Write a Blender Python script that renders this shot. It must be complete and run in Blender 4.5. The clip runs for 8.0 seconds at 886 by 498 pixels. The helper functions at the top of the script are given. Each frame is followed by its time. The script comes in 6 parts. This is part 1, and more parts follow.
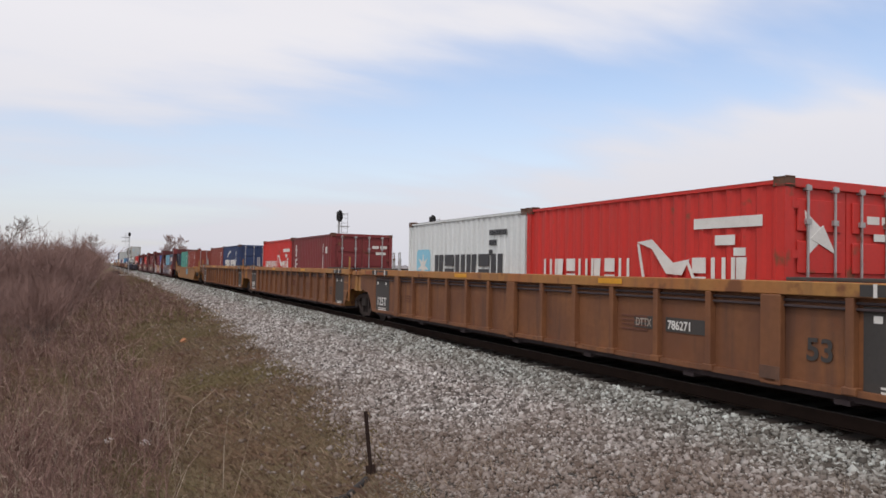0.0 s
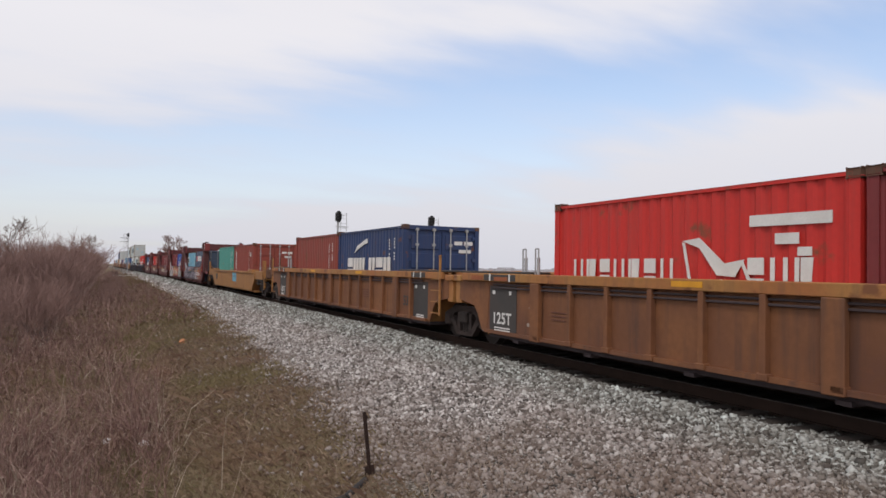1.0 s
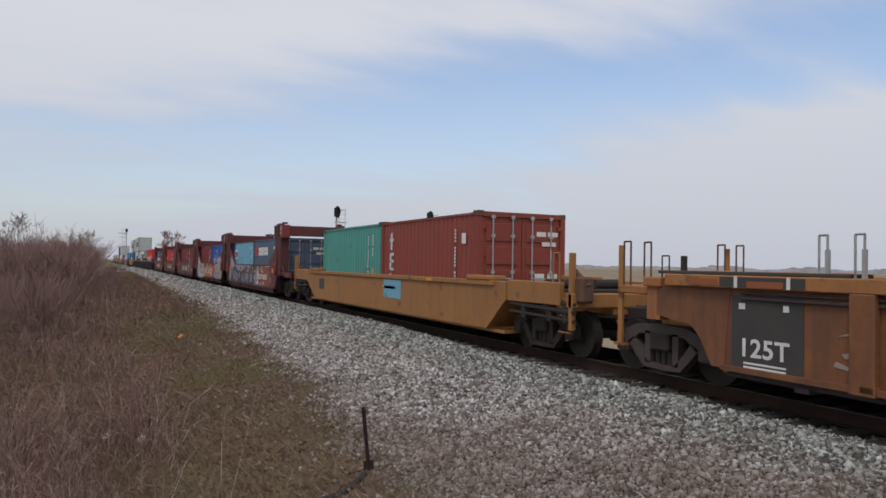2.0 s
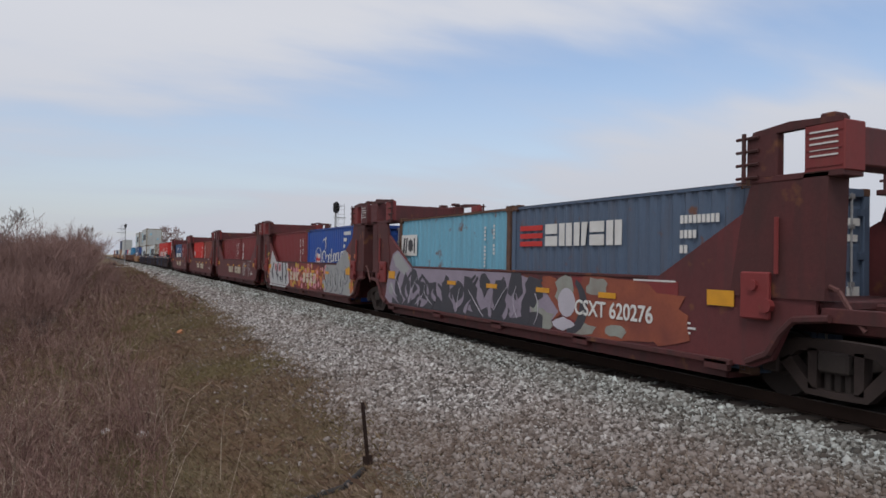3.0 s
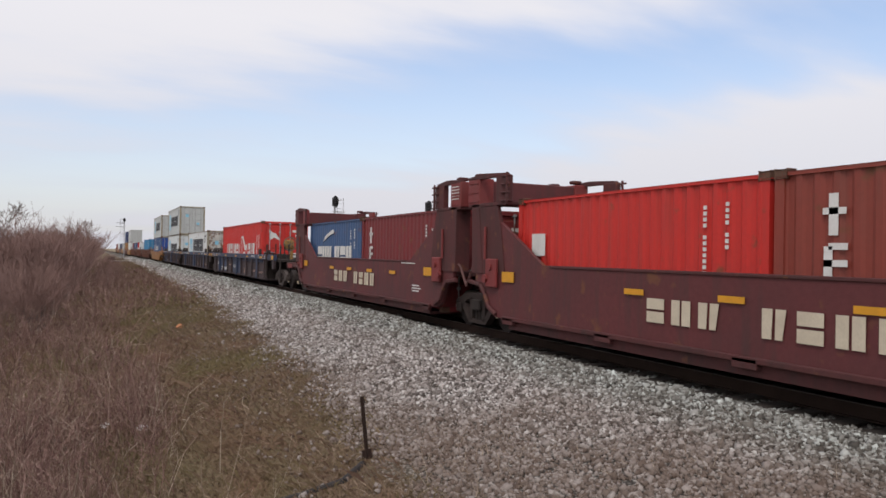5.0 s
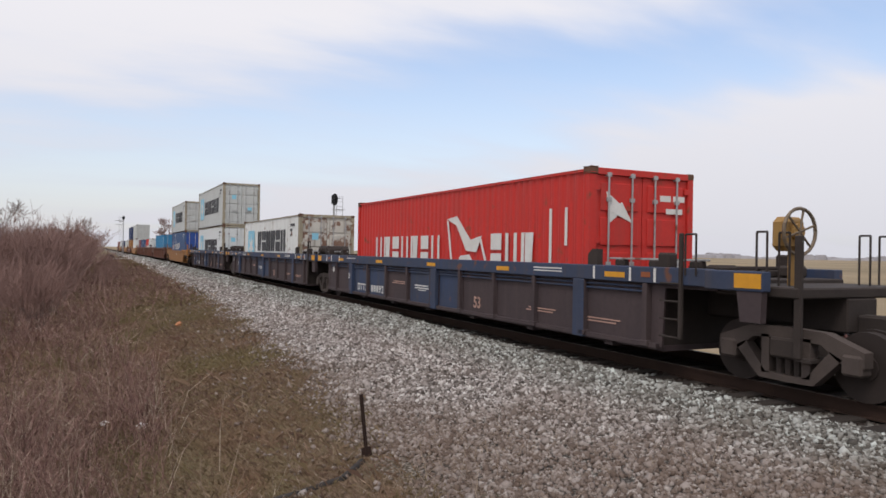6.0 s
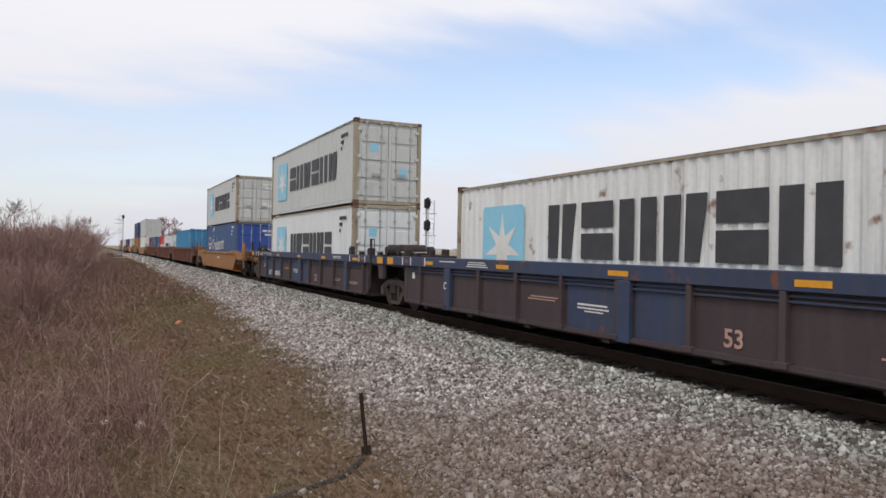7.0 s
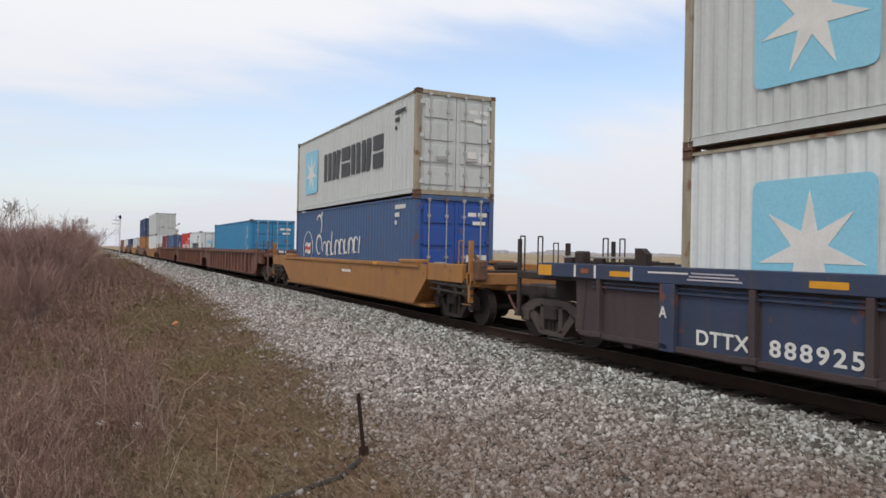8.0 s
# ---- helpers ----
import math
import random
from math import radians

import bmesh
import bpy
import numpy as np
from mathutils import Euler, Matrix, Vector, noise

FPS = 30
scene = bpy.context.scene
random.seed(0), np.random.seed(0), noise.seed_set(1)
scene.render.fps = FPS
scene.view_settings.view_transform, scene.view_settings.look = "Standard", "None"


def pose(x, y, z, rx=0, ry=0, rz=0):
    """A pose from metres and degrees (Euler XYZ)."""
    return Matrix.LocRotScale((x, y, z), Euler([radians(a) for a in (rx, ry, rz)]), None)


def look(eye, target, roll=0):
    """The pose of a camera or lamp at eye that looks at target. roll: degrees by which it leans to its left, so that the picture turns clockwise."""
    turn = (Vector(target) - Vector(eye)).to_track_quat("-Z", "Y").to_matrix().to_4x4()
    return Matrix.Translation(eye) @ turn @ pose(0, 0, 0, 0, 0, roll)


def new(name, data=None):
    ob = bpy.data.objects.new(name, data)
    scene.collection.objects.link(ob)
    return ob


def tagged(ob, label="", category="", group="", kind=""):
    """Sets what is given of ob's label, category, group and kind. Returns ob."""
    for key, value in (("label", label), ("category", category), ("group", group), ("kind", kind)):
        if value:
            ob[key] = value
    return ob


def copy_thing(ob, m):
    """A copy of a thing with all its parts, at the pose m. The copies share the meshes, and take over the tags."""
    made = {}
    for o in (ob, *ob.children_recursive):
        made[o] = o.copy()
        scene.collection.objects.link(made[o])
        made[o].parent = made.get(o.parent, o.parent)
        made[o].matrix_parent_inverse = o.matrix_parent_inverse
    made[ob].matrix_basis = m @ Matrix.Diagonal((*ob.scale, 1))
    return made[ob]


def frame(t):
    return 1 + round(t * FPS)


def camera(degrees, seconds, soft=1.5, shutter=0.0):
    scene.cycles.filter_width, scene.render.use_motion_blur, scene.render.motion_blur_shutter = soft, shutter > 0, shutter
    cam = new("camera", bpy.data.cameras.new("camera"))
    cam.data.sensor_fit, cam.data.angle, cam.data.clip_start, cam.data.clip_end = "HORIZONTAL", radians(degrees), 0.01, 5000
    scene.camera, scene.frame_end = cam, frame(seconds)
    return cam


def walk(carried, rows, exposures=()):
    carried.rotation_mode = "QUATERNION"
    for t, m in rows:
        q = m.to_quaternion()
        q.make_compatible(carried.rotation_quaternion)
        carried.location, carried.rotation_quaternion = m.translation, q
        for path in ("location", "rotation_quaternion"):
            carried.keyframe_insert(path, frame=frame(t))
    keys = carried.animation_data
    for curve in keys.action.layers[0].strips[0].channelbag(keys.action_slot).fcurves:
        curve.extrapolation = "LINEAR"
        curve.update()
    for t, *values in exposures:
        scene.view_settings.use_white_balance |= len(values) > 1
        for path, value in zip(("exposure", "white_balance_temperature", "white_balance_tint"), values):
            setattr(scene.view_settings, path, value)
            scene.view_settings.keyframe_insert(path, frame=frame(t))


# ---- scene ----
EYE = (0.0, 0.0, 1.70)      # metres above the top of the rail
TRACK_X = 9.05              # centre line of the track


def aim(yaw, pitch):
    a, b = radians(yaw), radians(pitch)
    return look(EYE, (EYE[0] + math.sin(a) * math.cos(b), EYE[1] + math.cos(a) * math.cos(b), EYE[2] + math.sin(b)), 1.0)


cam = camera(63.4, 8.0, soft=1.6)
walk(cam, [(t, aim(yaw, pitch)) for t, yaw, pitch in (
    (0.0, 25.647, 1.546),
    (0.5, 25.625, 1.659),
    (1.0, 25.738, 1.591),
    (1.5, 25.805, 1.410),
    (2.2, 25.858, 1.158),
    (3.0, 25.918, 0.869),
    (3.5, 25.918, 0.733),
    (4.0, 25.918, 0.598),
    (4.5, 25.963, 0.499),
    (5.2, 26.006, 0.376),
    (6.0, 26.054, 0.237),
    (6.5, 26.054, 0.147),
    (7.0, 26.076, 0.147),
    (7.5, 26.144, 0.147),
    (8.0, 26.279, 0.192))],
    exposures=((0.0, 0.0, 6600, 15), (1.0, 0.0, 6600, 15), (1.2, -0.28, 6300, 13), (4.25, -0.31, 6300, 13), (4.45, -0.03, 6600, 15),
               (6.0, 0.04, 6600, 15), (6.6, 0.10, 6600, 15), (8.0, 0.13, 6550, 12)))

# how far the train has rolled towards the camera, in metres
ROLLED = ((0.0, 0.10), (0.5, 13.04), (1.0, 26.88), (1.5, 39.74), (2.2, 58.61), (3.0, 80.20), (3.5, 93.15), (4.0, 107.04),
          (4.5, 120.11), (5.2, 139.04), (6.0, 160.85), (6.5, 173.73), (7.0, 187.68), (7.5, 200.85), (8.0, 214.80))

# ---------------------------------------------------------------- light
SUN_ELEVATION, SUN_AZIMUTH = 56.0, 228.0     # azimuth clockwise from +y


def make_world():
    w = bpy.data.worlds.new("sky")
    w.use_nodes = True
    scene.world = w
    nt = w.node_tree
    nt.nodes.clear()
    N, L = nt.nodes.new, nt.links.new
    out, bg = N("ShaderNodeOutputWorld"), N("ShaderNodeBackground")
    sky = N("ShaderNodeTexSky")
    sky.sky_type, sky.sun_disc = "NISHITA", False
    sky.sun_elevation, sky.sun_rotation = radians(SUN_ELEVATION), radians(SUN_AZIMUTH)
    sky.air_density, sky.dust_density, sky.ozone_density = 1.0, 1.2, 1.0
    tc = N("ShaderNodeTexCoord")
    sep = N("ShaderNodeSeparateXYZ")
    L(tc.outputs["Generated"], sep.inputs[0])

    def math_node(op, a, b=None, clamp=False):
        m = N("ShaderNodeMath")
        m.operation, m.use_clamp = op, clamp
        for i, v in enumerate((a, b)):
            if v is None:
                continue
            if isinstance(v, (int, float)):
                m.inputs[i].default_value = v
            else:
                L(v, m.inputs[i])
        return m.outputs[0]

    # clouds lie on a flat sheet overhead
    h = math_node("ADD", math_node("MAXIMUM", sep.outputs[2], 0.0), 0.16)
    comb = N("ShaderNodeCombineXYZ")
    L(math_node("DIVIDE", sep.outputs[0], h), comb.inputs[0])
    L(math_node("DIVIDE", sep.outputs[1], h), comb.inputs[1])
    mp = N("ShaderNodeMapping")
    mp.inputs["Rotation"].default_value = (0, 0, radians(38))
    mp.inputs["Scale"].default_value = (0.42, 1.0, 1)
    mp.inputs["Location"].default_value = CLOUD_SHIFT
    L(comb.outputs[0], mp.inputs[0])
    big, fine = N("ShaderNodeTexNoise"), N("ShaderNodeTexNoise")
    big.inputs["Scale"].default_value, big.inputs["Detail"].default_value, big.inputs["Roughness"].default_value = 0.62, 3, 0.45
    fine.inputs["Scale"].default_value, fine.inputs["Detail"].default_value, fine.inputs["Roughness"].default_value = 2.3, 5, 0.5
    big.inputs["Distortion"].default_value = 0.35
    L(mp.outputs[0], big.inputs["Vector"])
    L(mp.outputs[0], fine.inputs["Vector"])
    d = math_node("ADD", math_node("MULTIPLY", big.outputs[0], 0.6), math_node("MULTIPLY", fine.outputs[0], 0.4))
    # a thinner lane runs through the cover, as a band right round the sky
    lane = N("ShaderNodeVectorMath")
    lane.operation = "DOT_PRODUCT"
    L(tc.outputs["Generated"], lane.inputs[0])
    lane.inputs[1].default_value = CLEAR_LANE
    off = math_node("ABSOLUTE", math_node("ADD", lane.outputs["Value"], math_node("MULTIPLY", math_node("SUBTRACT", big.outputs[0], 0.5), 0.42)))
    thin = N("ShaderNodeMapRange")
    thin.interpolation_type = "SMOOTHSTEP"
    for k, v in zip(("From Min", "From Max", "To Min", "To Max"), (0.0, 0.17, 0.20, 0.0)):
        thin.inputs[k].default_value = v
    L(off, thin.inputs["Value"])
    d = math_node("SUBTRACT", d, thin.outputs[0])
    ramp = N("ShaderNodeMapRange")
    ramp.interpolation_type = "SMOOTHSTEP"
    ramp.inputs["From Min"].default_value, ramp.inputs["From Max"].default_value = 0.24, 0.50
    L(d, ramp.inputs["Value"])
    # haze close to the horizon
    haze = N("ShaderNodeMapRange")
    haze.inputs["From Min"].default_value, haze.inputs["From Max"].default_value = 0.0, 0.30
    haze.inputs["To Min"].default_value, haze.inputs["To Max"].default_value = 0.82, 0.0
    L(sep.outputs[2], haze.inputs["Value"])
    cover = math_node("MULTIPLY", ramp.outputs[0], 0.92, True)
    tint = N("ShaderNodeMixRGB")
    tint.inputs[1].default_value, tint.inputs[2].default_value = (6.6, 7.4, 9.1, 1), (9.0, 9.08, 9.2, 1)
    L(ramp.outputs[0], tint.inputs[0])
    mix = N("ShaderNodeMixRGB")
    L(cover, mix.inputs[0])
    boost = N("ShaderNodeMixRGB")
    boost.blend_type = "MULTIPLY"
    boost.inputs[0].default_value = 1.0
    boost.inputs[2].default_value = (2.15, 2.1, 2.02, 1)
    L(sky.outputs[0], boost.inputs[1])
    L(boost.outputs[0], mix.inputs[1])
    L(tint.outputs[0], mix.inputs[2])
    veil = N("ShaderNodeMixRGB")
    L(haze.outputs[0], veil.inputs[0])
    L(mix.outputs[0], veil.inputs[1])
    veil.inputs[2].default_value = (6.3, 6.62, 7.3, 1)
    L(veil.outputs[0], bg.inputs[0])
    bg.inputs[1].default_value = 0.095
    L(bg.outputs[0], out.inputs[0])


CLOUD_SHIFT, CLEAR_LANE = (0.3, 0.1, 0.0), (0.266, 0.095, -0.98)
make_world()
sun = new("sun", bpy.data.lights.new("sun", "SUN"))
sun.data.energy, sun.data.angle, sun.data.color = 1.45, radians(16), (1.0, 0.95, 0.88)
a, e = radians(SUN_AZIMUTH), radians(SUN_ELEVATION)
sun.matrix_world = look((math.sin(a) * math.cos(e) * 50, math.cos(a) * math.cos(e) * 50, math.sin(e) * 50), (0, 0, 0))


# ---------------------------------------------------------------- materials
def shader(name, colour, rough=0.6, metal=0.0, other=None, amount=0.5, size=1.5, fine=0.25, streak=None, streaks=0.0,
           rust=0.0, bump=0.15, grain=60.0, specular=0.4):
    """A weathered surface: two-scale mottling towards another colour, running streaks, rust patches and fine relief."""
    if name in bpy.data.materials:
        return bpy.data.materials[name]
    m = bpy.data.materials.new(name)
    m.use_nodes = True
    nt = m.node_tree
    N, L = nt.nodes.new, nt.links.new
    bsdf = nt.nodes["Principled BSDF"]
    bsdf.inputs["Roughness"].default_value, bsdf.inputs["Metallic"].default_value = rough, metal
    bsdf.inputs["Specular IOR Level"].default_value = specular
    tc, info = N("ShaderNodeTexCoord"), N("ShaderNodeObjectInfo")
    sh = N("ShaderNodeMath")
    sh.operation = "MULTIPLY"
    sh.inputs[1].default_value = 37.0
    L(info.outputs["Random"], sh.inputs[0])
    add = N("ShaderNodeVectorMath")
    L(tc.outputs["Object"], add.inputs[0])
    L(sh.outputs[0], add.inputs[1])

    def tex(scale, detail, stretch=(1, 1, 1)):
        mp, n = N("ShaderNodeMapping"), N("ShaderNodeTexNoise")
        mp.inputs["Scale"].default_value = stretch
        L(add.outputs[0], mp.inputs[0])
        L(mp.outputs[0], n.inputs["Vector"])
        n.inputs["Scale"].default_value, n.inputs["Detail"].default_value = scale, detail
        return n.outputs[0]

    def span(v, lo, hi, to=1.0):
        r = N("ShaderNodeMapRange")
        r.inputs["From Min"].default_value, r.inputs["From Max"].default_value, r.inputs["To Max"].default_value = lo, hi, to
        L(v, r.inputs["Value"])
        return r.outputs[0]

    def blend(fac, first, second):
        x = N("ShaderNodeMixRGB")
        L(fac, x.inputs[0])
        for i, v in ((1, first), (2, second)):
            if isinstance(v, tuple):
                x.inputs[i].default_value = (*v, 1)
            else:
                L(v, x.inputs[i])
        return x.outputs[0]

    other = other or tuple(c * 0.55 for c in colour)
    col = blend(span(tex(size, 6), 0.35, 0.7, amount), colour, other)
    col = blend(span(tex(size * 14, 3), 0.4, 0.7, fine), col, tuple(c * 0.6 for c in colour))
    if streaks:
        col = blend(span(tex(3.2, 5, (1.6, 1.6, 0.16)), 0.5, 0.72, streaks), col, streak or (0.10, 0.07, 0.055))
    if rust:
        col = blend(span(tex(2.6, 8), 0.64 - rust * 0.2, 0.72 - rust * 0.2, 0.85), col, (0.16, 0.062, 0.028))
    L(col, bsdf.inputs["Base Color"])
    bp = N("ShaderNodeBump")
    bp.inputs["Strength"].default_value, bp.inputs["Distance"].default_value = bump, 0.01
    L(tex(grain, 3), bp.inputs["Height"])
    L(bp.outputs[0], bsdf.inputs["Normal"])
    return m


def part(name, bm, material, parent, label=""):
    """Links a bmesh as one mesh object under a thing or a part."""
    me = bpy.data.meshes.new(name)
    if len(bm.faces):
        bmesh.ops.recalc_face_normals(bm, faces=bm.faces[:])
    bm.to_mesh(me)
    bm.free()
    for m in (material if isinstance(material, (list, tuple)) else (material,)):
        me.materials.append(m)
    ob = new(name, me)
    ob.parent = parent
    if label:
        ob["label"] = label
    return ob


def again(ob, x=0, y=0, z=0, rz=0):
    """The same piece once more, sharing its mesh."""
    o = new(ob.name.split(".")[0], ob.data)
    o.parent = ob.parent
    o.matrix_basis = pose(x, y, z, 0, 0, rz)
    if "label" in ob:
        o["label"] = ob["label"]
    return o


def box(bm, x0, x1, y0, y1, z0, z1, bevel=0.0, mat=0):
    r = bmesh.ops.create_cube(bm, size=1)
    for v in r["verts"]:
        v.co = Vector(((x0 + x1) / 2 + v.co.x * (x1 - x0), (y0 + y1) / 2 + v.co.y * (y1 - y0), (z0 + z1) / 2 + v.co.z * (z1 - z0)))
    faces = list({f for v in r["verts"] for f in v.link_faces})
    for f in faces:
        f.material_index = mat
    if bevel:
        bmesh.ops.bevel(bm, geom=list({e for f in faces for e in f.edges}), offset=bevel, segments=1, affect="EDGES")
    return bm


def prism(bm, outline, x0, x1, mat=0):
    """An outline in (y, z), given depth from x0 to x1."""
    a = [bm.verts.new((x0, y, z)) for y, z in outline]
    b = [bm.verts.new((x1, y, z)) for y, z in outline]
    n = len(a)
    for f in [bm.faces.new(a), bm.faces.new(b[::-1])] + [bm.faces.new((a[i], b[i], b[(i + 1) % n], a[(i + 1) % n])) for i in range(n)]:
        f.material_index = mat
    return bm


def rod(bm, p, q, r, sides=6, r2=None):
    p, q = Vector(p), Vector(q)
    d = q - p
    res = bmesh.ops.create_cone(bm, cap_ends=True, segments=sides, radius1=r, radius2=r if r2 is None else r2, depth=d.length)
    m = Matrix.Translation((p + q) / 2) @ d.to_track_quat("Z", "Y").to_matrix().to_4x4()
    bmesh.ops.transform(bm, matrix=m, verts=res["verts"])
    return bm


def empty(name, m, label, category, group="", kind=""):
    o = new(name)
    o.matrix_basis = m
    o.empty_display_size = 0.3
    return tagged(o, label, category, group, kind)


def B():
    return bmesh.new()


# ---------------------------------------------------------------- ground
PROFILE = ((-3000, -2.3), (-40, -2.3), (-14, -2.25), (-6, -1.95), (-2, -1.45), (0.5, -1.12), (2.2, -0.82), (3.1, -0.70), (5.2, -0.46),
           (6.9, -0.27), (7.4, -0.2), (7.65, -0.2), (7.85, -0.225), (8.1, -0.225), (8.24, -0.22), (9.86, -0.2), (9.89, -0.08), (10.0, -0.08), (10.25, -0.155), (10.7, -0.185), (11.4, -0.30), (13.4, -0.95), (20, -1.15), (60, -1.2), (3000, -1.2))


def ground_z(x, y):
    z = float(np.interp(x, [p[0] for p in PROFILE], [p[1] for p in PROFILE]))
    if x < 7.0:
        z += 0.16 * min(1.0, (7.0 - x) / 5.0) * noise.noise((x * 0.32, y * 0.21, 3.1)) + 0.05 * min(1.0, (7.0 - x) / 3.0) * noise.noise((x * 1.3, y * 1.1, 7.0))
    elif x > 14:
        z += 0.15 * noise.noise((x * 0.05, y * 0.05, 1.0))
    if 6.7 < x < 8.3:                           # ballast heaped against the tie ends, over them further along
        far = min(1.0, max(0.0, y - 14) / 5.0)
        z += 0.15 * far * max(0.0, 1 - abs(x - 7.5) / 0.75) + 0.05 * (1 - far) * max(0.0, 1 - abs(x - 7.2) / 0.5)
    if y < 3.2 and x < 7.4:                     # the bank at the crossing, from which the view is taken
        k = min(1.0, (3.2 - y) / 3.0)
        z += (-0.02 - z) * k * k * (3 - 2 * k) * min(1.0, max(0.0, (x + 30) / 20))
    return z


def ground_material():
    m = bpy.data.materials.new("ground")
    m.use_nodes = True
    nt = m.node_tree
    N, L = nt.nodes.new, nt.links.new
    bsdf = nt.nodes["Principled BSDF"]
    bsdf.inputs["Roughness"].default_value, bsdf.inputs["Specular IOR Level"].default_value = 0.95, 0.15
    tc, sep = N("ShaderNodeTexCoord"), N("ShaderNodeSeparateXYZ")
    L(tc.outputs["Object"], sep.inputs[0])

    def tex(scale, detail, rough=0.5, stretch=(1, 1, 1)):
        mp, n = N("ShaderNodeMapping"), N("ShaderNodeTexNoise")
        mp.inputs["Scale"].default_value = stretch
        L(tc.outputs["Object"], mp.inputs[0])
        L(mp.outputs[0], n.inputs["Vector"])
        n.inputs["Scale"].default_value, n.inputs["Detail"].default_value, n.inputs["Roughness"].default_value = scale, detail, rough
        return n.outputs[0]

    def span(v, lo, hi, a=0.0, b=1.0):
        r = N("ShaderNodeMapRange")
        for k, x in zip(("From Min", "From Max", "To Min", "To Max"), (lo, hi, a, b)):
            r.inputs[k].default_value = x
        L(v, r.inputs["Value"])
        return r.outputs[0]

    def mixc(fac, a, b):
        x = N("ShaderNodeMixRGB")
        L(fac, x.inputs[0])
        for i, v in ((1, a), (2, b)):
            if isinstance(v, tuple):
                x.inputs[i].default_value = (*v, 1)
            else:
                L(v, x.inputs[i])
        return x.outputs[0]

    def op(kind, a, b):
        x = N("ShaderNodeMath")
        x.operation = kind
        for i, v in enumerate((a, b)):
            if isinstance(v, (int, float)):
                x.inputs[i].default_value = v
            else:
                L(v, x.inputs[i])
        return x.outputs[0]

    turf = mixc(span(tex(0.7, 5), 0.35, 0.68), (0.135, 0.09, 0.062), (0.115, 0.098, 0.05))
    turf = mixc(span(tex(9, 4), 0.42, 0.7, 0, 0.6), turf, (0.25, 0.18, 0.125))
    turf = mixc(span(tex(2.0, 4), 0.55, 0.75, 0, 0.7), turf, (0.12, 0.078, 0.058))
    turf = mixc(span(tex(0.33, 4), 0.5, 0.66, 0, 0.75), turf, (0.14, 0.115, 0.055))
    turf = mixc(span(tex(0.45, 3, 0.5, (1.7, 0.6, 1)), 0.54, 0.68, 0, 0.8), turf, (0.155, 0.078, 0.052))
    v = N("ShaderNodeTexVoronoi")
    v.inputs["Scale"].default_value = 19
    L(tc.outputs["Object"], v.inputs["Vector"])
    sv = N("ShaderNodeSeparateColor")
    L(v.outputs["Color"], sv.inputs[0])
    stones = mixc(span(sv.outputs[0], 0.0, 1.0), (0.14, 0.125, 0.11), (0.44, 0.415, 0.38))
    stones = mixc(span(v.outputs["Distance"], 0.25, 0.6), stones, (0.05, 0.045, 0.04))
    stones = mixc(span(tex(0.5, 4), 0.45, 0.75, 0, 0.5), stones, (0.20, 0.15, 0.115))
    # the turf reaches further in as the line runs on
    reach = op("MULTIPLY", op("SUBTRACT", 1.0, op("EXPONENT", op("DIVIDE", op("SUBTRACT", 5.0, op("MAXIMUM", sep.outputs[1], 5.0)), 18.0), 0.0)), -2.5)
    edge = op("ADD", op("ADD", sep.outputs[0], reach), op("MULTIPLY", op("SUBTRACT", tex(0.55, 4, 0.6), 0.5), 2.4))
    col = mixc(span(edge, 2.6, 3.4), turf, stones)
    # oily ballast between the rails, its colour darkened further for the train's shade
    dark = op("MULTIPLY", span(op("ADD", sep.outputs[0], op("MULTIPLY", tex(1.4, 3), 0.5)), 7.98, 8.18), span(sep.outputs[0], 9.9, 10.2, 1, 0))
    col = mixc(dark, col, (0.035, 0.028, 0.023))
    field = mixc(span(tex(0.02, 3, 0.5, (1, 0.3, 1)), 0.4, 0.6), (0.30, 0.235, 0.15), (0.21, 0.17, 0.11))
    col = mixc(span(sep.outputs[0], 12.2, 13.2), col, field)
    L(col, bsdf.inputs["Base Color"])
    bp = N("ShaderNodeBump")
    bp.inputs["Strength"].default_value, bp.inputs["Distance"].default_value = 0.8, 0.04
    L(v.outputs["Distance"], bp.inputs["Height"])
    bp.invert = True
    L(bp.outputs[0], bsdf.inputs["Normal"])
    return m


def lines(*stretches):
    out = []
    for a, b, n in stretches:
        out += [a + (b - a) * i / n for i in range(n)]
    return out + [stretches[-1][1]]


def build_ground():
    xs = lines((-3000, -200, 6), (-200, -20, 12), (-20, -6, 14), (-6, 3, 36), (3, 7.4, 20), (7.4, 7.85, 2), (7.85, 8.1, 2), (8.1, 8.21, 1), (8.21, 8.24, 1), (8.24, 9.86, 3), (9.86, 9.89, 1), (9.89, 10.0, 1), (10.0, 10.25, 1), (10.25, 10.6, 1), (10.6, 14, 8), (14, 60, 14), (60, 300, 8), (300, 3000, 8))
    ys = lines((-400, -40, 8), (-40, 0, 20), (0, 30, 110), (30, 80, 80), (80, 220, 60), (220, 700, 24), (700, 4500, 12))
    nx, ny = len(xs), len(ys)
    vs = [(x, y, ground_z(x, y)) for y in ys for x in xs]
    fs = [(j * nx + i, j * nx + i + 1, (j + 1) * nx + i + 1, (j + 1) * nx + i) for j in range(ny - 1) for i in range(nx - 1)]
    me = bpy.data.meshes.new("ground")
    me.from_pydata(vs, [], fs)
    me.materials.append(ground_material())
    me.polygons.foreach_set("use_smooth", [True] * len(me.polygons))
    return tagged(new("ground", me), "embankment of dry turf and pale gravel with a flat stubble field beyond", "ground", kind="structure")


build_ground()


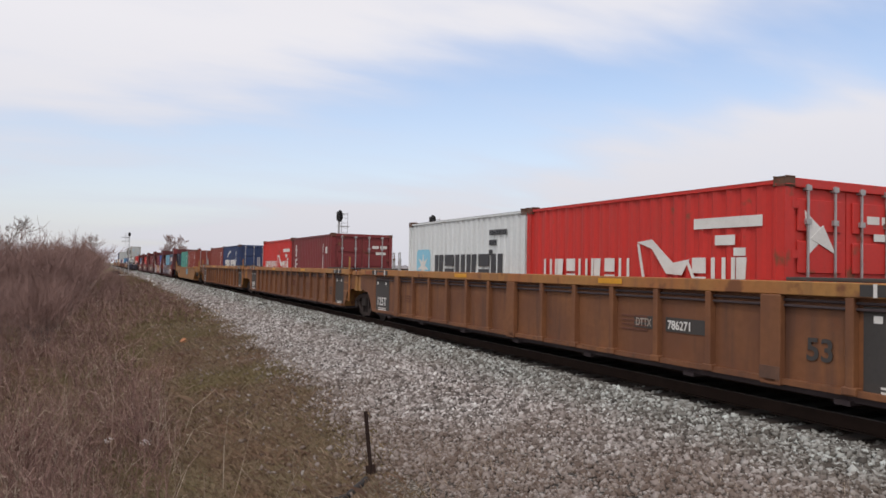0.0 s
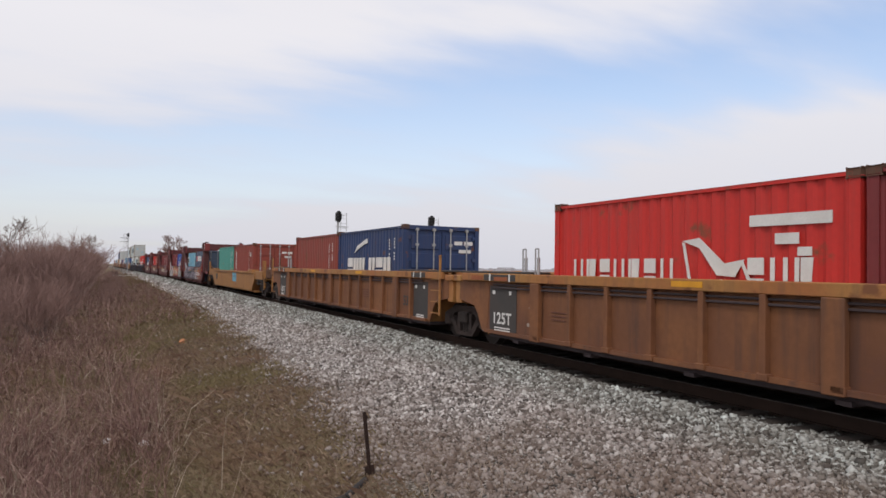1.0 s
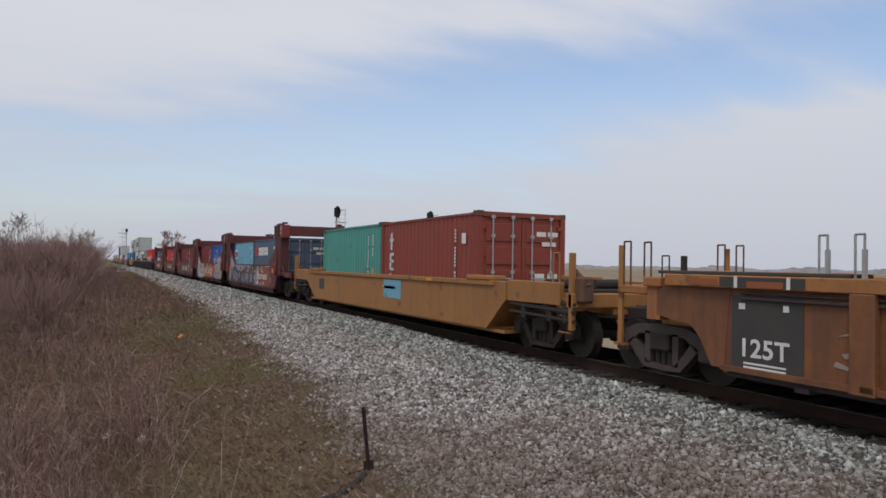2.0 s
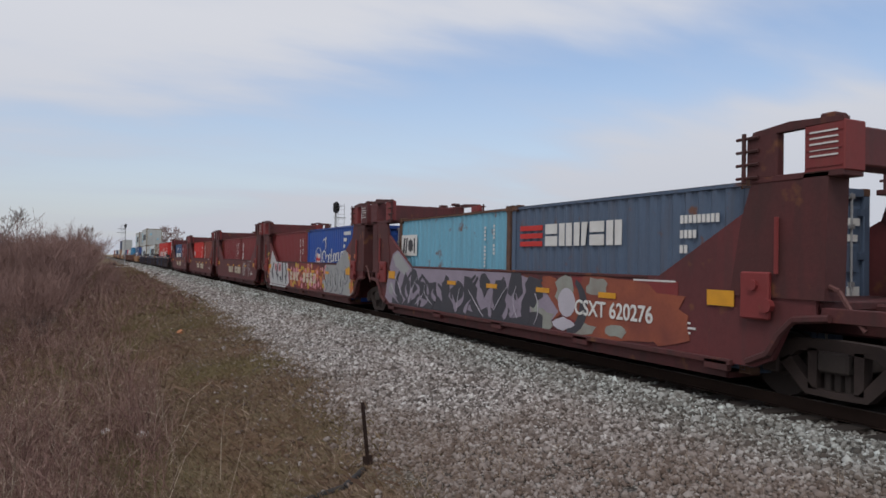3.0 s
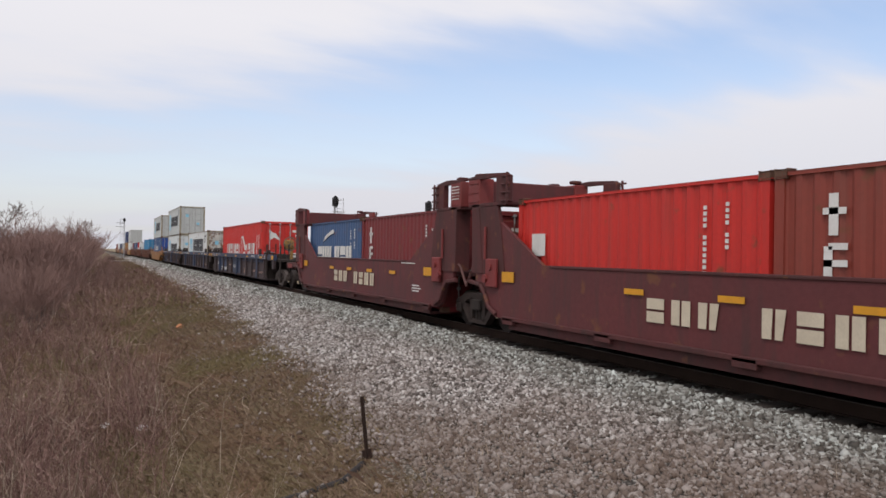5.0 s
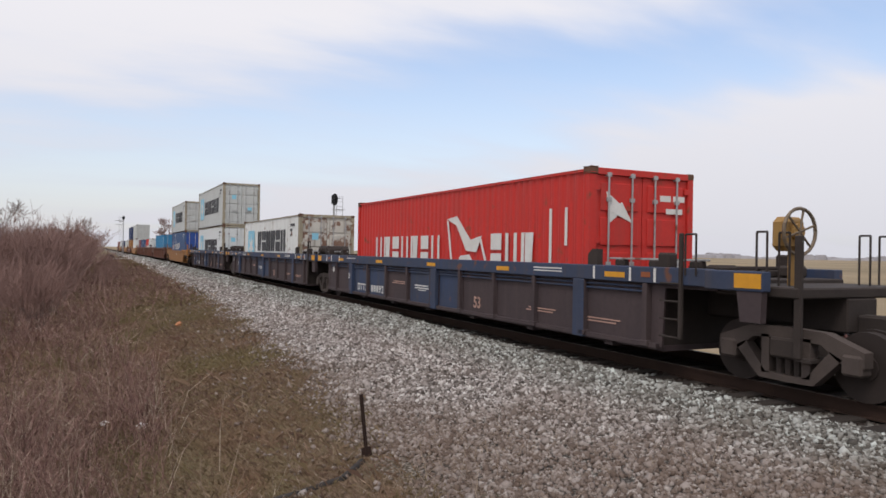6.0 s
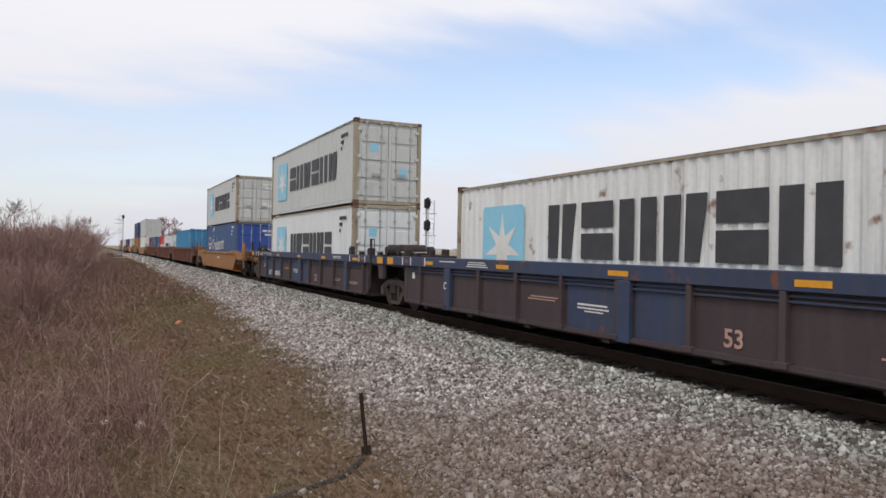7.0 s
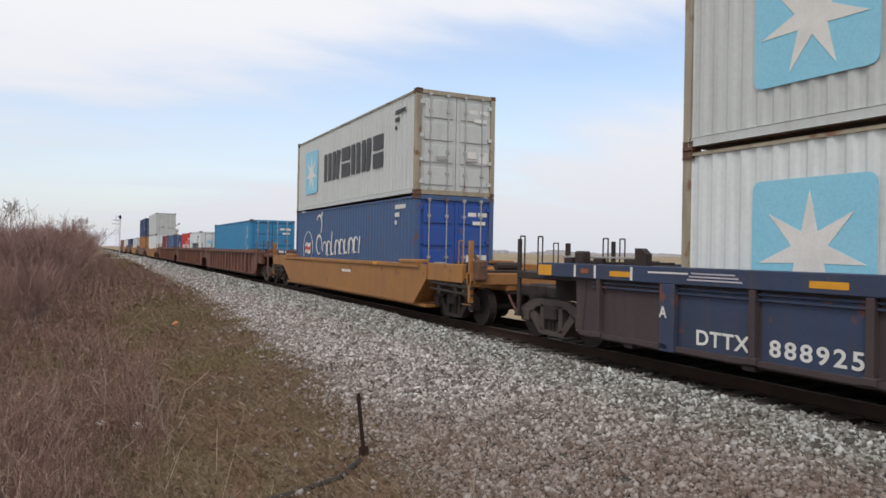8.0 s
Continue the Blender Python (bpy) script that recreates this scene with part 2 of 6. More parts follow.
# ---------------------------------------------------------------- track
def build_track():
    steel = shader("rail_steel", (0.045, 0.028, 0.022), 0.9, 0.0, (0.028, 0.019, 0.016), 0.6, 3, specular=0.1)
    bright = shader("rail_head", (0.16, 0.13, 0.11), 0.5, 0.8, size=4)
    wood = shader("tie_wood", (0.036, 0.028, 0.023), 0.9, 0, (0.022, 0.018, 0.016), 0.7, 4, grain=90, bump=0.5)
    track = empty("railway_track", pose(TRACK_X, 0, 0), "railway track of rusty rails on dark oily timber ties", "railway track", kind="structure")
    for side in (-0.755, 0.755):
        bm = B()
        y0, y1 = -120, 900
        box(bm, side - 0.07, side + 0.07, y0, y1, -0.18, -0.165)
        box(bm, side - 0.009, side + 0.009, y0, y1, -0.165, -0.035)
        box(bm, side - 0.036, side + 0.036, y0, y1, -0.035, -0.004)
        rail = part("rail", bm, steel, track)
        bm = B()
        box(bm, side - 0.03, side + 0.03, y0, y1, -0.004, 0.0)
        part("running_surface", bm, bright, rail, "bright worn rail head")
    bm = B()
    box(bm, -1.42, 1.42, -0.115, 0.115, -0.36, -0.172, 0.012)
    tie = part("tie", bm, wood, track)
    tie.matrix_basis = pose(0, -6, 0)
    rnd = random.Random(4)
    for i in range(1, 290):
        again(tie, rnd.uniform(-0.05, 0.05), -6 + i * 0.5 + rnd.uniform(-0.03, 0.03), rnd.uniform(-0.01, 0.01), rnd.uniform(-1.5, 1.5))
    bm = B()
    for i in range(290, 900):
        box(bm, -1.3, 1.3, -6 + i * 0.5 - 0.115, -6 + i * 0.5 + 0.115, -0.36, -0.18)
    tagged(part("distant_ties", bm, wood, track), kind="stuff")


build_track()


# ---------------------------------------------------------------- loose ground cover
def island_material(name, stops, rough=0.9, dark=None, mottle=0.0, patch=(0.2, 0.13, 0.09), toe=None, second=None):
    """A colour for each separate piece of a mesh, from a ramp of (position, colour)."""
    m = bpy.data.materials.new(name)
    m.use_nodes = True
    nt = m.node_tree
    N, L = nt.nodes.new, nt.links.new
    bsdf = nt.nodes["Principled BSDF"]
    bsdf.inputs["Roughness"].default_value, bsdf.inputs["Specular IOR Level"].default_value = rough, 0.2
    geo, ramp = N("ShaderNodeNewGeometry"), N("ShaderNodeValToRGB")
    while len(ramp.color_ramp.elements) < len(stops):
        ramp.color_ramp.elements.new(0.5)
    for e, (p, c) in zip(ramp.color_ramp.elements, stops):
        e.position, e.color = p, (*c, 1)
    L(geo.outputs["Random Per Island"], ramp.inputs[0])
    col = ramp.outputs[0]
    tc = N("ShaderNodeTexCoord")
    if mottle:
        n, r, x = N("ShaderNodeTexNoise"), N("ShaderNodeMapRange"), N("ShaderNodeMixRGB")
        n.inputs["Scale"].default_value, n.inputs["Detail"].default_value = 0.55, 4
        L(tc.outputs["Object"], n.inputs["Vector"])
        r.inputs["From Min"].default_value, r.inputs["From Max"].default_value, r.inputs["To Max"].default_value = 0.42, 0.68, mottle
        L(n.outputs[0], r.inputs["Value"])
        L(r.outputs[0], x.inputs[0])
        L(col, x.inputs[1])
        x.inputs[2].default_value = (*patch, 1)
        col = x.outputs[0]
    if second:
        n, r, x = N("ShaderNodeTexNoise"), N("ShaderNodeMapRange"), N("ShaderNodeMixRGB")
        n.inputs["Scale"].default_value, n.inputs["Detail"].default_value = 0.33, 4
        L(tc.outputs["Object"], n.inputs["Vector"])
        r.inputs["From Min"].default_value, r.inputs["From Max"].default_value, r.inputs["To Max"].default_value = 0.48, 0.62, 0.75
        L(n.outputs[0], r.inputs["Value"])
        L(r.outputs[0], x.inputs[0])
        L(col, x.inputs[1])
        x.inputs[2].default_value = (*second, 1)
        col = x.outputs[0]
    if toe:
        sp, r, x = N("ShaderNodeSeparateXYZ"), N("ShaderNodeMapRange"), N("ShaderNodeMixRGB")
        L(tc.outputs["Object"], sp.inputs[0])
        for k, v in zip(("From Min", "From Max", "To Min", "To Max"), toe):
            r.inputs[k].default_value = v
        # soil and litter lie over the foot of the slope, which comes forward beside the crossing
        reach, lean, rag, fold = N("ShaderNodeMath"), N("ShaderNodeMath"), N("ShaderNodeTexNoise"), N("ShaderNodeMath")
        reach.operation, reach.inputs[1].default_value = "MINIMUM", 11.0
        L(sp.outputs[1], reach.inputs[0])
        lean.operation, lean.inputs[1].default_value = "MULTIPLY_ADD", 0.42
        L(reach.outputs[0], lean.inputs[0])
        L(sp.outputs[0], lean.inputs[2])
        rag.inputs["Scale"].default_value, rag.inputs["Detail"].default_value = 0.8, 4
        L(tc.outputs["Object"], rag.inputs["Vector"])
        fold.operation, fold.inputs[1].default_value = "MULTIPLY_ADD", 2.2
        L(rag.outputs[0], fold.inputs[0])
        L(lean.outputs[0], fold.inputs[2])
        off = N("ShaderNodeMath")
        off.operation, off.inputs[1].default_value = "SUBTRACT", 2.75
        L(fold.outputs[0], off.inputs[0])
        L(off.outputs[0], r.inputs["Value"])
        L(r.outputs[0], x.inputs[0])
        L(col, x.inputs[1])
        x.inputs[2].default_value = (0.175, 0.120, 0.09, 1)
        col = x.outputs[0]
        # fresher, greyer ballast on the shoulder of the track
        r, x = N("ShaderNodeMapRange"), N("ShaderNodeMixRGB")
        for k, v in zip(("From Min", "From Max", "To Min", "To Max"), (6.0, 7.0, 0.0, 1.0)):
            r.inputs[k].default_value = v
        L(sp.outputs[0], r.inputs["Value"])
        x.blend_type = "MULTIPLY"
        L(r.outputs[0], x.inputs[0])
        L(col, x.inputs[1])
        x.inputs[2].default_value = (0.86, 0.95, 0.94, 1)
        col = x.outputs[0]
        # stones by the rails: oil stain, with the shade under the train painted in
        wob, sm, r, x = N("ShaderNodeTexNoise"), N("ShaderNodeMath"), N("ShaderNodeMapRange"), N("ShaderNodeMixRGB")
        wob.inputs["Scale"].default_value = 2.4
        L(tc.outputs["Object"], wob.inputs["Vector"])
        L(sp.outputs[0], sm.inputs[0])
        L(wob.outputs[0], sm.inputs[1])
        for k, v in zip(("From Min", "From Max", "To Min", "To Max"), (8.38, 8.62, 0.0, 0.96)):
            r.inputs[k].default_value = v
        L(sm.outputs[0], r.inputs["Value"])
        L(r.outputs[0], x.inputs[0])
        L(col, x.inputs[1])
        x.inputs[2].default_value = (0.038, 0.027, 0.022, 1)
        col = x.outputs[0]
    n2, x2 = N("ShaderNodeTexNoise"), N("ShaderNodeMixRGB")
    n2.inputs["Scale"].default_value = 45
    L(tc.outputs["Object"], n2.inputs["Vector"])
    x2.blend_type, x2.inputs[0].default_value = "MULTIPLY", 0.35
    L(col, x2.inputs[1])
    L(n2.outputs[0], x2.inputs[2])
    L(x2.outputs[0], bsdf.inputs["Base Color"])
    return m


def from_arrays(name, verts, faces, material):
    me = bpy.data.meshes.new(name)
    me.vertices.add(len(verts))
    me.vertices.foreach_set("co", np.asarray(verts, dtype=np.float32).ravel())
    k = faces.shape[1]
    me.loops.add(faces.size)
    me.loops.foreach_set("vertex_index", faces.ravel().astype(np.int32))
    me.polygons.add(len(faces))
    me.polygons.foreach_set("loop_start", np.arange(0, faces.size, k, dtype=np.int32))
    me.materials.append(material)
    me.update(calc_edges=True)
    me.validate()
    return new(name, me)


def heights(xs, ys):
    return np.array([ground_z(float(x), float(y)) for x, y in zip(xs, ys)])


def scatter_stones():
    rs = np.random.RandomState(5)
    xs, ys, sz = [], [], []
    for y0, y1, per, size in ((-6, 2.5, 220, 0.034), (2.5, 10, 800, 0.0275), (10, 18, 560, 0.030), (18, 34, 430, 0.031), (34, 75, 180, 0.045), (75, 170, 40, 0.08)):
        n = int((8.75 - 1.9) * (y1 - y0) * per)
        x, y = rs.uniform(1.9, 8.75, n), rs.uniform(y0, y1, n)
        edge = 2.35 + 2.35 * (1 - np.exp((5 - np.maximum(y, 5)) / 16)) + 0.9 * np.array([noise.noise((0.0, float(b) * 0.5, 2.0)) + 0.6 * noise.noise((float(a) * 0.9, float(b) * 0.9, 5.0)) for a, b in zip(x, y)])
        keep = rs.rand(n) < np.clip((x - edge) / 0.8 + 0.12, 0.04, 1.0)
        teeth = (x < 7.60) | ((np.abs(((y + 6.0) / 0.5 + 0.5) % 1.0 - 0.5) > 0.25) & (np.abs(x - 8.295) > 0.085))
        keep &= teeth
        xs.append(x[keep]), ys.append(y[keep]), sz.append(size * rs.lognormal(0, 0.28, keep.sum()))
    xs, ys, sz = map(np.concatenate, (xs, ys, sz))
    n = len(xs)
    cube = np.array([(a, b, c) for a in (-1, 1) for b in (-1, 1) for c in (-1, 1)], float)
    quads = np.array([(0, 1, 3, 2), (4, 6, 7, 5), (0, 4, 5, 1), (2, 3, 7, 6), (0, 2, 6, 4), (1, 5, 7, 3)])
    v = cube[None] * rs.uniform(0.55, 1.15, (n, 1, 3)) * rs.uniform(0.55, 1.25, (n, 8, 1)) + rs.uniform(-0.22, 0.22, (n, 8, 3))
    q = rs.normal(size=(n, 4))
    q /= np.linalg.norm(q, axis=1)[:, None]
    w, a, b, c = q.T
    R = np.stack([1 - 2 * (b * b + c * c), 2 * (a * b - c * w), 2 * (a * c + b * w), 2 * (a * b + c * w), 1 - 2 * (a * a + c * c), 2 * (b * c - a * w), 2 * (a * c - b * w), 2 * (b * c + a * w), 1 - 2 * (a * a + b * b)], 1).reshape(n, 3, 3)
    v = np.einsum("nij,nkj->nki", R, v) * sz[:, None, None] * 0.72
    v += np.stack([xs, ys, heights(xs, ys) + sz * 0.22], 1)[:, None, :]
    f = (quads[None] + (np.arange(n) * 8)[:, None, None]).reshape(-1, 4)
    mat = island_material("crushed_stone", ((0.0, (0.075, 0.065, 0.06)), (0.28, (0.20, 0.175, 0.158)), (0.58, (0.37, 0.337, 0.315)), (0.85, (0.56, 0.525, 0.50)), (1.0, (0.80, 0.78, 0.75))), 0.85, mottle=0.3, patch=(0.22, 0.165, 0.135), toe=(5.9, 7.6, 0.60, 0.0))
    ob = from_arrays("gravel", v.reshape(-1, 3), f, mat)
    tagged(ob, "pale crushed stone ballast spread along the track", "gravel", kind="stuff")


def scatter_grass():
    rs = np.random.RandomState(9)
    parts = []
    for y0, y1, n, h, wd in ((-8, 3.2, 14000, 0.06, 0.005), (3.2, 14, 90000, 0.045, 0.0028), (14, 30, 85000, 0.05, 0.0038), (30, 75, 60000, 0.10, 0.009), (75, 150, 22000, 0.22, 0.03)):
        x = 3.5 - rs.beta(1.3, 1.5, n) * (9.0 if y0 < 20 else 12.0)
        y = rs.uniform(y0, y1, n)
        x = x + 2.2 * (1 - np.exp((5 - np.maximum(y, 5)) / 16))
        keep = rs.rand(n) < np.clip((3.3 + 2.1 * (1 - np.exp((5 - np.maximum(y, 5)) / 16)) - x) / 0.8, 0.03, 1)
        x, y = x[keep], y[keep]
        n = len(x)
        H = h * rs.lognormal(0, 0.4, n)
        a = rs.uniform(0, 2 * np.pi, n)
        lean = rs.normal(0, 0.7, (n, 2)) + np.array([-0.2, 0.1])
        base = np.stack([x, y, heights(x, y) - 0.01], 1)
        side = np.stack([np.cos(a), np.sin(a), 0 * a], 1) * (wd * rs.uniform(0.6, 1.3, n))[:, None]
        tip = base + np.stack([lean[:, 0] * H, lean[:, 1] * H, H], 1)
        mid = base + np.stack([lean[:, 0] * H * 0.3, lean[:, 1] * H * 0.3, H * 0.62], 1)
        parts.append(np.stack([base - side, base + side, mid + side * 0.7, tip], 1))
    v = np.concatenate(parts)
    n = len(v)
    f = np.arange(n * 4).reshape(n, 4)
    mat = island_material("dry_grass", ((0.0, (0.13, 0.085, 0.062)), (0.3, (0.24, 0.162, 0.115)), (0.6, (0.215, 0.175, 0.09)), (0.9, (0.32, 0.225, 0.16)), (1.0, (0.48, 0.38, 0.28))), 0.9, mottle=0.6, patch=(0.22, 0.128, 0.09), second=(0.20, 0.162, 0.08))
    tagged(from_arrays("dry_grass", v.reshape(-1, 3), f, mat), "short matted grass, brown and olive, on the embankment", "grass", kind="stuff")


def stalks(name, spots, tall, spread, twigs, width, material, label, seed):
    """Dead weed stalks with side twigs, as slender folded strips."""
    rs = np.random.RandomState(seed)
    quad = []

    def strip(p, d, length, w, bend):
        s = np.cross(d, rs.normal(size=3))
        s /= np.linalg.norm(s) + 1e-9
        q = p + d * length * 0.5
        d2 = d + bend
        d2 = d2 / np.linalg.norm(d2)
        r = q + d2 * length * 0.5
        quad.append((p - s * w, p + s * w, q + s * w * 0.8, q - s * w * 0.8))
        quad.append((q - s * w * 0.8, q + s * w * 0.8, r + s * w * 0.3, r - s * w * 0.3))
        return q, d2, r

    for (x, y), k in zip(spots, rs.lognormal(0, 0.33, len(spots))):
        H = tall * k * (0.62 + 0.75 * max(0.0, noise.noise((float(x) * 0.55, float(y) * 0.3, 4.0)) + 0.45))
        p = np.array([x, y, ground_z(float(x), float(y)) - 0.02])
        d = np.array([rs.normal(0, spread), rs.normal(0, spread), 1.0])
        d /= np.linalg.norm(d)
        wk = width * (0.7 + y / 14.0)
        q, d2, r = strip(p, d, H, wk, rs.normal(0, 0.3, 3))
        for i in range(twigs):
            t = rs.uniform(0.3, 0.95)
            o = p + (q - p) * t * 2 if t < 0.5 else q + (r - q) * (t - 0.5) * 2
            e = d2 + rs.normal(0, 0.8, 3)
            e[2] = abs(e[2]) * 0.8 + 0.15
            e /= np.linalg.norm(e)
            strip(o, e, H * rs.uniform(0.12, 0.38), wk * 0.55, rs.normal(0, 0.2, 3))
    v = np.array(quad).reshape(-1, 3)
    return tagged(from_arrays(name, v, np.arange(len(v)).reshape(-1, 4), material), label, "weeds", kind="stuff")


def scatter_weeds():
    rs = np.random.RandomState(21)
    russet = island_material("dead_weed", ((0.0, (0.10, 0.055, 0.048)), (0.35, (0.215, 0.125, 0.108)), (0.65, (0.32, 0.195, 0.168)), (0.90, (0.40, 0.27, 0.22)), (1.0, (0.60, 0.49, 0.40))), 0.9, mottle=0.4, patch=(0.25, 0.155, 0.13))
    straw = island_material("bleached_stalk", ((0.0, (0.26, 0.19, 0.14)), (0.6, (0.37, 0.29, 0.22)), (1.0, (0.55, 0.47, 0.37))), 0.9)

    def spots(n, x0, x1, y0, y1, slant=0.0):
        y = y0 + (y1 - y0) * rs.rand(n)
        x = x1 - (x1 - x0) * rs.beta(1.0, 1.15, n) + slant * (y - y0)
        clump = np.array([noise.noise((float(a) * 0.8, float(b) * 0.6, 11.0)) for a, b in zip(x, y)])
        k = rs.rand(n) < np.clip(0.5 + clump * 2.4, 0.02, 1)
        return list(zip(x[k], y[k]))

    stalks("weed_thicket", spots(5600, -4.2, 0.9, 4.6, 13), 0.64, 0.34, 7, 0.0028, russet, "tall dead russet weed stalks on the slope", 3)
    stalks("weed_thicket", spots(4600, -8.0, 0.8, 12, 28), 0.72, 0.36, 7, 0.0032, russet, "dense russet weeds further along the slope", 4)
    stalks("weed_thicket", spots(3800, -14.0, 1.2, 26, 60), 0.95, 0.36, 7, 0.0036, russet, "brown weeds beneath the shrubs", 5)
    stalks("weed_stalks", spots(300, -3.6, 1.4, 4.8, 12), 0.85, 0.30, 4, 0.0046, straw, "bleached pale stalks among the weeds", 6)
    stalks("weed_thicket", spots(2600, -3.0, 4.2, 30, 75), 0.50, 0.5, 8, 0.0042, russet, "low russet brush along the ballast's edge", 8)
    stalks("weed_stalks", spots(70, -3.2, 1.0, 4.6, 8.5), 0.70, 0.45, 3, 0.0075, straw, "thick bleached stalks bent over the weeds", 12)
    stalks("weed_stalks", spots(260, 3.4, 6.4, 4.2, 7.5, -0.5), 0.22, 0.6, 5, 0.0030, straw, "bleached pale stalks among the stones", 9)
    stalks("weed_stalks", spots(170, 1.2, 4.6, 4.2, 8.0), 0.26, 0.5, 5, 0.0030, straw, "bleached pale stalks at the gravel's edge", 7)


scatter_stones()
scatter_grass()
scatter_weeds()


# ---------------------------------------------------------------- shrubs and trees
def grow(rnd, p, d, length, r, depth, out, spread=0.55, kids=(2, 4), lift=0.12):
    """Collects tapered limbs (start, end, radius, radius) by forking."""
    steps = 2 if depth > 0 else 1
    for i in range(steps):
        q = p + d * (length / steps)
        out.append((p, q, r, r * 0.78))
        p, r = q, r * 0.78
        d = (d + Vector((rnd.gauss(0, 0.14), rnd.gauss(0, 0.14), rnd.gauss(0, 0.08) + lift * 0.4))).normalized()
        if depth > 0 and i < steps - 1 and rnd.random() < 0.8:
            e = (d + Vector((rnd.gauss(0, spread), rnd.gauss(0, spread), rnd.gauss(0, spread * 0.5) + lift))).normalized()
            grow(rnd, p, e, length * rnd.uniform(0.45, 0.7), r * 0.6, depth - 1, out, spread, kids, lift)
    if depth > 0:
        for k in range(rnd.randint(*kids)):
            e = (d + Vector((rnd.gauss(0, spread), rnd.gauss(0, spread), rnd.gauss(0, spread * 0.6) + lift))).normalized()
            grow(rnd, p, e, length * rnd.uniform(0.5, 0.8), r * 0.72, depth - 1, out, spread, kids, lift)


def limbs_mesh(name, limbs, material, parent, sides=3):
    vs, fs = [], []
    for p, q, r1, r2 in limbs:
        d = (q - p).normalized()
        a = d.orthogonal().normalized()
        b = d.cross(a)
        n = len(vs)
        for o, r in ((p, r1), (q, r2)):
            for k in range(sides):
                t = 2 * math.pi * k / sides
                vs.append(tuple(o + a * math.cos(t) * r + b * math.sin(t) * r))
        for k in range(sides):
            fs.append((n + k, n + (k + 1) % sides, n + sides + (k + 1) % sides, n + sides + k))
    me = bpy.data.meshes.new(name)
    me.from_pydata(vs, [], fs)
    me.materials.append(material)
    ob = new(name, me)
    ob.parent = parent
    return ob


BARK = shader("grey_brown_bark", (0.17, 0.13, 0.115), 0.9, 0, (0.10, 0.078, 0.07), 0.6, 3, bump=0.4)
TWIG = shader("mauve_brown_twig", (0.255, 0.158, 0.135), 0.9, 0, (0.165, 0.102, 0.088), 0.6, 0.6)
PALETWIG = shader("pale_grey_twig", (0.30, 0.265, 0.24), 0.9, 0, (0.2, 0.175, 0.16), 0.6, 0.8)


def shrub(seed, height, twig):
    rnd = random.Random(seed)
    s = empty("shrub", pose(0, 0, 0), "leafless brown shrub of many thin stems", "shrub", "shrubs along the embankment")
    thick, thin = [], []
    for i in range(11):
        a = rnd.uniform(0, 6.283)
        lean = rnd.uniform(0.1, 0.75)
        d = Vector((math.cos(a) * lean, math.sin(a) * lean, 1)).normalized()
        out = []
        grow(rnd, Vector((math.cos(a) * 0.25, math.sin(a) * 0.25, -0.1)), d, height * rnd.uniform(0.32, 0.46), 0.028, 3, out, 0.5, (2, 3), 0.18)
        for l in out:
            (thick if l[2] > 0.015 else thin).append(l)
    thin = [(p, q, max(r1, 0.0095), max(r2, 0.0065)) for p, q, r1, r2 in thin]
    limbs_mesh("stem_clump", thick, BARK, s)
    limbs_mesh("twig_mass", thin, twig, s)
    return s


def tree(seed, height, x, y, label, twig=PALETWIG, fine=0.028):
    rnd = random.Random(seed)
    t = empty("tree", pose(x, y, ground_z(x, y) - 0.1, 0, 0, rnd.uniform(0, 360)), label, "tree")
    out = []
    grow(rnd, Vector((0, 0, 0)), Vector((0.03, 0.02, 1)), height * 0.36, height * 0.018, 5, out, 0.58, (2, 4), 0.12)
    thick = [l for l in out if l[2] > 0.045]
    thin = [(p, q, max(r1, fine), max(r2, fine * 0.7)) for p, q, r1, r2 in out if l_ok(r1)]
    limbs_mesh("trunk", thick, BARK, t, 6)
    limbs_mesh("crown", thin, twig, t)
    return t


def l_ok(r):
    return r <= 0.045


def plant():
    rnd = random.Random(31)
    kinds = [shrub(40 + i, h, tw) for i, (h, tw) in enumerate(((4.6, TWIG), (4.2, TWIG), (5.2, TWIG), (3.8, TWIG), (4.8, TWIG)))]
    first = [True] * 5
    spots = []
    for i in range(150):                      # the thicket down the line
        y = 46 + 190 * rnd.random() ** 1.25
        right = 0.0150 * y - 2.6
        x = right - rnd.random() ** 0.9 * (0.115 * y - 0.5)
        spots.append((x, y, rnd.uniform(0.88, 1.2)))
    for i in range(60):                      # its front along the line
        y = rnd.uniform(44, 130)
        spots.append((0.0150 * y - 2.3 - rnd.random() * 2.6, y, rnd.uniform(0.9, 1.1)))
    for i in range(44):                      # brush that steps down to the ballast
        y = rnd.uniform(48, 140)
        spots.append((0.0150 * y - 0.6 + rnd.random() ** 1.4 * 2.0, y, rnd.uniform(0.16, 0.34)))
    for i in range(70):                      # low growth on the near slope
        y = rnd.uniform(17, 48)
        spots.append((rnd.uniform(-0.30 * y, -0.9 - (48 - y) * 0.05), y, rnd.uniform(0.30, 0.50) + 0.006 * (y - 17)))
    for x, y, k in spots:
        i = rnd.randrange(5)
        m = pose(x, y, ground_z(x, y), 0, 0, rnd.uniform(0, 360)) @ Matrix.Diagonal((k, k, k, 1))
        if first[i]:
            kinds[i].matrix_basis, first[i] = m, False
        else:
            o = copy_thing(kinds[i], pose(0, 0, 0))
            o.matrix_basis = m
    tree(3, 10.0, -9.4, 96, "bare pale-twigged tree standing over the thicket")
    tree(4, 9.5, -13.5, 112, "bare pale-twigged tree at the thicket's end")
    tree(5, 10.5, -0.4, 165, "tall bare tree behind the thicket")
    tree(6, 10.5, 18.5, 205, "bare spreading tree beyond the track", TWIG, 0.035)
    tree(7, 9.0, 22.5, 222, "bare tree beyond the track", TWIG, 0.035)


plant()


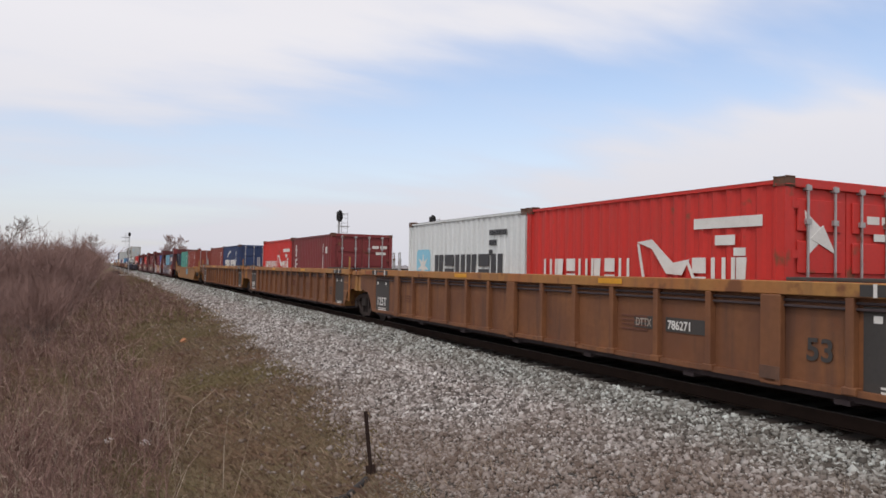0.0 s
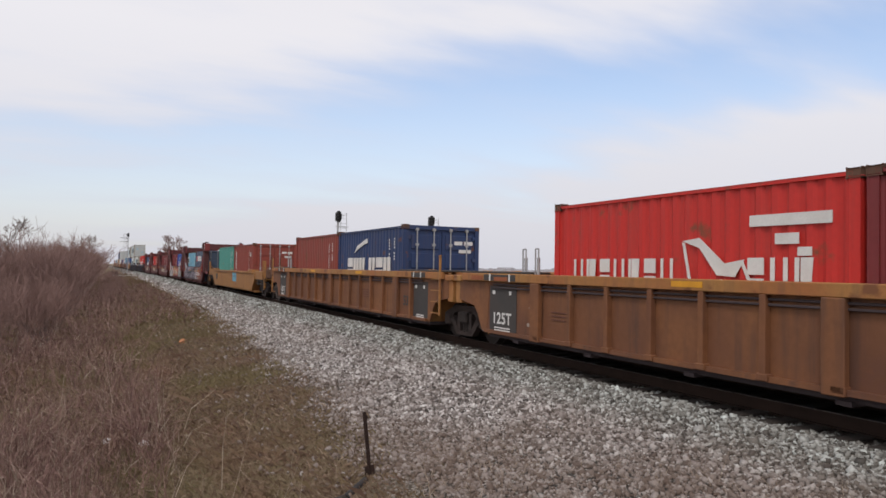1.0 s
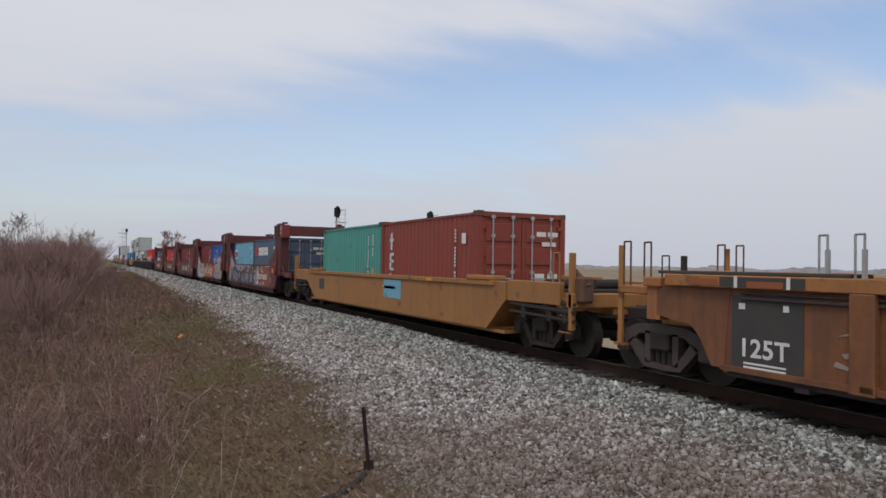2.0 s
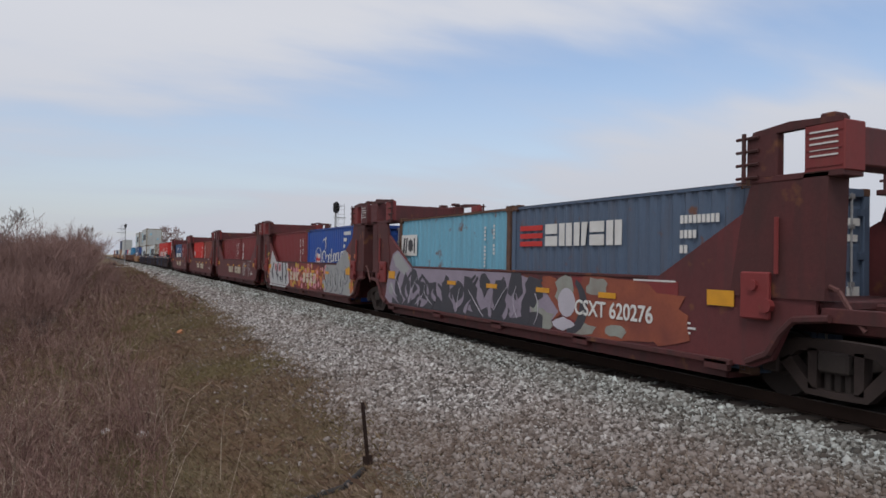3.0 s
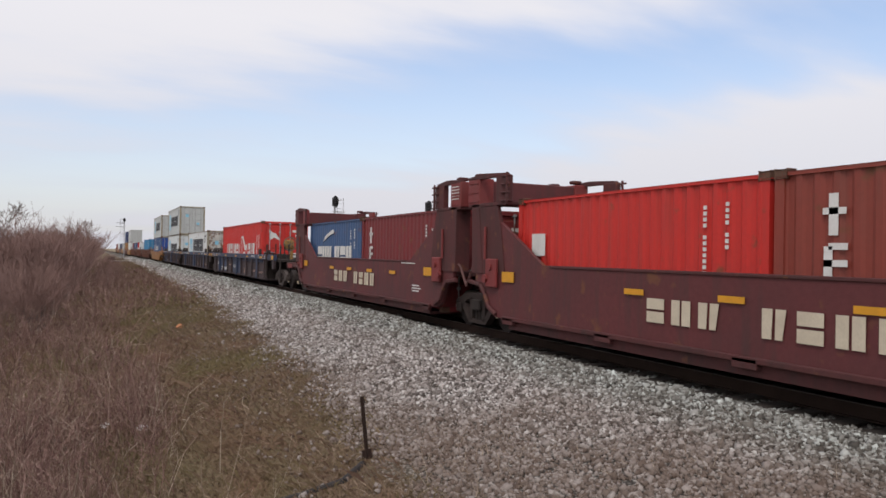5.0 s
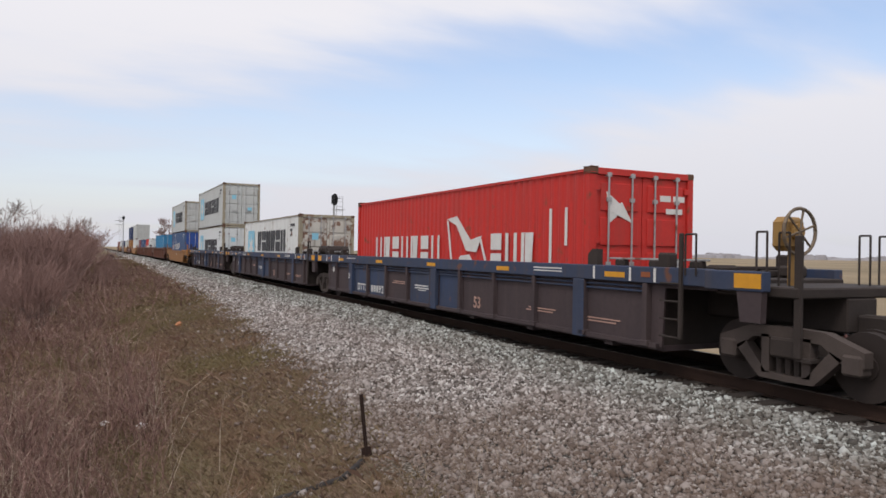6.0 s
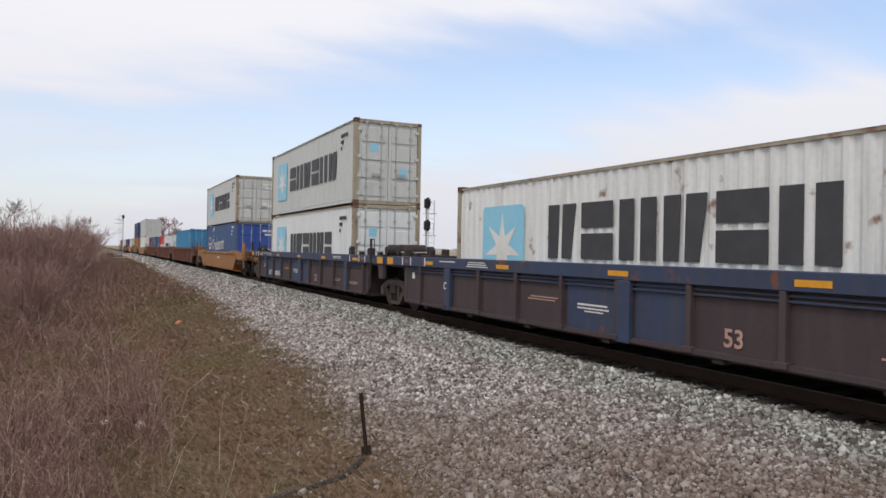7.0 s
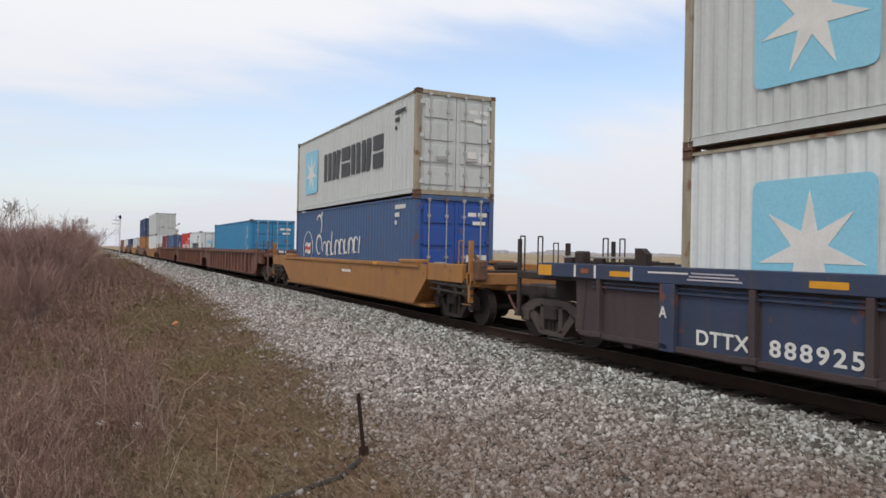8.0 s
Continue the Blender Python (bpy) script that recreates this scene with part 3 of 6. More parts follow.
def far_woods():
    """The low line of woods on the horizon past the field."""
    rs = np.random.RandomState(2)
    vs, fs = [], []
    for i in range(900):
        a = radians(rs.uniform(20, 75))
        d = rs.uniform(1500, 2300)
        h = rs.uniform(5, 13) * (0.35 + 0.9 * max(0.0, noise.noise((math.degrees(a) * 0.35, 0.0, 3.0)) + 0.35))
        w = rs.uniform(9, 26)
        c = np.array([math.sin(a) * d, math.cos(a) * d])
        n = len(vs)
        k = 7
        for j in range(k):
            t = 2 * math.pi * j / k
            r = w * rs.uniform(0.7, 1.1)
            vs.append((c[0] + math.cos(t) * r, c[1] + math.sin(t) * r, -1.4))
            vs.append((c[0] + math.cos(t) * r * 0.7, c[1] + math.sin(t) * r * 0.7, -1.2 + h * rs.uniform(0.6, 1.0)))
        for j in range(k):
            b = (j + 1) % k
            fs.append((n + 2 * j, n + 2 * b, n + 2 * b + 1, n + 2 * j + 1))
        fs.append(tuple(n + 2 * j + 1 for j in range(k)))
    me = bpy.data.meshes.new("distant_woods")
    me.from_pydata(vs, [], fs)
    me.materials.append(shader("hazy_woods", (0.30, 0.29, 0.30), 0.95, 0, (0.24, 0.23, 0.24), 0.6, 0.02))
    tagged(new("distant_woods", me), "low hazy line of woods on the horizon", "woods", kind="stuff")


far_woods()


# ---------------------------------------------------------------- lineside things
MASTPAINT = shader("aluminium_mast_paint", (0.42, 0.43, 0.44), 0.55, 0.4, (0.3, 0.3, 0.3), 0.5, 3)
SIGNALBLACK = shader("signal_black", (0.018, 0.018, 0.02), 0.6, 0, (0.03, 0.03, 0.03), 0.5, 4)
CONCRETE = shader("pale_concrete", (0.50, 0.49, 0.46), 0.9, 0, (0.38, 0.36, 0.33), 0.6, 2, bump=0.4)
LENS = shader("dark_lens", (0.03, 0.02, 0.02), 0.1, 0, size=5)


def signal_mast(x, y, label, heads, ladder_side=1, arms=False):
    """A colour-light signal: mast, ladder, platform and dark heads with hoods, facing -y."""
    g = ground_z(x, y)
    s = empty("railway_signal", pose(x, y, 0), label, "railway signal", "signals along the line")
    top = heads[0]
    bm = B()
    rod(bm, (0, 0, g), (0, 0, top), 0.065, 12)
    part("mast", bm, MASTPAINT, s)
    bm = B()
    box(bm, -0.3, 0.3, -0.3, 0.3, g - 0.3, g + 0.25, 0.02)
    part("foundation", bm, CONCRETE, s)
    for h in heads:
        bm = B()
        n = 20
        ring = [(0.20 * math.cos(2 * math.pi * k / n), 0.37 * math.sin(2 * math.pi * k / n)) for k in range(n)]
        f = [bm.verts.new((px, -0.16, h + pz)) for px, pz in ring]
        b2 = [bm.verts.new((px, -0.13, h + pz)) for px, pz in ring]
        bm.faces.new(f), bm.faces.new(b2[::-1])
        for k in range(n):
            bm.faces.new((f[k], b2[k], b2[(k + 1) % n], f[(k + 1) % n]))
        box(bm, -0.14, 0.14, -0.14, 0.14, h - 0.28, h + 0.28, 0.03)
        hd = part("signal_head", bm, SIGNALBLACK, s, "black signal head with backing plate")
        for dz in (0.17, 0.0, -0.17):
            bm = B()
            rod(bm, (0, -0.16, h + dz), (0, -0.17, h + dz), 0.07, 12)
            part("lens", bm, LENS, hd)
            bm = B()
            for k in range(7):
                a0, a1 = math.pi * k / 7, math.pi * (k + 1) / 7
                v = [bm.verts.new((0.085 * math.cos(a), yy, h + dz + 0.085 * math.sin(a))) for a, yy in ((a0, -0.16), (a1, -0.16), (a1, -0.40), (a0, -0.40))]
                bm.faces.new(v)
            part("hood", bm, SIGNALBLACK, hd)
    bm = B()
    lx = ladder_side * 0.42
    for k in (-0.2, 0.2):
        rod(bm, (lx + k, 0.18, g), (lx + k, 0.18, top + 0.25), 0.016, 5)
    z = g + 0.3
    while z < top + 0.2:
        rod(bm, (lx - 0.2, 0.18, z), (lx + 0.2, 0.18, z), 0.011, 5)
        z += 0.3
    for z in (heads[-1] - 0.6, heads[0] + 0.1):
        rod(bm, (0, 0, z), (lx, 0.18, z), 0.02, 5)
    part("ladder", bm, MASTPAINT, s)
    bm = B()
    for h in heads:
        box(bm, min(0, ladder_side * 0.75), max(0, ladder_side * 0.75), 0.1, 0.5, h - 0.62, h - 0.59)
        for px in (0.15, 0.72):
            rod(bm, (ladder_side * px, 0.5, h - 0.6), (ladder_side * px, 0.5, h + 0.15), 0.013, 5)
        rod(bm, (ladder_side * 0.15, 0.5, h + 0.15), (ladder_side * 0.72, 0.5, h + 0.15), 0.013, 5)
    part("platform", bm, MASTPAINT, s)
    if arms:
        bm = B()
        for z in (top - 0.55, top - 1.2):
            box(bm, -1.3, 0.1, -0.05, 0.05, z, z + 0.09)
        part("cross_arm", bm, MASTPAINT, s)
    return s


signal_mast(13.5, 43.2, "tall railway signal with a black head beyond the train", (4.85, 3.3), 1)
signal_mast(18.6, 40.4, "railway signal with two black heads beyond the train", (4.62, 3.25), 1)
signal_mast(4.75, 135, "distant railway signal beside the ballast", (6.6,), -1, True)


def lineside():
    m = pose(2.99, 8.08, -0.80) @ Matrix.Rotation(radians(-6.5), 4, "Y")
    post = empty("fence_stake", m, "leaning rusty steel stake in the gravel's edge", "stake")
    rusty = shader("dark_rust", (0.055, 0.033, 0.026), 0.85, 0.3, (0.03, 0.02, 0.018), 0.6, 8, bump=0.4)
    bm = B()
    box(bm, -0.024, 0.024, -0.003, 0.003, 0, 0.80, 0.001)
    box(bm, -0.003, 0.003, -0.024, 0.0, 0, 0.80, 0.001)
    for k in range(8):
        box(bm, -0.008, 0.008, 0.003, 0.008, 0.15 + k * 0.08, 0.17 + k * 0.08)
    part("stake_bar", bm, rusty, post)
    bm = B()
    box(bm, -0.06, 0.06, -0.006, -0.002, 0.02, 0.16, 0.002)
    part("anchor_plate", bm, rusty, post)
    pipe = empty("drain_pipe", pose(0, 0, 0), "black corrugated drain pipe lying in the grass", "pipe")
    bm = B()
    pts = [(2.88, 7.95), (2.5, 7.52), (2.02, 7.42), (1.55, 7.36), (0.9, 7.3), (0.2, 7.3)]
    for (a, b), (c, d) in zip(pts, pts[1:]):
        rod(bm, (a, b, ground_z(a, b) + 0.0), (c, d, ground_z(c, d) + 0.0), 0.045, 12)
    part("pipe_wall", bm, shader("black_plastic", (0.022, 0.02, 0.02), 0.8, 0, (0.05, 0.04, 0.034), 0.5, 6), pipe)
    for x, y, w, d, h, lab in ((3.6, 124, 2.6, 1.2, 0.45, "pale concrete pad with a low box beside the track"), (2.6, 127, 1.0, 0.9, 1.1, "weathered grey equipment cabinet beside the track")):
        c = empty("equipment_cabinet" if h > 1 else "concrete_pad", pose(x, y, ground_z(x, y)), lab, "cabinet" if h > 1 else "pad")
        bm = B()
        box(bm, -w / 2, w / 2, -d / 2, d / 2, -0.2, h, 0.03)
        part("body", bm, CONCRETE if h < 1 else SIGNALBLACK, c)
        bm = B()
        box(bm, -w / 2 - 0.04, w / 2 + 0.04, -d / 2 - 0.04, d / 2 + 0.04, h, h + 0.06, 0.02)
        part("lid", bm, CONCRETE if h < 1 else SIGNALBLACK, c)

    white = shader("crumpled_plastic", (0.72, 0.72, 0.70), 0.4, 0, (0.6, 0.6, 0.58), 0.4, 12)
    orange = shader("orange_plastic", (0.42, 0.17, 0.07), 0.6, 0, (0.3, 0.13, 0.06), 0.4, 12)
    rnd = random.Random(3)
    for x, y, r, mat, lab in ((0.72, 11.8, 0.08, white, "scrap of crumpled white plastic in the weeds"), (0.22, 12.6, 0.07, white, "small torn white plastic scrap in the weeds"), (2.5, 23.8, 0.12, orange, "faded orange plastic scrap in the grass")):
        bm = B()
        bmesh.ops.create_icosphere(bm, subdivisions=2, radius=r)
        for v in bm.verts:
            v.co *= 0.6 + 0.7 * rnd.random()
            v.co.z *= 0.7
        bmesh.ops.recalc_face_normals(bm, faces=bm.faces[:])
        me = bpy.data.meshes.new("litter")
        bm.to_mesh(me)
        bm.free()
        me.materials.append(mat)
        o = new("litter", me)
        o.matrix_basis = pose(x, y, ground_z(x, y) + r * 0.35)
        tagged(o, lab, "litter")


lineside()


# ---------------------------------------------------------------- train
MOVERS = []          # everything that rolls: (thing, its place along the train)


def lettering(text, height, material, parent, m, label="", squeeze=1.0, spacing=1.0):
    """Raised stencilled characters in the built-in font, readable from the -x side of m's yz-plane."""
    cu = bpy.data.curves.new("lettering", "FONT")
    cu.body, cu.size, cu.extrude = text, height * 1.38, 0.0015
    cu.offset, cu.space_character = height * 0.028, spacing
    ob = bpy.data.objects.new("lettering", cu)
    scene.collection.objects.link(ob)
    bpy.context.view_layer.update()
    me = bpy.data.meshes.new_from_object(ob.evaluated_get(bpy.context.evaluated_depsgraph_get()))
    bpy.data.objects.remove(ob)
    me.materials.clear()
    me.materials.append(material)
    me.transform(Matrix.Diagonal((squeeze, 1, 1, 1)))
    me.transform(Matrix(((0, 0, -1, 0), (-1, 0, 0, 0), (0, 1, 0, 0), (0, 0, 0, 1))))
    o = new("lettering", me)
    o.parent = parent
    o.matrix_basis = m
    if label:
        o["label"] = label
    return o


def plates(parent, name, material, x, shapes, label=""):
    """Thin painted shapes on a side: outlines in (y, z), 5 mm proud of x."""
    if name in ("word_marking", "reflector"):
        for s in shapes:
            ob = part("word_block" if name == "word_marking" else name, prism(B(), s, x - 0.005, x + 0.003), material, parent, label)
        return ob
    bm = B()
    for i, s in enumerate(shapes):
        prism(bm, s, x - 0.005 - i * 0.0003, x + 0.003)
    ob = part(name, bm, material, parent, label)
    if name in ("code_marking", "stencil_block", "tick_marking", "faded_stencil", "sign_stroke", "script_marking", "bar_marking", "orange_marking", "scrawl"):
        ob["kind"] = "stuff"
    return ob


def rect(y0, y1, z0, z1, lean=0.0):
    return [(y0, z0), (y1, z0), (y1 + lean, z1), (y0 + lean, z1)]


def block_word(y, z, height, width, count, stroke=0.2, seed=1, gap=0.22):
    """A row of plain slit blocks, as wide and tall as the painted word; reading runs towards -y."""
    out = []
    cell = width / count
    for i in range(count):
        b = y - i * cell
        a = b - cell * (1 - gap)
        w, h = b - a, height
        s = w * min(0.46, stroke * 1.7)
        kind = (i * 2 + seed) % 3
        if kind == 0:
            out += [rect(a, a + s, z, z + h), rect(b - s, b, z, z + h)]
        elif kind == 1:
            out += [rect(a, b, z, z + h * 0.45), rect(a, b, z + h * 0.55, z + h)]
        else:
            out += [[(b, z), (b, z + h), (b - s, z + h), (b - s * 0.9, z)], [(b - s * 1.25, z), (b - s * 1.3, z + h), (a, z + h), (a + w * 0.15, z)]]
    return out


def star(y, z, r, r2, points=7):
    return [(y + (r if i % 2 == 0 else r2) * math.sin(math.pi * i / points), z + (r if i % 2 == 0 else r2) * math.cos(math.pi * i / points)) for i in range(points * 2)]


def round_square(y0, y1, z0, z1, r=0.12):
    out = []
    for cy, cz, a0 in ((y1 - r, z1 - r, 0), (y0 + r, z1 - r, 90), (y0 + r, z0 + r, 180), (y1 - r, z0 + r, 270)):
        out += [(cy + r * math.cos(radians(a0 + k * 30)), cz + r * math.sin(radians(a0 + k * 30))) for k in range(4)]
    return out


WHITE = shader("white_marking", (0.72, 0.72, 0.69), 0.6, other=(0.5, 0.48, 0.44), amount=0.4, size=3)
BLACK = shader("black_marking", (0.04, 0.042, 0.048), 0.6, other=(0.07, 0.07, 0.07), size=3)
SKYBLUE = shader("sky_blue_marking", (0.24, 0.56, 0.72), 0.6, other=(0.3, 0.6, 0.72), amount=0.4, size=2)
YELLOW = shader("reflector_yellow", (0.70, 0.33, 0.02), 0.5, other=(0.48, 0.22, 0.02), size=5)
STEELBAR = shader("galvanised_bar", (0.46, 0.46, 0.46), 0.5, 0.5, size=5, rust=0.15)
CASTING = shader("rusty_casting", (0.16, 0.085, 0.055), 0.8, 0.2, (0.08, 0.05, 0.04), 0.7, 5)


def paint(name, colour, other=None, streaks=0.35, rust=0.1, amount=0.35, **k):
    return shader(name, colour, 0.55, 0.0, other, amount, 1.1, 0.18, None, streaks, rust, 0.12, 45, **k)


RED = paint("bright_red_paint", (0.56, 0.030, 0.022), (0.44, 0.027, 0.022), 0.2, 0.03)
DARKRED = paint("oxide_red_paint", (0.19, 0.026, 0.028), (0.15, 0.03, 0.03), 0.25, 0.05)
BRICK = paint("faded_red_paint", (0.25, 0.048, 0.032), (0.19, 0.045, 0.032), 0.3, 0.08)
NAVY = paint("navy_paint", (0.022, 0.045, 0.125), (0.03, 0.05, 0.11), 0.25, 0.03)
ROYAL = paint("royal_blue_paint", (0.018, 0.075, 0.33), (0.03, 0.08, 0.26), 0.2, 0.02)
STEELBLUE = paint("steel_blue_paint", (0.05, 0.105, 0.225), (0.05, 0.09, 0.17), 0.3, 0.05)
SLATE = paint("slate_blue_paint", (0.085, 0.125, 0.19), (0.08, 0.10, 0.14), 0.3, 0.03)
LIGHTBLUE = paint("light_blue_paint", (0.16, 0.40, 0.53), (0.14, 0.33, 0.43), 0.25, 0.05)
TEAL = paint("teal_paint", (0.07, 0.30, 0.25), (0.06, 0.25, 0.21), 0.2, 0.03)
CYANBLUE = paint("cyan_blue_paint", (0.03, 0.22, 0.42), (0.03, 0.18, 0.33), 0.2, 0.03)
PALE = paint("pale_grey_paint", (0.66, 0.70, 0.70), (0.57, 0.60, 0.59), 0.12, 0.0)
GREY = paint("light_grey_paint", (0.52, 0.55, 0.54), (0.44, 0.46, 0.44), 0.14, 0.0)
RUSTYWHITE = paint("rusty_white_paint", (0.70, 0.73, 0.72), (0.60, 0.60, 0.56), 0.22, 0.07)
OLDPOST = paint("yellowed_post_paint", (0.34, 0.31, 0.23), (0.22, 0.16, 0.10), 0.5, 0.3)
RUSTYDOOR = paint("rust_eaten_white_paint", (0.56, 0.55, 0.50), (0.40, 0.33, 0.25), 0.6, 0.62)

BOTTOM = 0.36        # container floor above the rail
LOW_BOTTOM = 0.26    # the same in the maroon cars


def corrugated(bm, x, y0, y1, z0, z1, depth=0.028, pitch=0.250, sign=1):
    """A trapezoid-profiled wall sheet; sign is the side on which the troughs lie."""
    n = max(1, round((y1 - y0) / pitch))
    w = (y1 - y0) / n
    prof = []
    for i in range(n):
        a = y0 + i * w
        prof += [(x, a), (x, a + 0.30 * w), (x + sign * depth, a + 0.5 * w), (x + sign * depth, a + 0.8 * w)]
    prof.append((x, y1))
    lo = [bm.verts.new((px, py, z0)) for px, py in prof]
    hi = [bm.verts.new((px, py, z1)) for px, py in prof]
    for i in range(len(prof) - 1):
        bm.faces.new((lo[i], lo[i + 1], hi[i + 1], hi[i]))


def container(u, length, height, colour, label, floor=BOTTOM, door=None, post=None, marks=None, door_marks=None, name="shipping_container"):
    """A dry box container. Its door end faces -y, and y runs from 0 to its length."""
    c = empty(name, pose(TRACK_X, u, floor), label, "shipping container", "containers on the train")
    MOVERS.append((c, u, floor))
    W, T = 1.219, height
    door, post = door or colour, post or colour
    for s in (-1, 1):
        bm = B()
        corrugated(bm, s * (W - 0.012), 0.12, length - 0.12, 0.15, T - 0.06, sign=-s)
        part("side_wall", bm, colour, c)
        bm = B()
        box(bm, s * W - s * 0.06, s * W, 0.1, length - 0.1, T - 0.085, T - 0.035, 0.006)
        part("top_rail", bm, post, c)
        bm = B()
        box(bm, s * W - s * 0.05, s * W, 0.1, length - 0.1, 0.045, 0.17, 0.008)
        part("bottom_rail", bm, colour, c)
        for y in (0, length - 0.14):
            bm = B()
            box(bm, s * W - s * 0.14, s * W, y, y + 0.14, 0.1, T - 0.1, 0.012)
            part("corner_post", bm, post, c)
            for z in (0, T - 0.118):
                bm = B()
                box(bm, s * (W + 0.004) - s * 0.162, s * (W + 0.004), y - 0.004 if y == 0 else y - 0.034, y + 0.174 if y == 0 else y + 0.144, z, z + 0.118, 0.012)
                part("corner_casting", bm, CASTING, c)
    bm = B()
    corrugated_roof(bm, W - 0.06, 0.1, length - 0.1, T - 0.045)
    part("roof", bm, colour, c)
    bm = B()
    box(bm, -W + 0.06, W - 0.06, 0.08, length - 0.08, 0.03, 0.14)
    part("floor", bm, CASTING, c)
    bm = B()
    box(bm, -W + 0.14, W - 0.14, length - 0.09, length - 0.05, 0.1, T - 0.1)
    for i in range(9):
        x = -W + 0.26 + i * 0.245
        box(bm, x, x + 0.11, length - 0.05, length - 0.015, 0.16, T - 0.15)
    part("end_wall", bm, colour, c)
    bm = B()
    box(bm, -W + 0.14, W - 0.14, 0.0, 0.1, T - 0.13, T - 0.01, 0.006)
    part("door_header", bm, post, c)
    bm = B()
    box(bm, -W + 0.14, W - 0.14, 0.0, 0.1, 0.0, 0.13, 0.006)
    part("door_sill", bm, post, c)
    for s in (-1, 1):
        bm = B()
        x0, x1 = sorted((s * 0.01, s * (W - 0.15)))
        box(bm, x0, x1, 0.045, 0.085, 0.135, T - 0.135)
        n = 4
        h = (T - 0.42) / n
        d = part("door", bm, door, c)
        bm = B()
        box(bm, x0 + 0.10, x1 - 0.10, 0.018, 0.045, 0.27, 0.15 + h, 0.012)
        panel = part("door_panel", bm, door, d)
        for i in range(1, n):
            again(panel, 0, 0, i * h)
        for k in (0.27, 0.80):
            bm = B()
            x = s * k
            rod(bm, (x, 0.0, 0.10), (x, 0.0, T - 0.08), 0.019)
            for z in (0.12, 0.55, 1.15, T - 0.6, T - 0.16):
                box(bm, x - 0.05, x + 0.05, -0.02, 0.045, z, z + 0.07)
            part("locking_bar", bm, STEELBAR, d, "galvanised locking bar")
        bm = B()
        for z in (0.95, 1.02):
            box(bm, s * 0.27 + min(0, s * 0.36), s * 0.27 + max(0, s * 0.36), -0.03, -0.012, z, z + 0.035)
        part("handle", bm, STEELBAR, d)
        for z in (0.3, 0.9, 1.55, T - 0.4):
            bm = B()
            box(bm, s * (W - 0.17) - 0.06, s * (W - 0.17) + 0.06, -0.004, 0.045, z, z + 0.1)
            part("hinge", bm, door, d)
    if marks:
        marks(c, -W - 0.001, length, T)
    if door_marks:
        door_marks(c, W, T)
    return c


def corrugated_roof(bm, w, y0, y1, z):
    n = round((y1 - y0) / 0.3)
    p = (y1 - y0) / n
    prof = []
    for i in range(n):
        a = y0 + i * p
        prof += [(a, z), (a + 0.3 * p, z), (a + 0.45 * p, z + 0.02), (a + 0.85 * p, z + 0.02)]
    prof.append((y1, z))
    lo = [bm.verts.new((-w, a, b)) for a, b in prof]
    hi = [bm.verts.new((w, a, b)) for a, b in prof]
    for i in range(len(prof) - 1):
        bm.faces.new((lo[i], lo[i + 1], hi[i + 1], hi[i]))


def door_plates(c, material, rects, label=""):
    """Painted panels on the doors: (x0, x1, z0, z1), just proud of the door panels."""
    bm = B()
    for x0, x1, z0, z1 in rects:
        box(bm, x0, x1, 0.011, 0.019, z0, z1)
    return tagged(part("door_marking", bm, material, c, label), kind="stuff")


def small_code(c, x, y, z, rows=3, tall=0.12, seed=3):
    rnd = random.Random(seed)
    shapes = []
    for r in range(rows):
        n = (9, 4, 2)[r % 3]
        for i in range(n):
            shapes.append(rect(y - i * 0.085 - 0.06, y - i * 0.085, z - r * 0.22, z - r * 0.22 + tall))
    return plates(c, "code_marking", WHITE if c.get("light") is None else BLACK, x, shapes, "row of small code bars")


def marks_star_word(style=0):
    def f(c, x, L, T):
        c["light"] = 1
        if L > 8:
            sq, y, zs, a, b, z, h = 1.68, 10.95, 0.64, 8.7 - 0.3 * (style in (1, 3)), 1.75 + 0.5 * (style in (1, 3)), 1.24 if style == 3 else 0.97, 1.0
        else:
            sq, y, zs, a, b, z, h = 0.85, 5.5, 0.98, 4.34, 0.82, 1.06, 0.62
        plates(c, "star_panel", SKYBLUE, x, [round_square(y - sq, y, zs, zs + sq)], "light blue square panel")
        plates(c, "star", WHITE, x - 0.006, [star(y - sq / 2, zs + sq * 0.47, sq * 0.44, sq * 0.15)], "white seven-pointed star")
        plates(c, "word_marking", BLACK, x, block_word(a, z, h, a - b, 6, 0.24, 2 + style, 0.16), "bold black block marking")
        small_code(c, x, 1.5, T - 0.5, 3)
        del c["light"]
    return f


def door_star(c, W, T):
    door_plates(c, SKYBLUE, [(-0.66, -0.38, T * 0.62, T * 0.62 + 0.28), (0.40, 0.68, T * 0.34, T * 0.34 + 0.28)])


def door_codes(c, W, T):
    door_plates(c, WHITE, [(0.40, 0.66, T - 0.55, T - 0.44), (0.72, 1.0, T - 0.55, T - 0.44), (0.55, 0.95, T - 0.78, T - 0.68), (0.36, 0.62, T * 0.33, T * 0.33 + 0.3), (0.72, 1.0, T * 0.33, T * 0.33 + 0.3)], "white code panels")


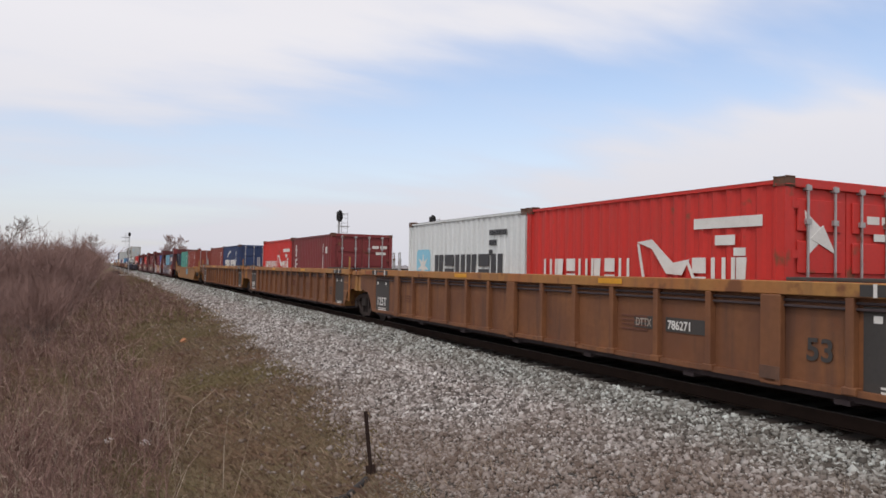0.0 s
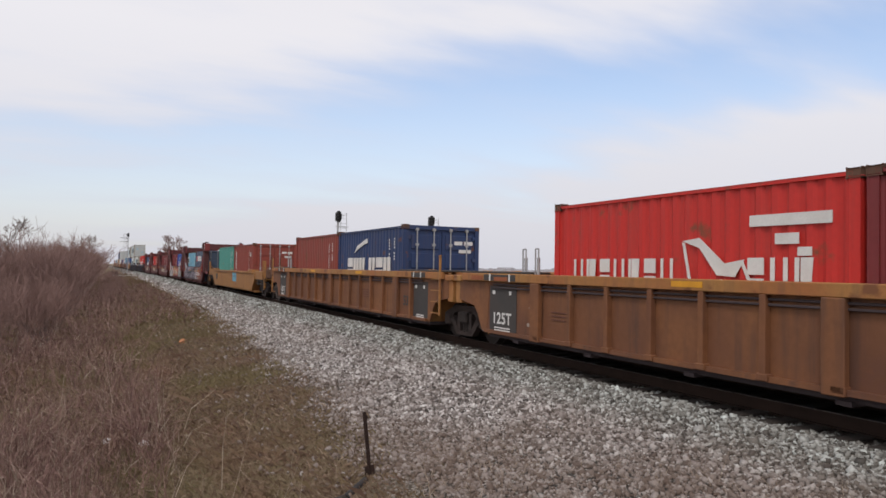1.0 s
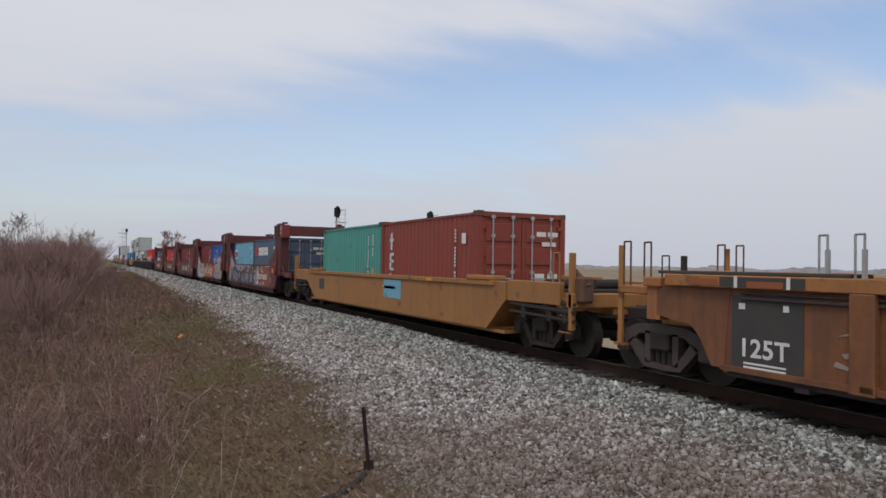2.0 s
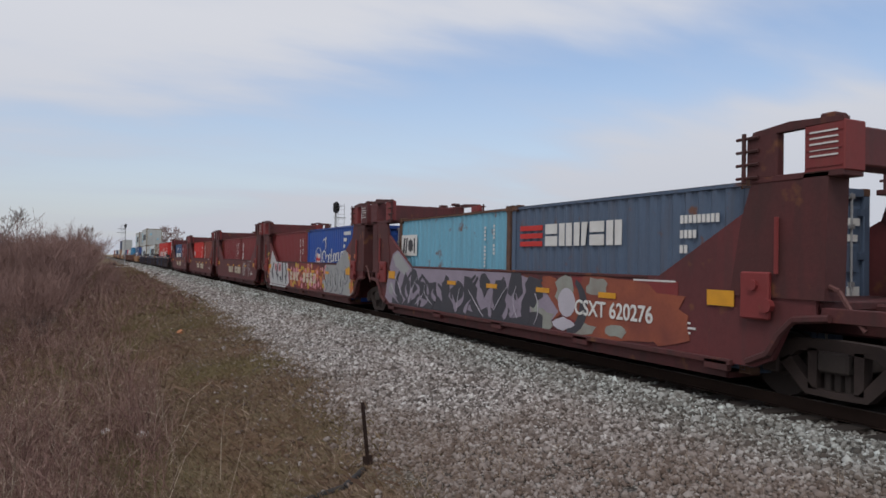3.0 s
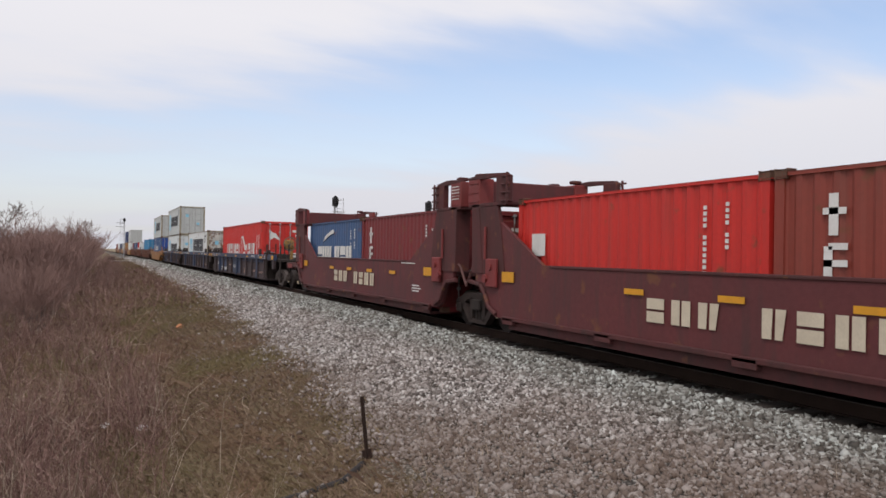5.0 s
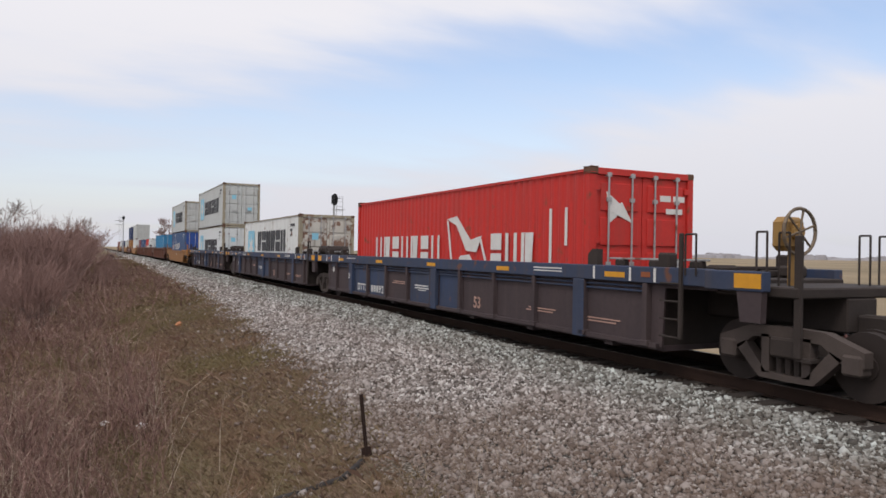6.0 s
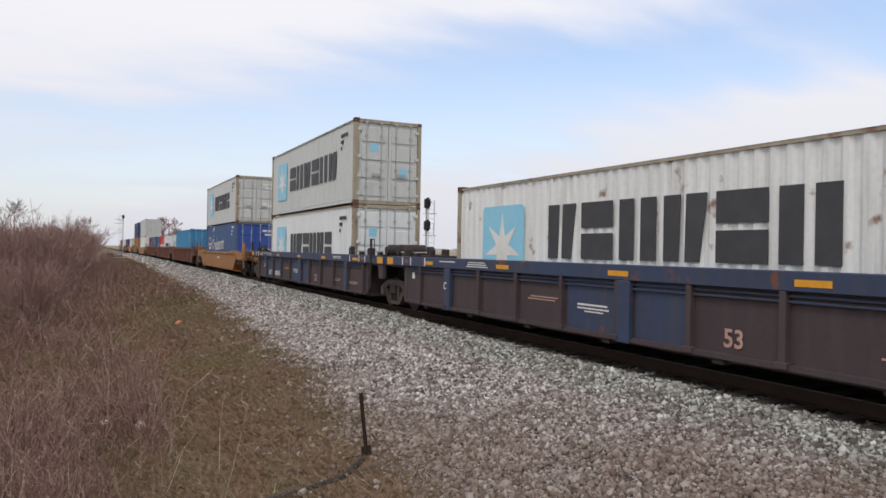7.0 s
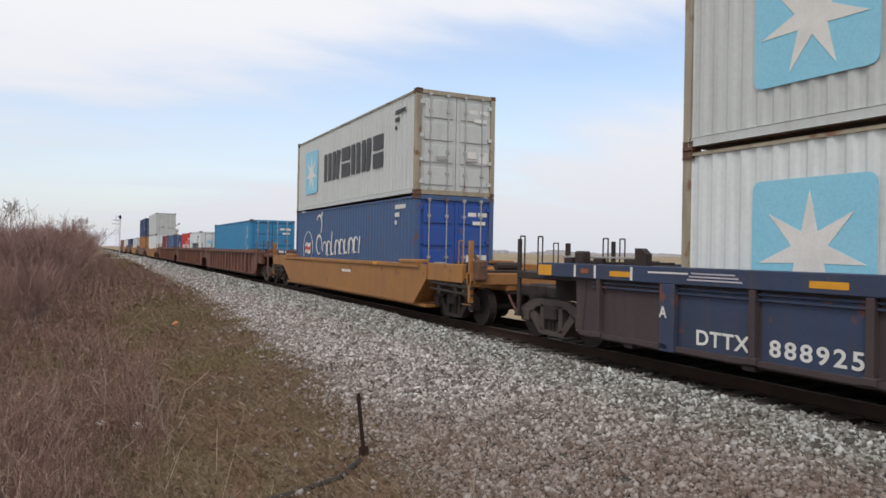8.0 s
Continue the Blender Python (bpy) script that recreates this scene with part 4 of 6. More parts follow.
def marks_swoosh(c, x, L, T):
    """White block word with a sail-shaped sign between its halves."""
    if L > 8:
        z, h, a0, a1, m, k, b0, b1 = 0.98, 0.78, 10.5, 5.85, 4.75, 1.42, 3.46, 1.6
    else:
        z, h, a0, a1, m, k, b0, b1 = 1.06, 0.50, 5.44, 2.85, 2.2, 0.92, 1.58, 0.50
    plates(c, "word_marking", WHITE, x, block_word(a0, z, h, a0 - a1, 7, 0.13, 3, 0.3) + block_word(b0, z, h, b0 - b1, 3, 0.15, 1, 0.28), "white block marking")
    sail = [(m + 0.62 * k, z + 0.82 * k), (m + 0.25 * k, z + 0.86 * k), (m - 0.25 * k, z + 0.46 * k), (m - 0.62 * k, z + 0.52 * k), (m - 0.45 * k, z + 0.26 * k), (m - 0.1 * k, z + 0.28 * k), (m + 0.25 * k, z + 0.70 * k)]
    sail2 = [(m + 0.62 * k, z + 0.80 * k), (m + 0.56 * k, z + 0.78 * k), (m + 0.38 * k, z), (m + 0.44 * k, z)]
    hull = [(m + 0.30 * k, z - 0.02), (m + 0.10 * k, z + 0.20 * k), (m - 0.2 * k, z + 0.22 * k), (m - 0.5 * k, z - 0.02)]
    sail3 = [(m - 0.60 * k, z + 0.48 * k), (m - 0.54 * k, z + 0.48 * k), (m - 0.78 * k, z), (m - 0.84 * k, z)]
    plates(c, "sail_marking", WHITE, x, [sail, sail2, hull, sail3], "white sail-shaped sign")
    plates(c, "code_marking", WHITE, x, ([rect(1.15, 1.23, 0.9, 2.2), rect(0.65, 0.73, 1.5, 2.2)] if L > 8 else [rect(0.35, 1.55, T - 0.62, T - 0.47), rect(0.8, 1.15, T - 0.86, T - 0.72), rect(0.62, 0.82, T - 1.01, T - 0.90)]), "white code panels")


def door_sail(c, W, T):
    bm = B()
    for off, tri in zip((0.0, -0.004), ([(-0.85, T - 0.42), (-0.42, T - 0.72), (-0.76, T - 0.98)], [(-0.74, T - 0.78), (-0.25, T - 0.98), (-0.50, T - 0.60)])):
        f = [bm.verts.new((px, 0.010 + off, pz)) for px, pz in tri]
        g = [bm.verts.new((px, 0.017 + off, pz)) for px, pz in tri]
        bm.faces.new(f), bm.faces.new(g[::-1])
        for i in range(3):
            bm.faces.new((f[i], g[i], g[(i + 1) % 3], f[(i + 1) % 3]))
    part("sail_marking", bm, WHITE, c)
    door_codes(c, W, T)


def marks_side_word(c, x, L, T):
    """A white word that runs down the far end, and a code near the doors."""
    y = L - 0.75
    shapes = [rect(y - 0.12, y, T - 0.85, T - 0.35), rect(y - 0.22, y + 0.08, T - 0.6, T - 0.52), rect(y - 0.24, y + 0.06, T - 1.22, T - 1.14), rect(y - 0.05, y + 0.06, T - 1.42, T - 0.98), rect(y - 0.24, y, T - 1.02, T - 0.94), rect(y - 0.24, y, T - 1.45, T - 1.38), rect(y - 0.22, y - 0.1, T - 1.9, T - 1.55, 0.15)]
    plates(c, "word_marking", WHITE, x, shapes, "white upright block marking")
    plates(c, "code_marking", WHITE, x, [rect(1.06, 1.13, T - 0.45 - i * 0.085, T - 0.395 - i * 0.085) for i in range(15) if i not in (4, 11)] + [rect(0.55, 0.75, T - 0.75, T - 0.5)], "white upright code bars")


def marks_code_only(c, x, L, T):
    plates(c, "code_marking", WHITE, x, [rect(1.06, 1.12, T - 0.45 - i * 0.085, T - 0.395 - i * 0.085) for i in range(19) if i not in (4, 12)] + [rect(0.66, 0.715, T - 0.42 - i * 0.085, T - 0.365 - i * 0.085) for i in range(8) if i != 4], "white upright code bars")
    plates(c, "warning_plate", YELLOW, x, [rect(0.62, 0.74, T - 1.62, T - 1.40)], "small yellow warning plate")


def marks_swish(c, x, L, T):
    plates(c, "word_marking", WHITE, x, block_word(4.98, 0.98, 0.68, 1.80, 3, 0.26, 1, 0.12) + block_word(2.87, 0.98, 0.68, 1.95, 3, 0.26, 2, 0.12), "white bold block marking")
    y, z = 4.3, 2.08
    plates(c, "swish_marking", WHITE, x, [[(y, z - 0.25), (y - 0.3, z - 0.02), (y - 0.8, z + 0.1), (y - 1.25, z + 0.2), (y - 1.3, z + 0.05), (y - 0.9, z + 0.0), (y - 0.4, z - 0.13)]], "white swish sign")
    marks_code_only(c, x, L, T)


def marks_script(c, x, L, T):
    """A slanting white script, drawn as leaning strokes."""
    k = 1.0 if L < 8 else 1.7
    y, z = (3.75 if L < 8 else 8.9), (1.22 if L < 8 else 1.05)
    shapes = [arc(y, z + 0.72 * k, 0.17 * k, 0.23 * k, -150, 60), arc(y, z + 0.28 * k, 0.17 * k, 0.23 * k, -120, 30 + 180), arc(y - 0.2 * k, z + 0.95 * k, 0.02 * k, 0.06 * k, 0, 330)]
    for i in range(8):
        yy, zz, r = y - (0.42 + 0.29 * i) * k, z + 0.19 * k + 0.02 * i, 0.16 * k
        shapes.append(arc(yy, zz, r * 0.76, r, (-150, -60, 20)[i % 3], (120, 200, 250)[i % 3]))
        shapes.append([(yy - r, zz - r), (yy - r - 0.045 * k, zz - r), (yy - r - 0.10 * k, zz + r * (2.2 if i == 1 else 1.0)), (yy - r - 0.055 * k, zz + r * (2.2 if i == 1 else 1.0))])
    plates(c, "script_marking", WHITE, x, shapes, "white leaning script strokes")
    fy = 4.26 if L < 8 else 10.05
    fz, fw = 1.16, 0.5 * k ** 0.7
    ring = [arc(fy + fw * 0.5, fz + 0.22, 0.43 * k ** 0.7, 0.46 * k ** 0.7, a, a + 118, 12) for a in (0, 120, 240)]
    plates(c, "flag_ring", WHITE, x, ring, "thin white ring round a flag")
    wave = [(0.0, 0.0), (0.33, 0.05), (0.66, -0.02), (1.0, 0.03)]

    def cloth(z0, z1, a=0, b=3):
        return [(fy + fw * (1 - u), fz + w + z0) for u, w in wave[a:b + 1]] + [(fy + fw * (1 - u), fz + w + z1) for u, w in wave[a:b + 1][::-1]]

    plates(c, "flag_marking", WHITE, x - 0.003, [cloth(0.0, 0.42)])
    plates(c, "flag_stripe", RED, x - 0.006, [cloth(0.15, 0.27), [(fy + fw * 0.74, fz + 0.03), (fy + fw * 0.60, fz + 0.03), (fy + fw * 0.60, fz + 0.45), (fy + fw * 0.74, fz + 0.45)]])
    small_code(c, x, 1.4, T - 0.35, 3)


def marks_grey_word(c, x, L, T):
    plates(c, "word_marking", WHITE, x, block_word(4.85, 1.74, 0.42, 2.3, 5, 0.26, 1, 0.14), "white block marking")
    plates(c, "bar_marking", RED, x, [rect(4.95, 5.75, 1.74 + i * 0.155, 1.84 + i * 0.155) for i in range(3)], "red bars")
    small_code(c, x, 1.3, T - 0.55, 3)


def marks_panel(c, x, L, T):
    y0, y1 = 4.84, 5.90
    plates(c, "sign_panel", WHITE, x, [rect(y0, y1, T - 1.05, T - 0.48)], "white sign panel")
    plates(c, "sign_stroke", BLACK, x - 0.006, [rect(y1 - 0.2, y1 - 0.1, T - 0.98, T - 0.56, -0.08), rect(y1 - 0.36, y1 - 0.27, T - 0.98, T - 0.56, -0.08), rect(y0 + 0.12, y0 + 0.2, T - 0.98, T - 0.58), star(y0 + 0.42, T - 0.77, 0.19, 0.15, 8)])
    marks_code_only(c, x, L, T)


def marks_square(c, x, L, T):
    plates(c, "sign_panel", WHITE, x, [rect(L - 0.95, L - 0.5, T - 1.15, T - 0.72)], "white square sign")
    marks_code_only(c, x, L, T)


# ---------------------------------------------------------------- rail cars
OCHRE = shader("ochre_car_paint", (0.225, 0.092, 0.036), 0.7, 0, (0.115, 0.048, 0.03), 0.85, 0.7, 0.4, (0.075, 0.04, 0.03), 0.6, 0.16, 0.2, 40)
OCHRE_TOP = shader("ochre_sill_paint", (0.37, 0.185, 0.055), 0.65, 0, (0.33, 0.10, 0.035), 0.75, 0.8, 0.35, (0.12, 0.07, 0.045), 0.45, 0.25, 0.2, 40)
YELLOWCAR = shader("yellow_car_paint", (0.345, 0.16, 0.045), 0.6, 0, (0.22, 0.10, 0.04), 0.5, 0.8, 0.2, (0.17, 0.09, 0.05), 0.45, 0.08, 0.15, 40)
BLUECAR = shader("blue_car_paint", (0.031, 0.052, 0.108), 0.65, 0, (0.042, 0.042, 0.05), 0.55, 0.9, 0.3, (0.075, 0.06, 0.055), 0.4, 0.02, 0.15, 40)
GRIMY = shader("grimy_car_side", (0.062, 0.044, 0.046), 0.8, 0, (0.042, 0.032, 0.036), 0.6, 0.9, 0.3, (0.085, 0.062, 0.058), 0.35, 0.0, 0.2, 40)
BROWNCAR = shader("brown_car_paint", (0.17, 0.075, 0.05), 0.7, 0, (0.11, 0.05, 0.04), 0.6, 0.9, 0.3, (0.07, 0.045, 0.035), 0.5, 0.1, 0.2, 40)
MAROON = shader("maroon_car_paint", (0.132, 0.030, 0.031), 0.65, 0, (0.07, 0.027, 0.028), 0.65, 0.8, 0.35, (0.055, 0.03, 0.028), 0.55, 0.1, 0.2, 40)
MAROON_DARK = shader("grimy_maroon_paint", (0.098, 0.026, 0.026), 0.75, 0, (0.045, 0.025, 0.023), 0.6, 1.2, 0.35, (0.035, 0.022, 0.02), 0.5, 0.1, 0.25, 40)
PATCH = shader("fresh_red_patch", (0.215, 0.034, 0.033), 0.65, 0, (0.14, 0.034, 0.033), 0.5, 1.5, 0.2, None, 0.2, 0.03)
IRON = shader("dirty_cast_iron", (0.044, 0.034, 0.03), 0.9, 0.05, (0.025, 0.02, 0.018), 0.6, 3, 0.3, None, 0, 0.0, 0.3, 30)
WHEEL = shader("wheel_steel", (0.034, 0.025, 0.022), 0.8, 0.2, (0.03, 0.023, 0.02), 0.6, 3)
CHARCOAL = shader("charcoal_panel", (0.05, 0.047, 0.045), 0.7, 0, (0.075, 0.06, 0.05), 0.5, 2)
# bogie frame steel with the shade under the cars put into its colour
SHADED_CAST = shader("oily_cast_steel", (0.048, 0.033, 0.029), 0.9, 0.05, (0.026, 0.02, 0.018), 0.7, 3, 0.3)
# the same dusty steel, coloured lighter for frames that catch more light
FRAME = shader("dusty_cast_steel", (0.082, 0.064, 0.056), 0.9, 0.05, (0.05, 0.04, 0.036), 0.6, 3, 0.3)
HOSE = shader("dusty_rubber", (0.12, 0.05, 0.045), 0.7, 0, size=3)


def truck(parent, y, label="", cast=None):
    """A three-piece freight bogie: frames with spring nest, bolster, two wheelsets."""
    bm = B()
    box(bm, -1.15, 1.15, y - 0.2, y + 0.2, 0.42, 0.68, 0.03)
    t = part("bogie", bm, IRON, parent, label or "dirty cast-iron bogie")
    for s in (-1, 1):
        x0, x1 = (-1.09, -0.93) if s < 0 else (0.93, 1.09)
        bm = B()
        for k in (-1, 1):
            prism(bm, [(y + k * 1.05, 0.44), (y + k * 1.05, 0.62), (y + k * 0.55, 0.80), (y, 0.82), (y, 0.68), (y + k * 0.5, 0.65), (y + k * 0.75, 0.46)], x0, x1)
            prism(bm, [(y + k * 0.78, 0.50), (y + k * 0.62, 0.58), (y + k * 0.30, 0.22), (y, 0.20), (y, 0.12), (y + k * 0.40, 0.13)], x0, x1)
            prism(bm, [(y + k * 0.24, 0.2), (y + k * 0.36, 0.2), (y + k * 0.36, 0.70), (y + k * 0.24, 0.70)], x0, x1)
            box(bm, x0 - 0.03, x1 + 0.03, y + k * 0.9 - 0.13, y + k * 0.9 + 0.13, 0.33, 0.58, 0.03)
        part("side_frame", bm, cast or FRAME, t)
        bm = B()
        for k in (-0.13, 0.0, 0.13):
            rod(bm, (s * 1.0, y + k, 0.21), (s * 1.0, y + k, 0.44), 0.055, 8)
        part("spring_nest", bm, IRON, t)
    for k in (-0.9, 0.9):
        bm = B()
        rod(bm, (-1.0, y + k, 0.42), (1.0, y + k, 0.42), 0.075, 10)
        for s in (-1, 1):
            rod(bm, (s * 0.69, y + k, 0.42), (s * 0.83, y + k, 0.42), 0.42, 24)
            rod(bm, (s * 0.66, y + k, 0.42), (s * 0.69, y + k, 0.42), 0.45, 24)
            rod(bm, (s * 0.83, y + k, 0.42), (s * 0.86, y + k, 0.42), 0.16, 12)
        part("wheelset", bm, WHEEL, t)
    return t


def coupler(parent, y, d):
    bm = B()
    box(bm, -0.12, 0.12, min(y, y + d * 0.75), max(y, y + d * 0.75), 0.72, 0.98, 0.03)
    box(bm, -0.2, 0.2, min(y + d * 0.55, y + d * 0.85), max(y + d * 0.55, y + d * 0.85), 0.66, 1.02, 0.05)
    part("coupler", bm, IRON, parent)
    bm = B()
    for i in range(7):
        a, b = i / 7, (i + 1) / 7
        rod(bm, (-0.35, y + d * 0.85 * a, 0.72 - 0.42 * math.sin(math.pi * a * 0.75)), (-0.35, y + d * 0.85 * b, 0.72 - 0.42 * math.sin(math.pi * b * 0.75)), 0.028)
    part("brake_hose", bm, HOSE, parent)


def grab(bm, x, y, z0, z1, w=0.16):
    """A tall hoop of bar."""
    rod(bm, (x, y, z0), (x, y, z1), 0.016, 5)
    rod(bm, (x, y + w, z0), (x, y + w, z1), 0.016, 5)
    rod(bm, (x, y, z1), (x, y + w, z1), 0.016, 5)


def ribbed_well(u, L, label, side, sill, top=1.62, chord=0.17, low=0.37, ribs=(2.53, 1.035, 14), posts=(3.57, 9.84, 16.05), end_a="joint", end_b="joint", style="ochre", shift=0.1):
    """One unit of a 53-foot articulated well car; y runs from 0 to L between the joints."""
    c = empty("well_car", pose(TRACK_X, u, 0), label, "rail car", "cars of the train")
    MOVERS.append((c, u, 0))
    a, b = 1.5, L - 1.6
    blue = style == "blue"
    rib = None
    for s in (-1, 1):
        out, inn = s * 1.46, s * 1.27
        lo, hi = min(out, inn), max(out, inn)
        bm = B()
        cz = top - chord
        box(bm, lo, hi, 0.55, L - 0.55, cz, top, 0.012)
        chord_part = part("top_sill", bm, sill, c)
        bm = B()
        face = s * 1.36
        prism(bm, [(a, low), (b, low), (b + 0.1, cz), (a - 0.1, cz)], min(face, face - s * 0.03), max(face, face - s * 0.03))
        box(bm, min(face, face + s * 0.08), max(face, face + s * 0.08), a, b, low - 0.02, low + 0.05)
        part("side_panel", bm, side, c)
        bm = B()
        for z in (cz - 0.06, cz - 0.13):
            rod(bm, (s * 1.395, a + 0.3, z), (s * 1.395, b - 0.3, z), 0.018, 6)
        part("conduit", bm, GRIMY if not blue else BLUECAR, c)
        if rib is None:
            bm = B()
            box(bm, -0.055, 0.055, -0.05, 0.05, low + 0.05, cz, 0.008)
            box(bm, -0.07, 0.07, -0.09, 0.09, low - 0.01, low + 0.08, 0.01)
            rib = part("side_rib", bm, side, c)
            rib.matrix_basis = pose(s * 1.405, ribs[0], 0)
            start = 1
        else:
            start = 0
        for i in range(start, ribs[2]):
            again(rib, s * 1.405, ribs[0] + ribs[1] * i, 0)
        for y in posts:
            bm = B()
            box(bm, min(s * 1.37, s * 1.475), max(s * 1.37, s * 1.475), y - 0.15, y + 0.15, low - 0.04, cz, 0.012)
            part("side_post", bm, sill if blue else side, c)
        # sheets over the bogies, cut away round the wheels
        for y0, d, kind in ((0, 1, end_a), (L, -1, end_b)):
            bm = B()
            arch = [(y0 + d * 0.3, cz), (y0 + d * 0.3, 1.0), (y0 + d * 0.6, 0.95), (y0 + d * 1.0, 0.90), (y0 + d * 1.18, 0.72), (y0 + d * 1.38, low), (y0 + d * 1.6, low), (y0 + d * 1.7, cz)]
            if blue:
                arch = [(y0 + d * 0.4, cz), (y0 + d * 0.4, cz - 0.05), (y0 + d * 1.40, cz - 0.06), (y0 + d * 1.45, low), (y0 + d * 1.6, low), (y0 + d * 1.7, cz)]
            prism(bm, arch, min(s * 1.33, s * 1.37), max(s * 1.33, s * 1.37))
            part("end_sheet", bm, side, c)
    bm = B()
    box(bm, -1.3, 1.3, a, b, 0.26, 0.34)
    for i in range(7):
        y = a + (b - a) * (i + 0.5) / 7
        box(bm, -1.36, 1.36, y - 0.1, y + 0.1, 0.22, 0.28)
    part("well_floor", bm, GRIMY, c)
    for y0, d, kind in ((0, 1, end_a), (L, -1, end_b)):
        bm = B()
        y1, y2 = sorted((y0 + d * 0.42, y0 + d * 1.72))
        box(bm, -1.3, 1.3, y1, y2, top - 0.26, top - 0.14, 0.015)
        box(bm, -0.35, 0.35, min(y0, y0 + d * 1.72), max(y0, y0 + d * 1.72), 0.78, top - 0.26, 0.03)
        box(bm, -1.3, 1.3, y0 + d * 1.6 - 0.07, y0 + d * 1.6 + 0.07, 0.3, top - 0.14)
        part("end_platform", bm, sill if not blue else IRON, c)
        fit = IRON if blue else sill
        for s in (-1, 1):
            x = s * 1.18
            part("corner_block", box(B(), min(x, x + s * 0.2), max(x, x + s * 0.2), y0 + d * 1.45 - 0.12, y0 + d * 1.45 + 0.12, top - 0.1, top + (0.22 if blue else 0.06), 0.03), fit, c)
            part("deck_casting", box(B(), s * 0.75 - 0.22, s * 0.75 + 0.22, y0 + d * 0.9 - 0.12, y0 + d * 0.9 + 0.12, top - 0.14, top + 0.05, 0.04), fit, c)
            part("valve_box", box(B(), s * 0.55 - 0.3, s * 0.55 + 0.3, y0 + d * 1.3 - 0.25, y0 + d * 1.3 + 0.25, top - 0.14, top - 0.02, 0.02), fit, c)
        part("cross_bar", box(B(), -1.15, 1.15, y0 + d * 1.12 - 0.05, y0 + d * 1.12 + 0.05, top - 0.02, top + 0.03, 0.01), fit, c)
        if blue:
            if kind != "end":
                bm = B()
                rod(bm, (-1.1, y0 + d * 0.45, top + 0.14), (-0.35, y0 + d * 0.45, top + 0.14), 0.19, 16)
                rod(bm, (-1.18, y0 + d * 0.45, top + 0.14), (-1.1, y0 + d * 0.45, top + 0.14), 0.13, 12)
                part("brake_cylinder", bm, IRON, c)
            bm = B()
            y1, y2 = sorted((y0 + d * 0.75, y0 + d * 2.9))
            box(bm, -1.22, -1.14, y1, y2, top + 0.10, top + 0.13, 0.004)
            part("deck_rail", bm, STEELBAR, c, "bare metal deck rail")
            for yy in (0.95, 1.8, 2.6):
                bm = B()
                box(bm, -1.24, -1.12, y0 + d * yy - 0.12, y0 + d * yy + 0.12, top - 0.01, top + 0.10, 0.02)
                part("rail_bracket", bm, IRON, c)
            bm = B()
            prism(bm, [(y0 + d * 2.95, top), (y0 + d * 3.2, top), (y0 + d * 3.2, top + 0.18), (y0 + d * 3.08, top + 0.27), (y0 + d * 2.95, top + 0.27)], -1.42, -1.30)
            part("corner_guide", bm, IRON, c)
        else:
            bm = B()
            y1, y2 = sorted((y0 + d * 0.35, y0 + d * 3.4))
            box(bm, -1.40, -0.95, y1, y2, top + 0.004, top + 0.05, 0.008)
            part("deck_plate", bm, CHARCOAL, c, "dark deck plate")
            bm = B()
            prism(bm, [(y0 + d * 0.08, 0.92), (y0 + d * 0.36, 0.92), (y0 + d * 0.36, top - 0.12), (y0 + d * 0.08, top - 0.12)], -1.36, -1.16)
            box(bm, -1.42, -1.10, min(y0 + d * 0.04, y0 + d * 0.42), max(y0 + d * 0.04, y0 + d * 0.42), top - 0.2, top - 0.06, 0.015)
            part("end_bracket", bm, sill, c)
        if kind == "end":
            truck(c, y0 + d * shift)
            bm = B()
            y1, y2 = sorted((y0 - d * 0.75, y0 + d * 0.55))
            box(bm, -1.25, 1.25, y1, y2, top - 0.34, top - 0.2, 0.02)
            box(bm, -0.3, 0.3, y1, y2, 0.74, top - 0.34, 0.02)
            for x in (-1.2, 1.2):
                box(bm, x - 0.03, x + 0.03, y0 - d * 0.72 - 0.05, y0 - d * 0.72 + 0.05, 0.45, top + 0.45, 0.01)
            box(bm, -1.2, -0.7, y0 - d * 0.78 - 0.12, y0 - d * 0.78 + 0.12, 0.42, 0.46)
            box(bm, 0.7, 1.2, y0 - d * 0.78 - 0.12, y0 - d * 0.78 + 0.12, 0.42, 0.46)
            part("end_sill", bm, sill if not blue else IRON, c)
            coupler(c, y0 - d * 0.75, -d)
            bm = B()
            for x in (-1.32, -0.9, 0.75, 1.2):
                grab(bm, x, y0 - d * 0.35, top - 0.2, top + 0.5)
            part("hand_rail", bm, CASTING if not blue else IRON, c)
        elif d > 0:
            truck(c, y0, cast=None if blue else SHADED_CAST)
    if blue:
        bm = B()
        box(bm, -1.50, -1.44, 0.95, 1.01, 0.5, top + 0.5, 0.01)
        part("step_post", bm, IRON, c)
        bm = B()
        grab(bm, -1.47, 0.70, top - 0.1, top + 0.48, 0.2)
        for k in range(4):
            rod(bm, (-1.47, 0.98, 0.52 + k * 0.26), (-1.47, 1.40, 0.52 + k * 0.26), 0.014, 5)
        part("grab_iron", bm, IRON, c)
    else:
        for y in (L - 3.55, L - 3.1):
            bm = B()
            grab(bm, -1.34, y, top, top + 0.50, 0.11)
            rod(bm, (-1.34, y, top), (-1.34, y, top + 0.33), 0.034, 6)
            part("grab_iron", bm, STEELBAR, c)
        bm = B()
        box(bm, -1.47, -1.42, 0.62, 0.68, 0.55, top + 0.42, 0.008)
        for k in range(4):
            rod(bm, (-1.45, 0.65, 0.60 + k * 0.28), (-1.45, 1.15, 0.60 + k * 0.28), 0.014, 5)
        part("step_ladder", bm, sill, c)
    return c


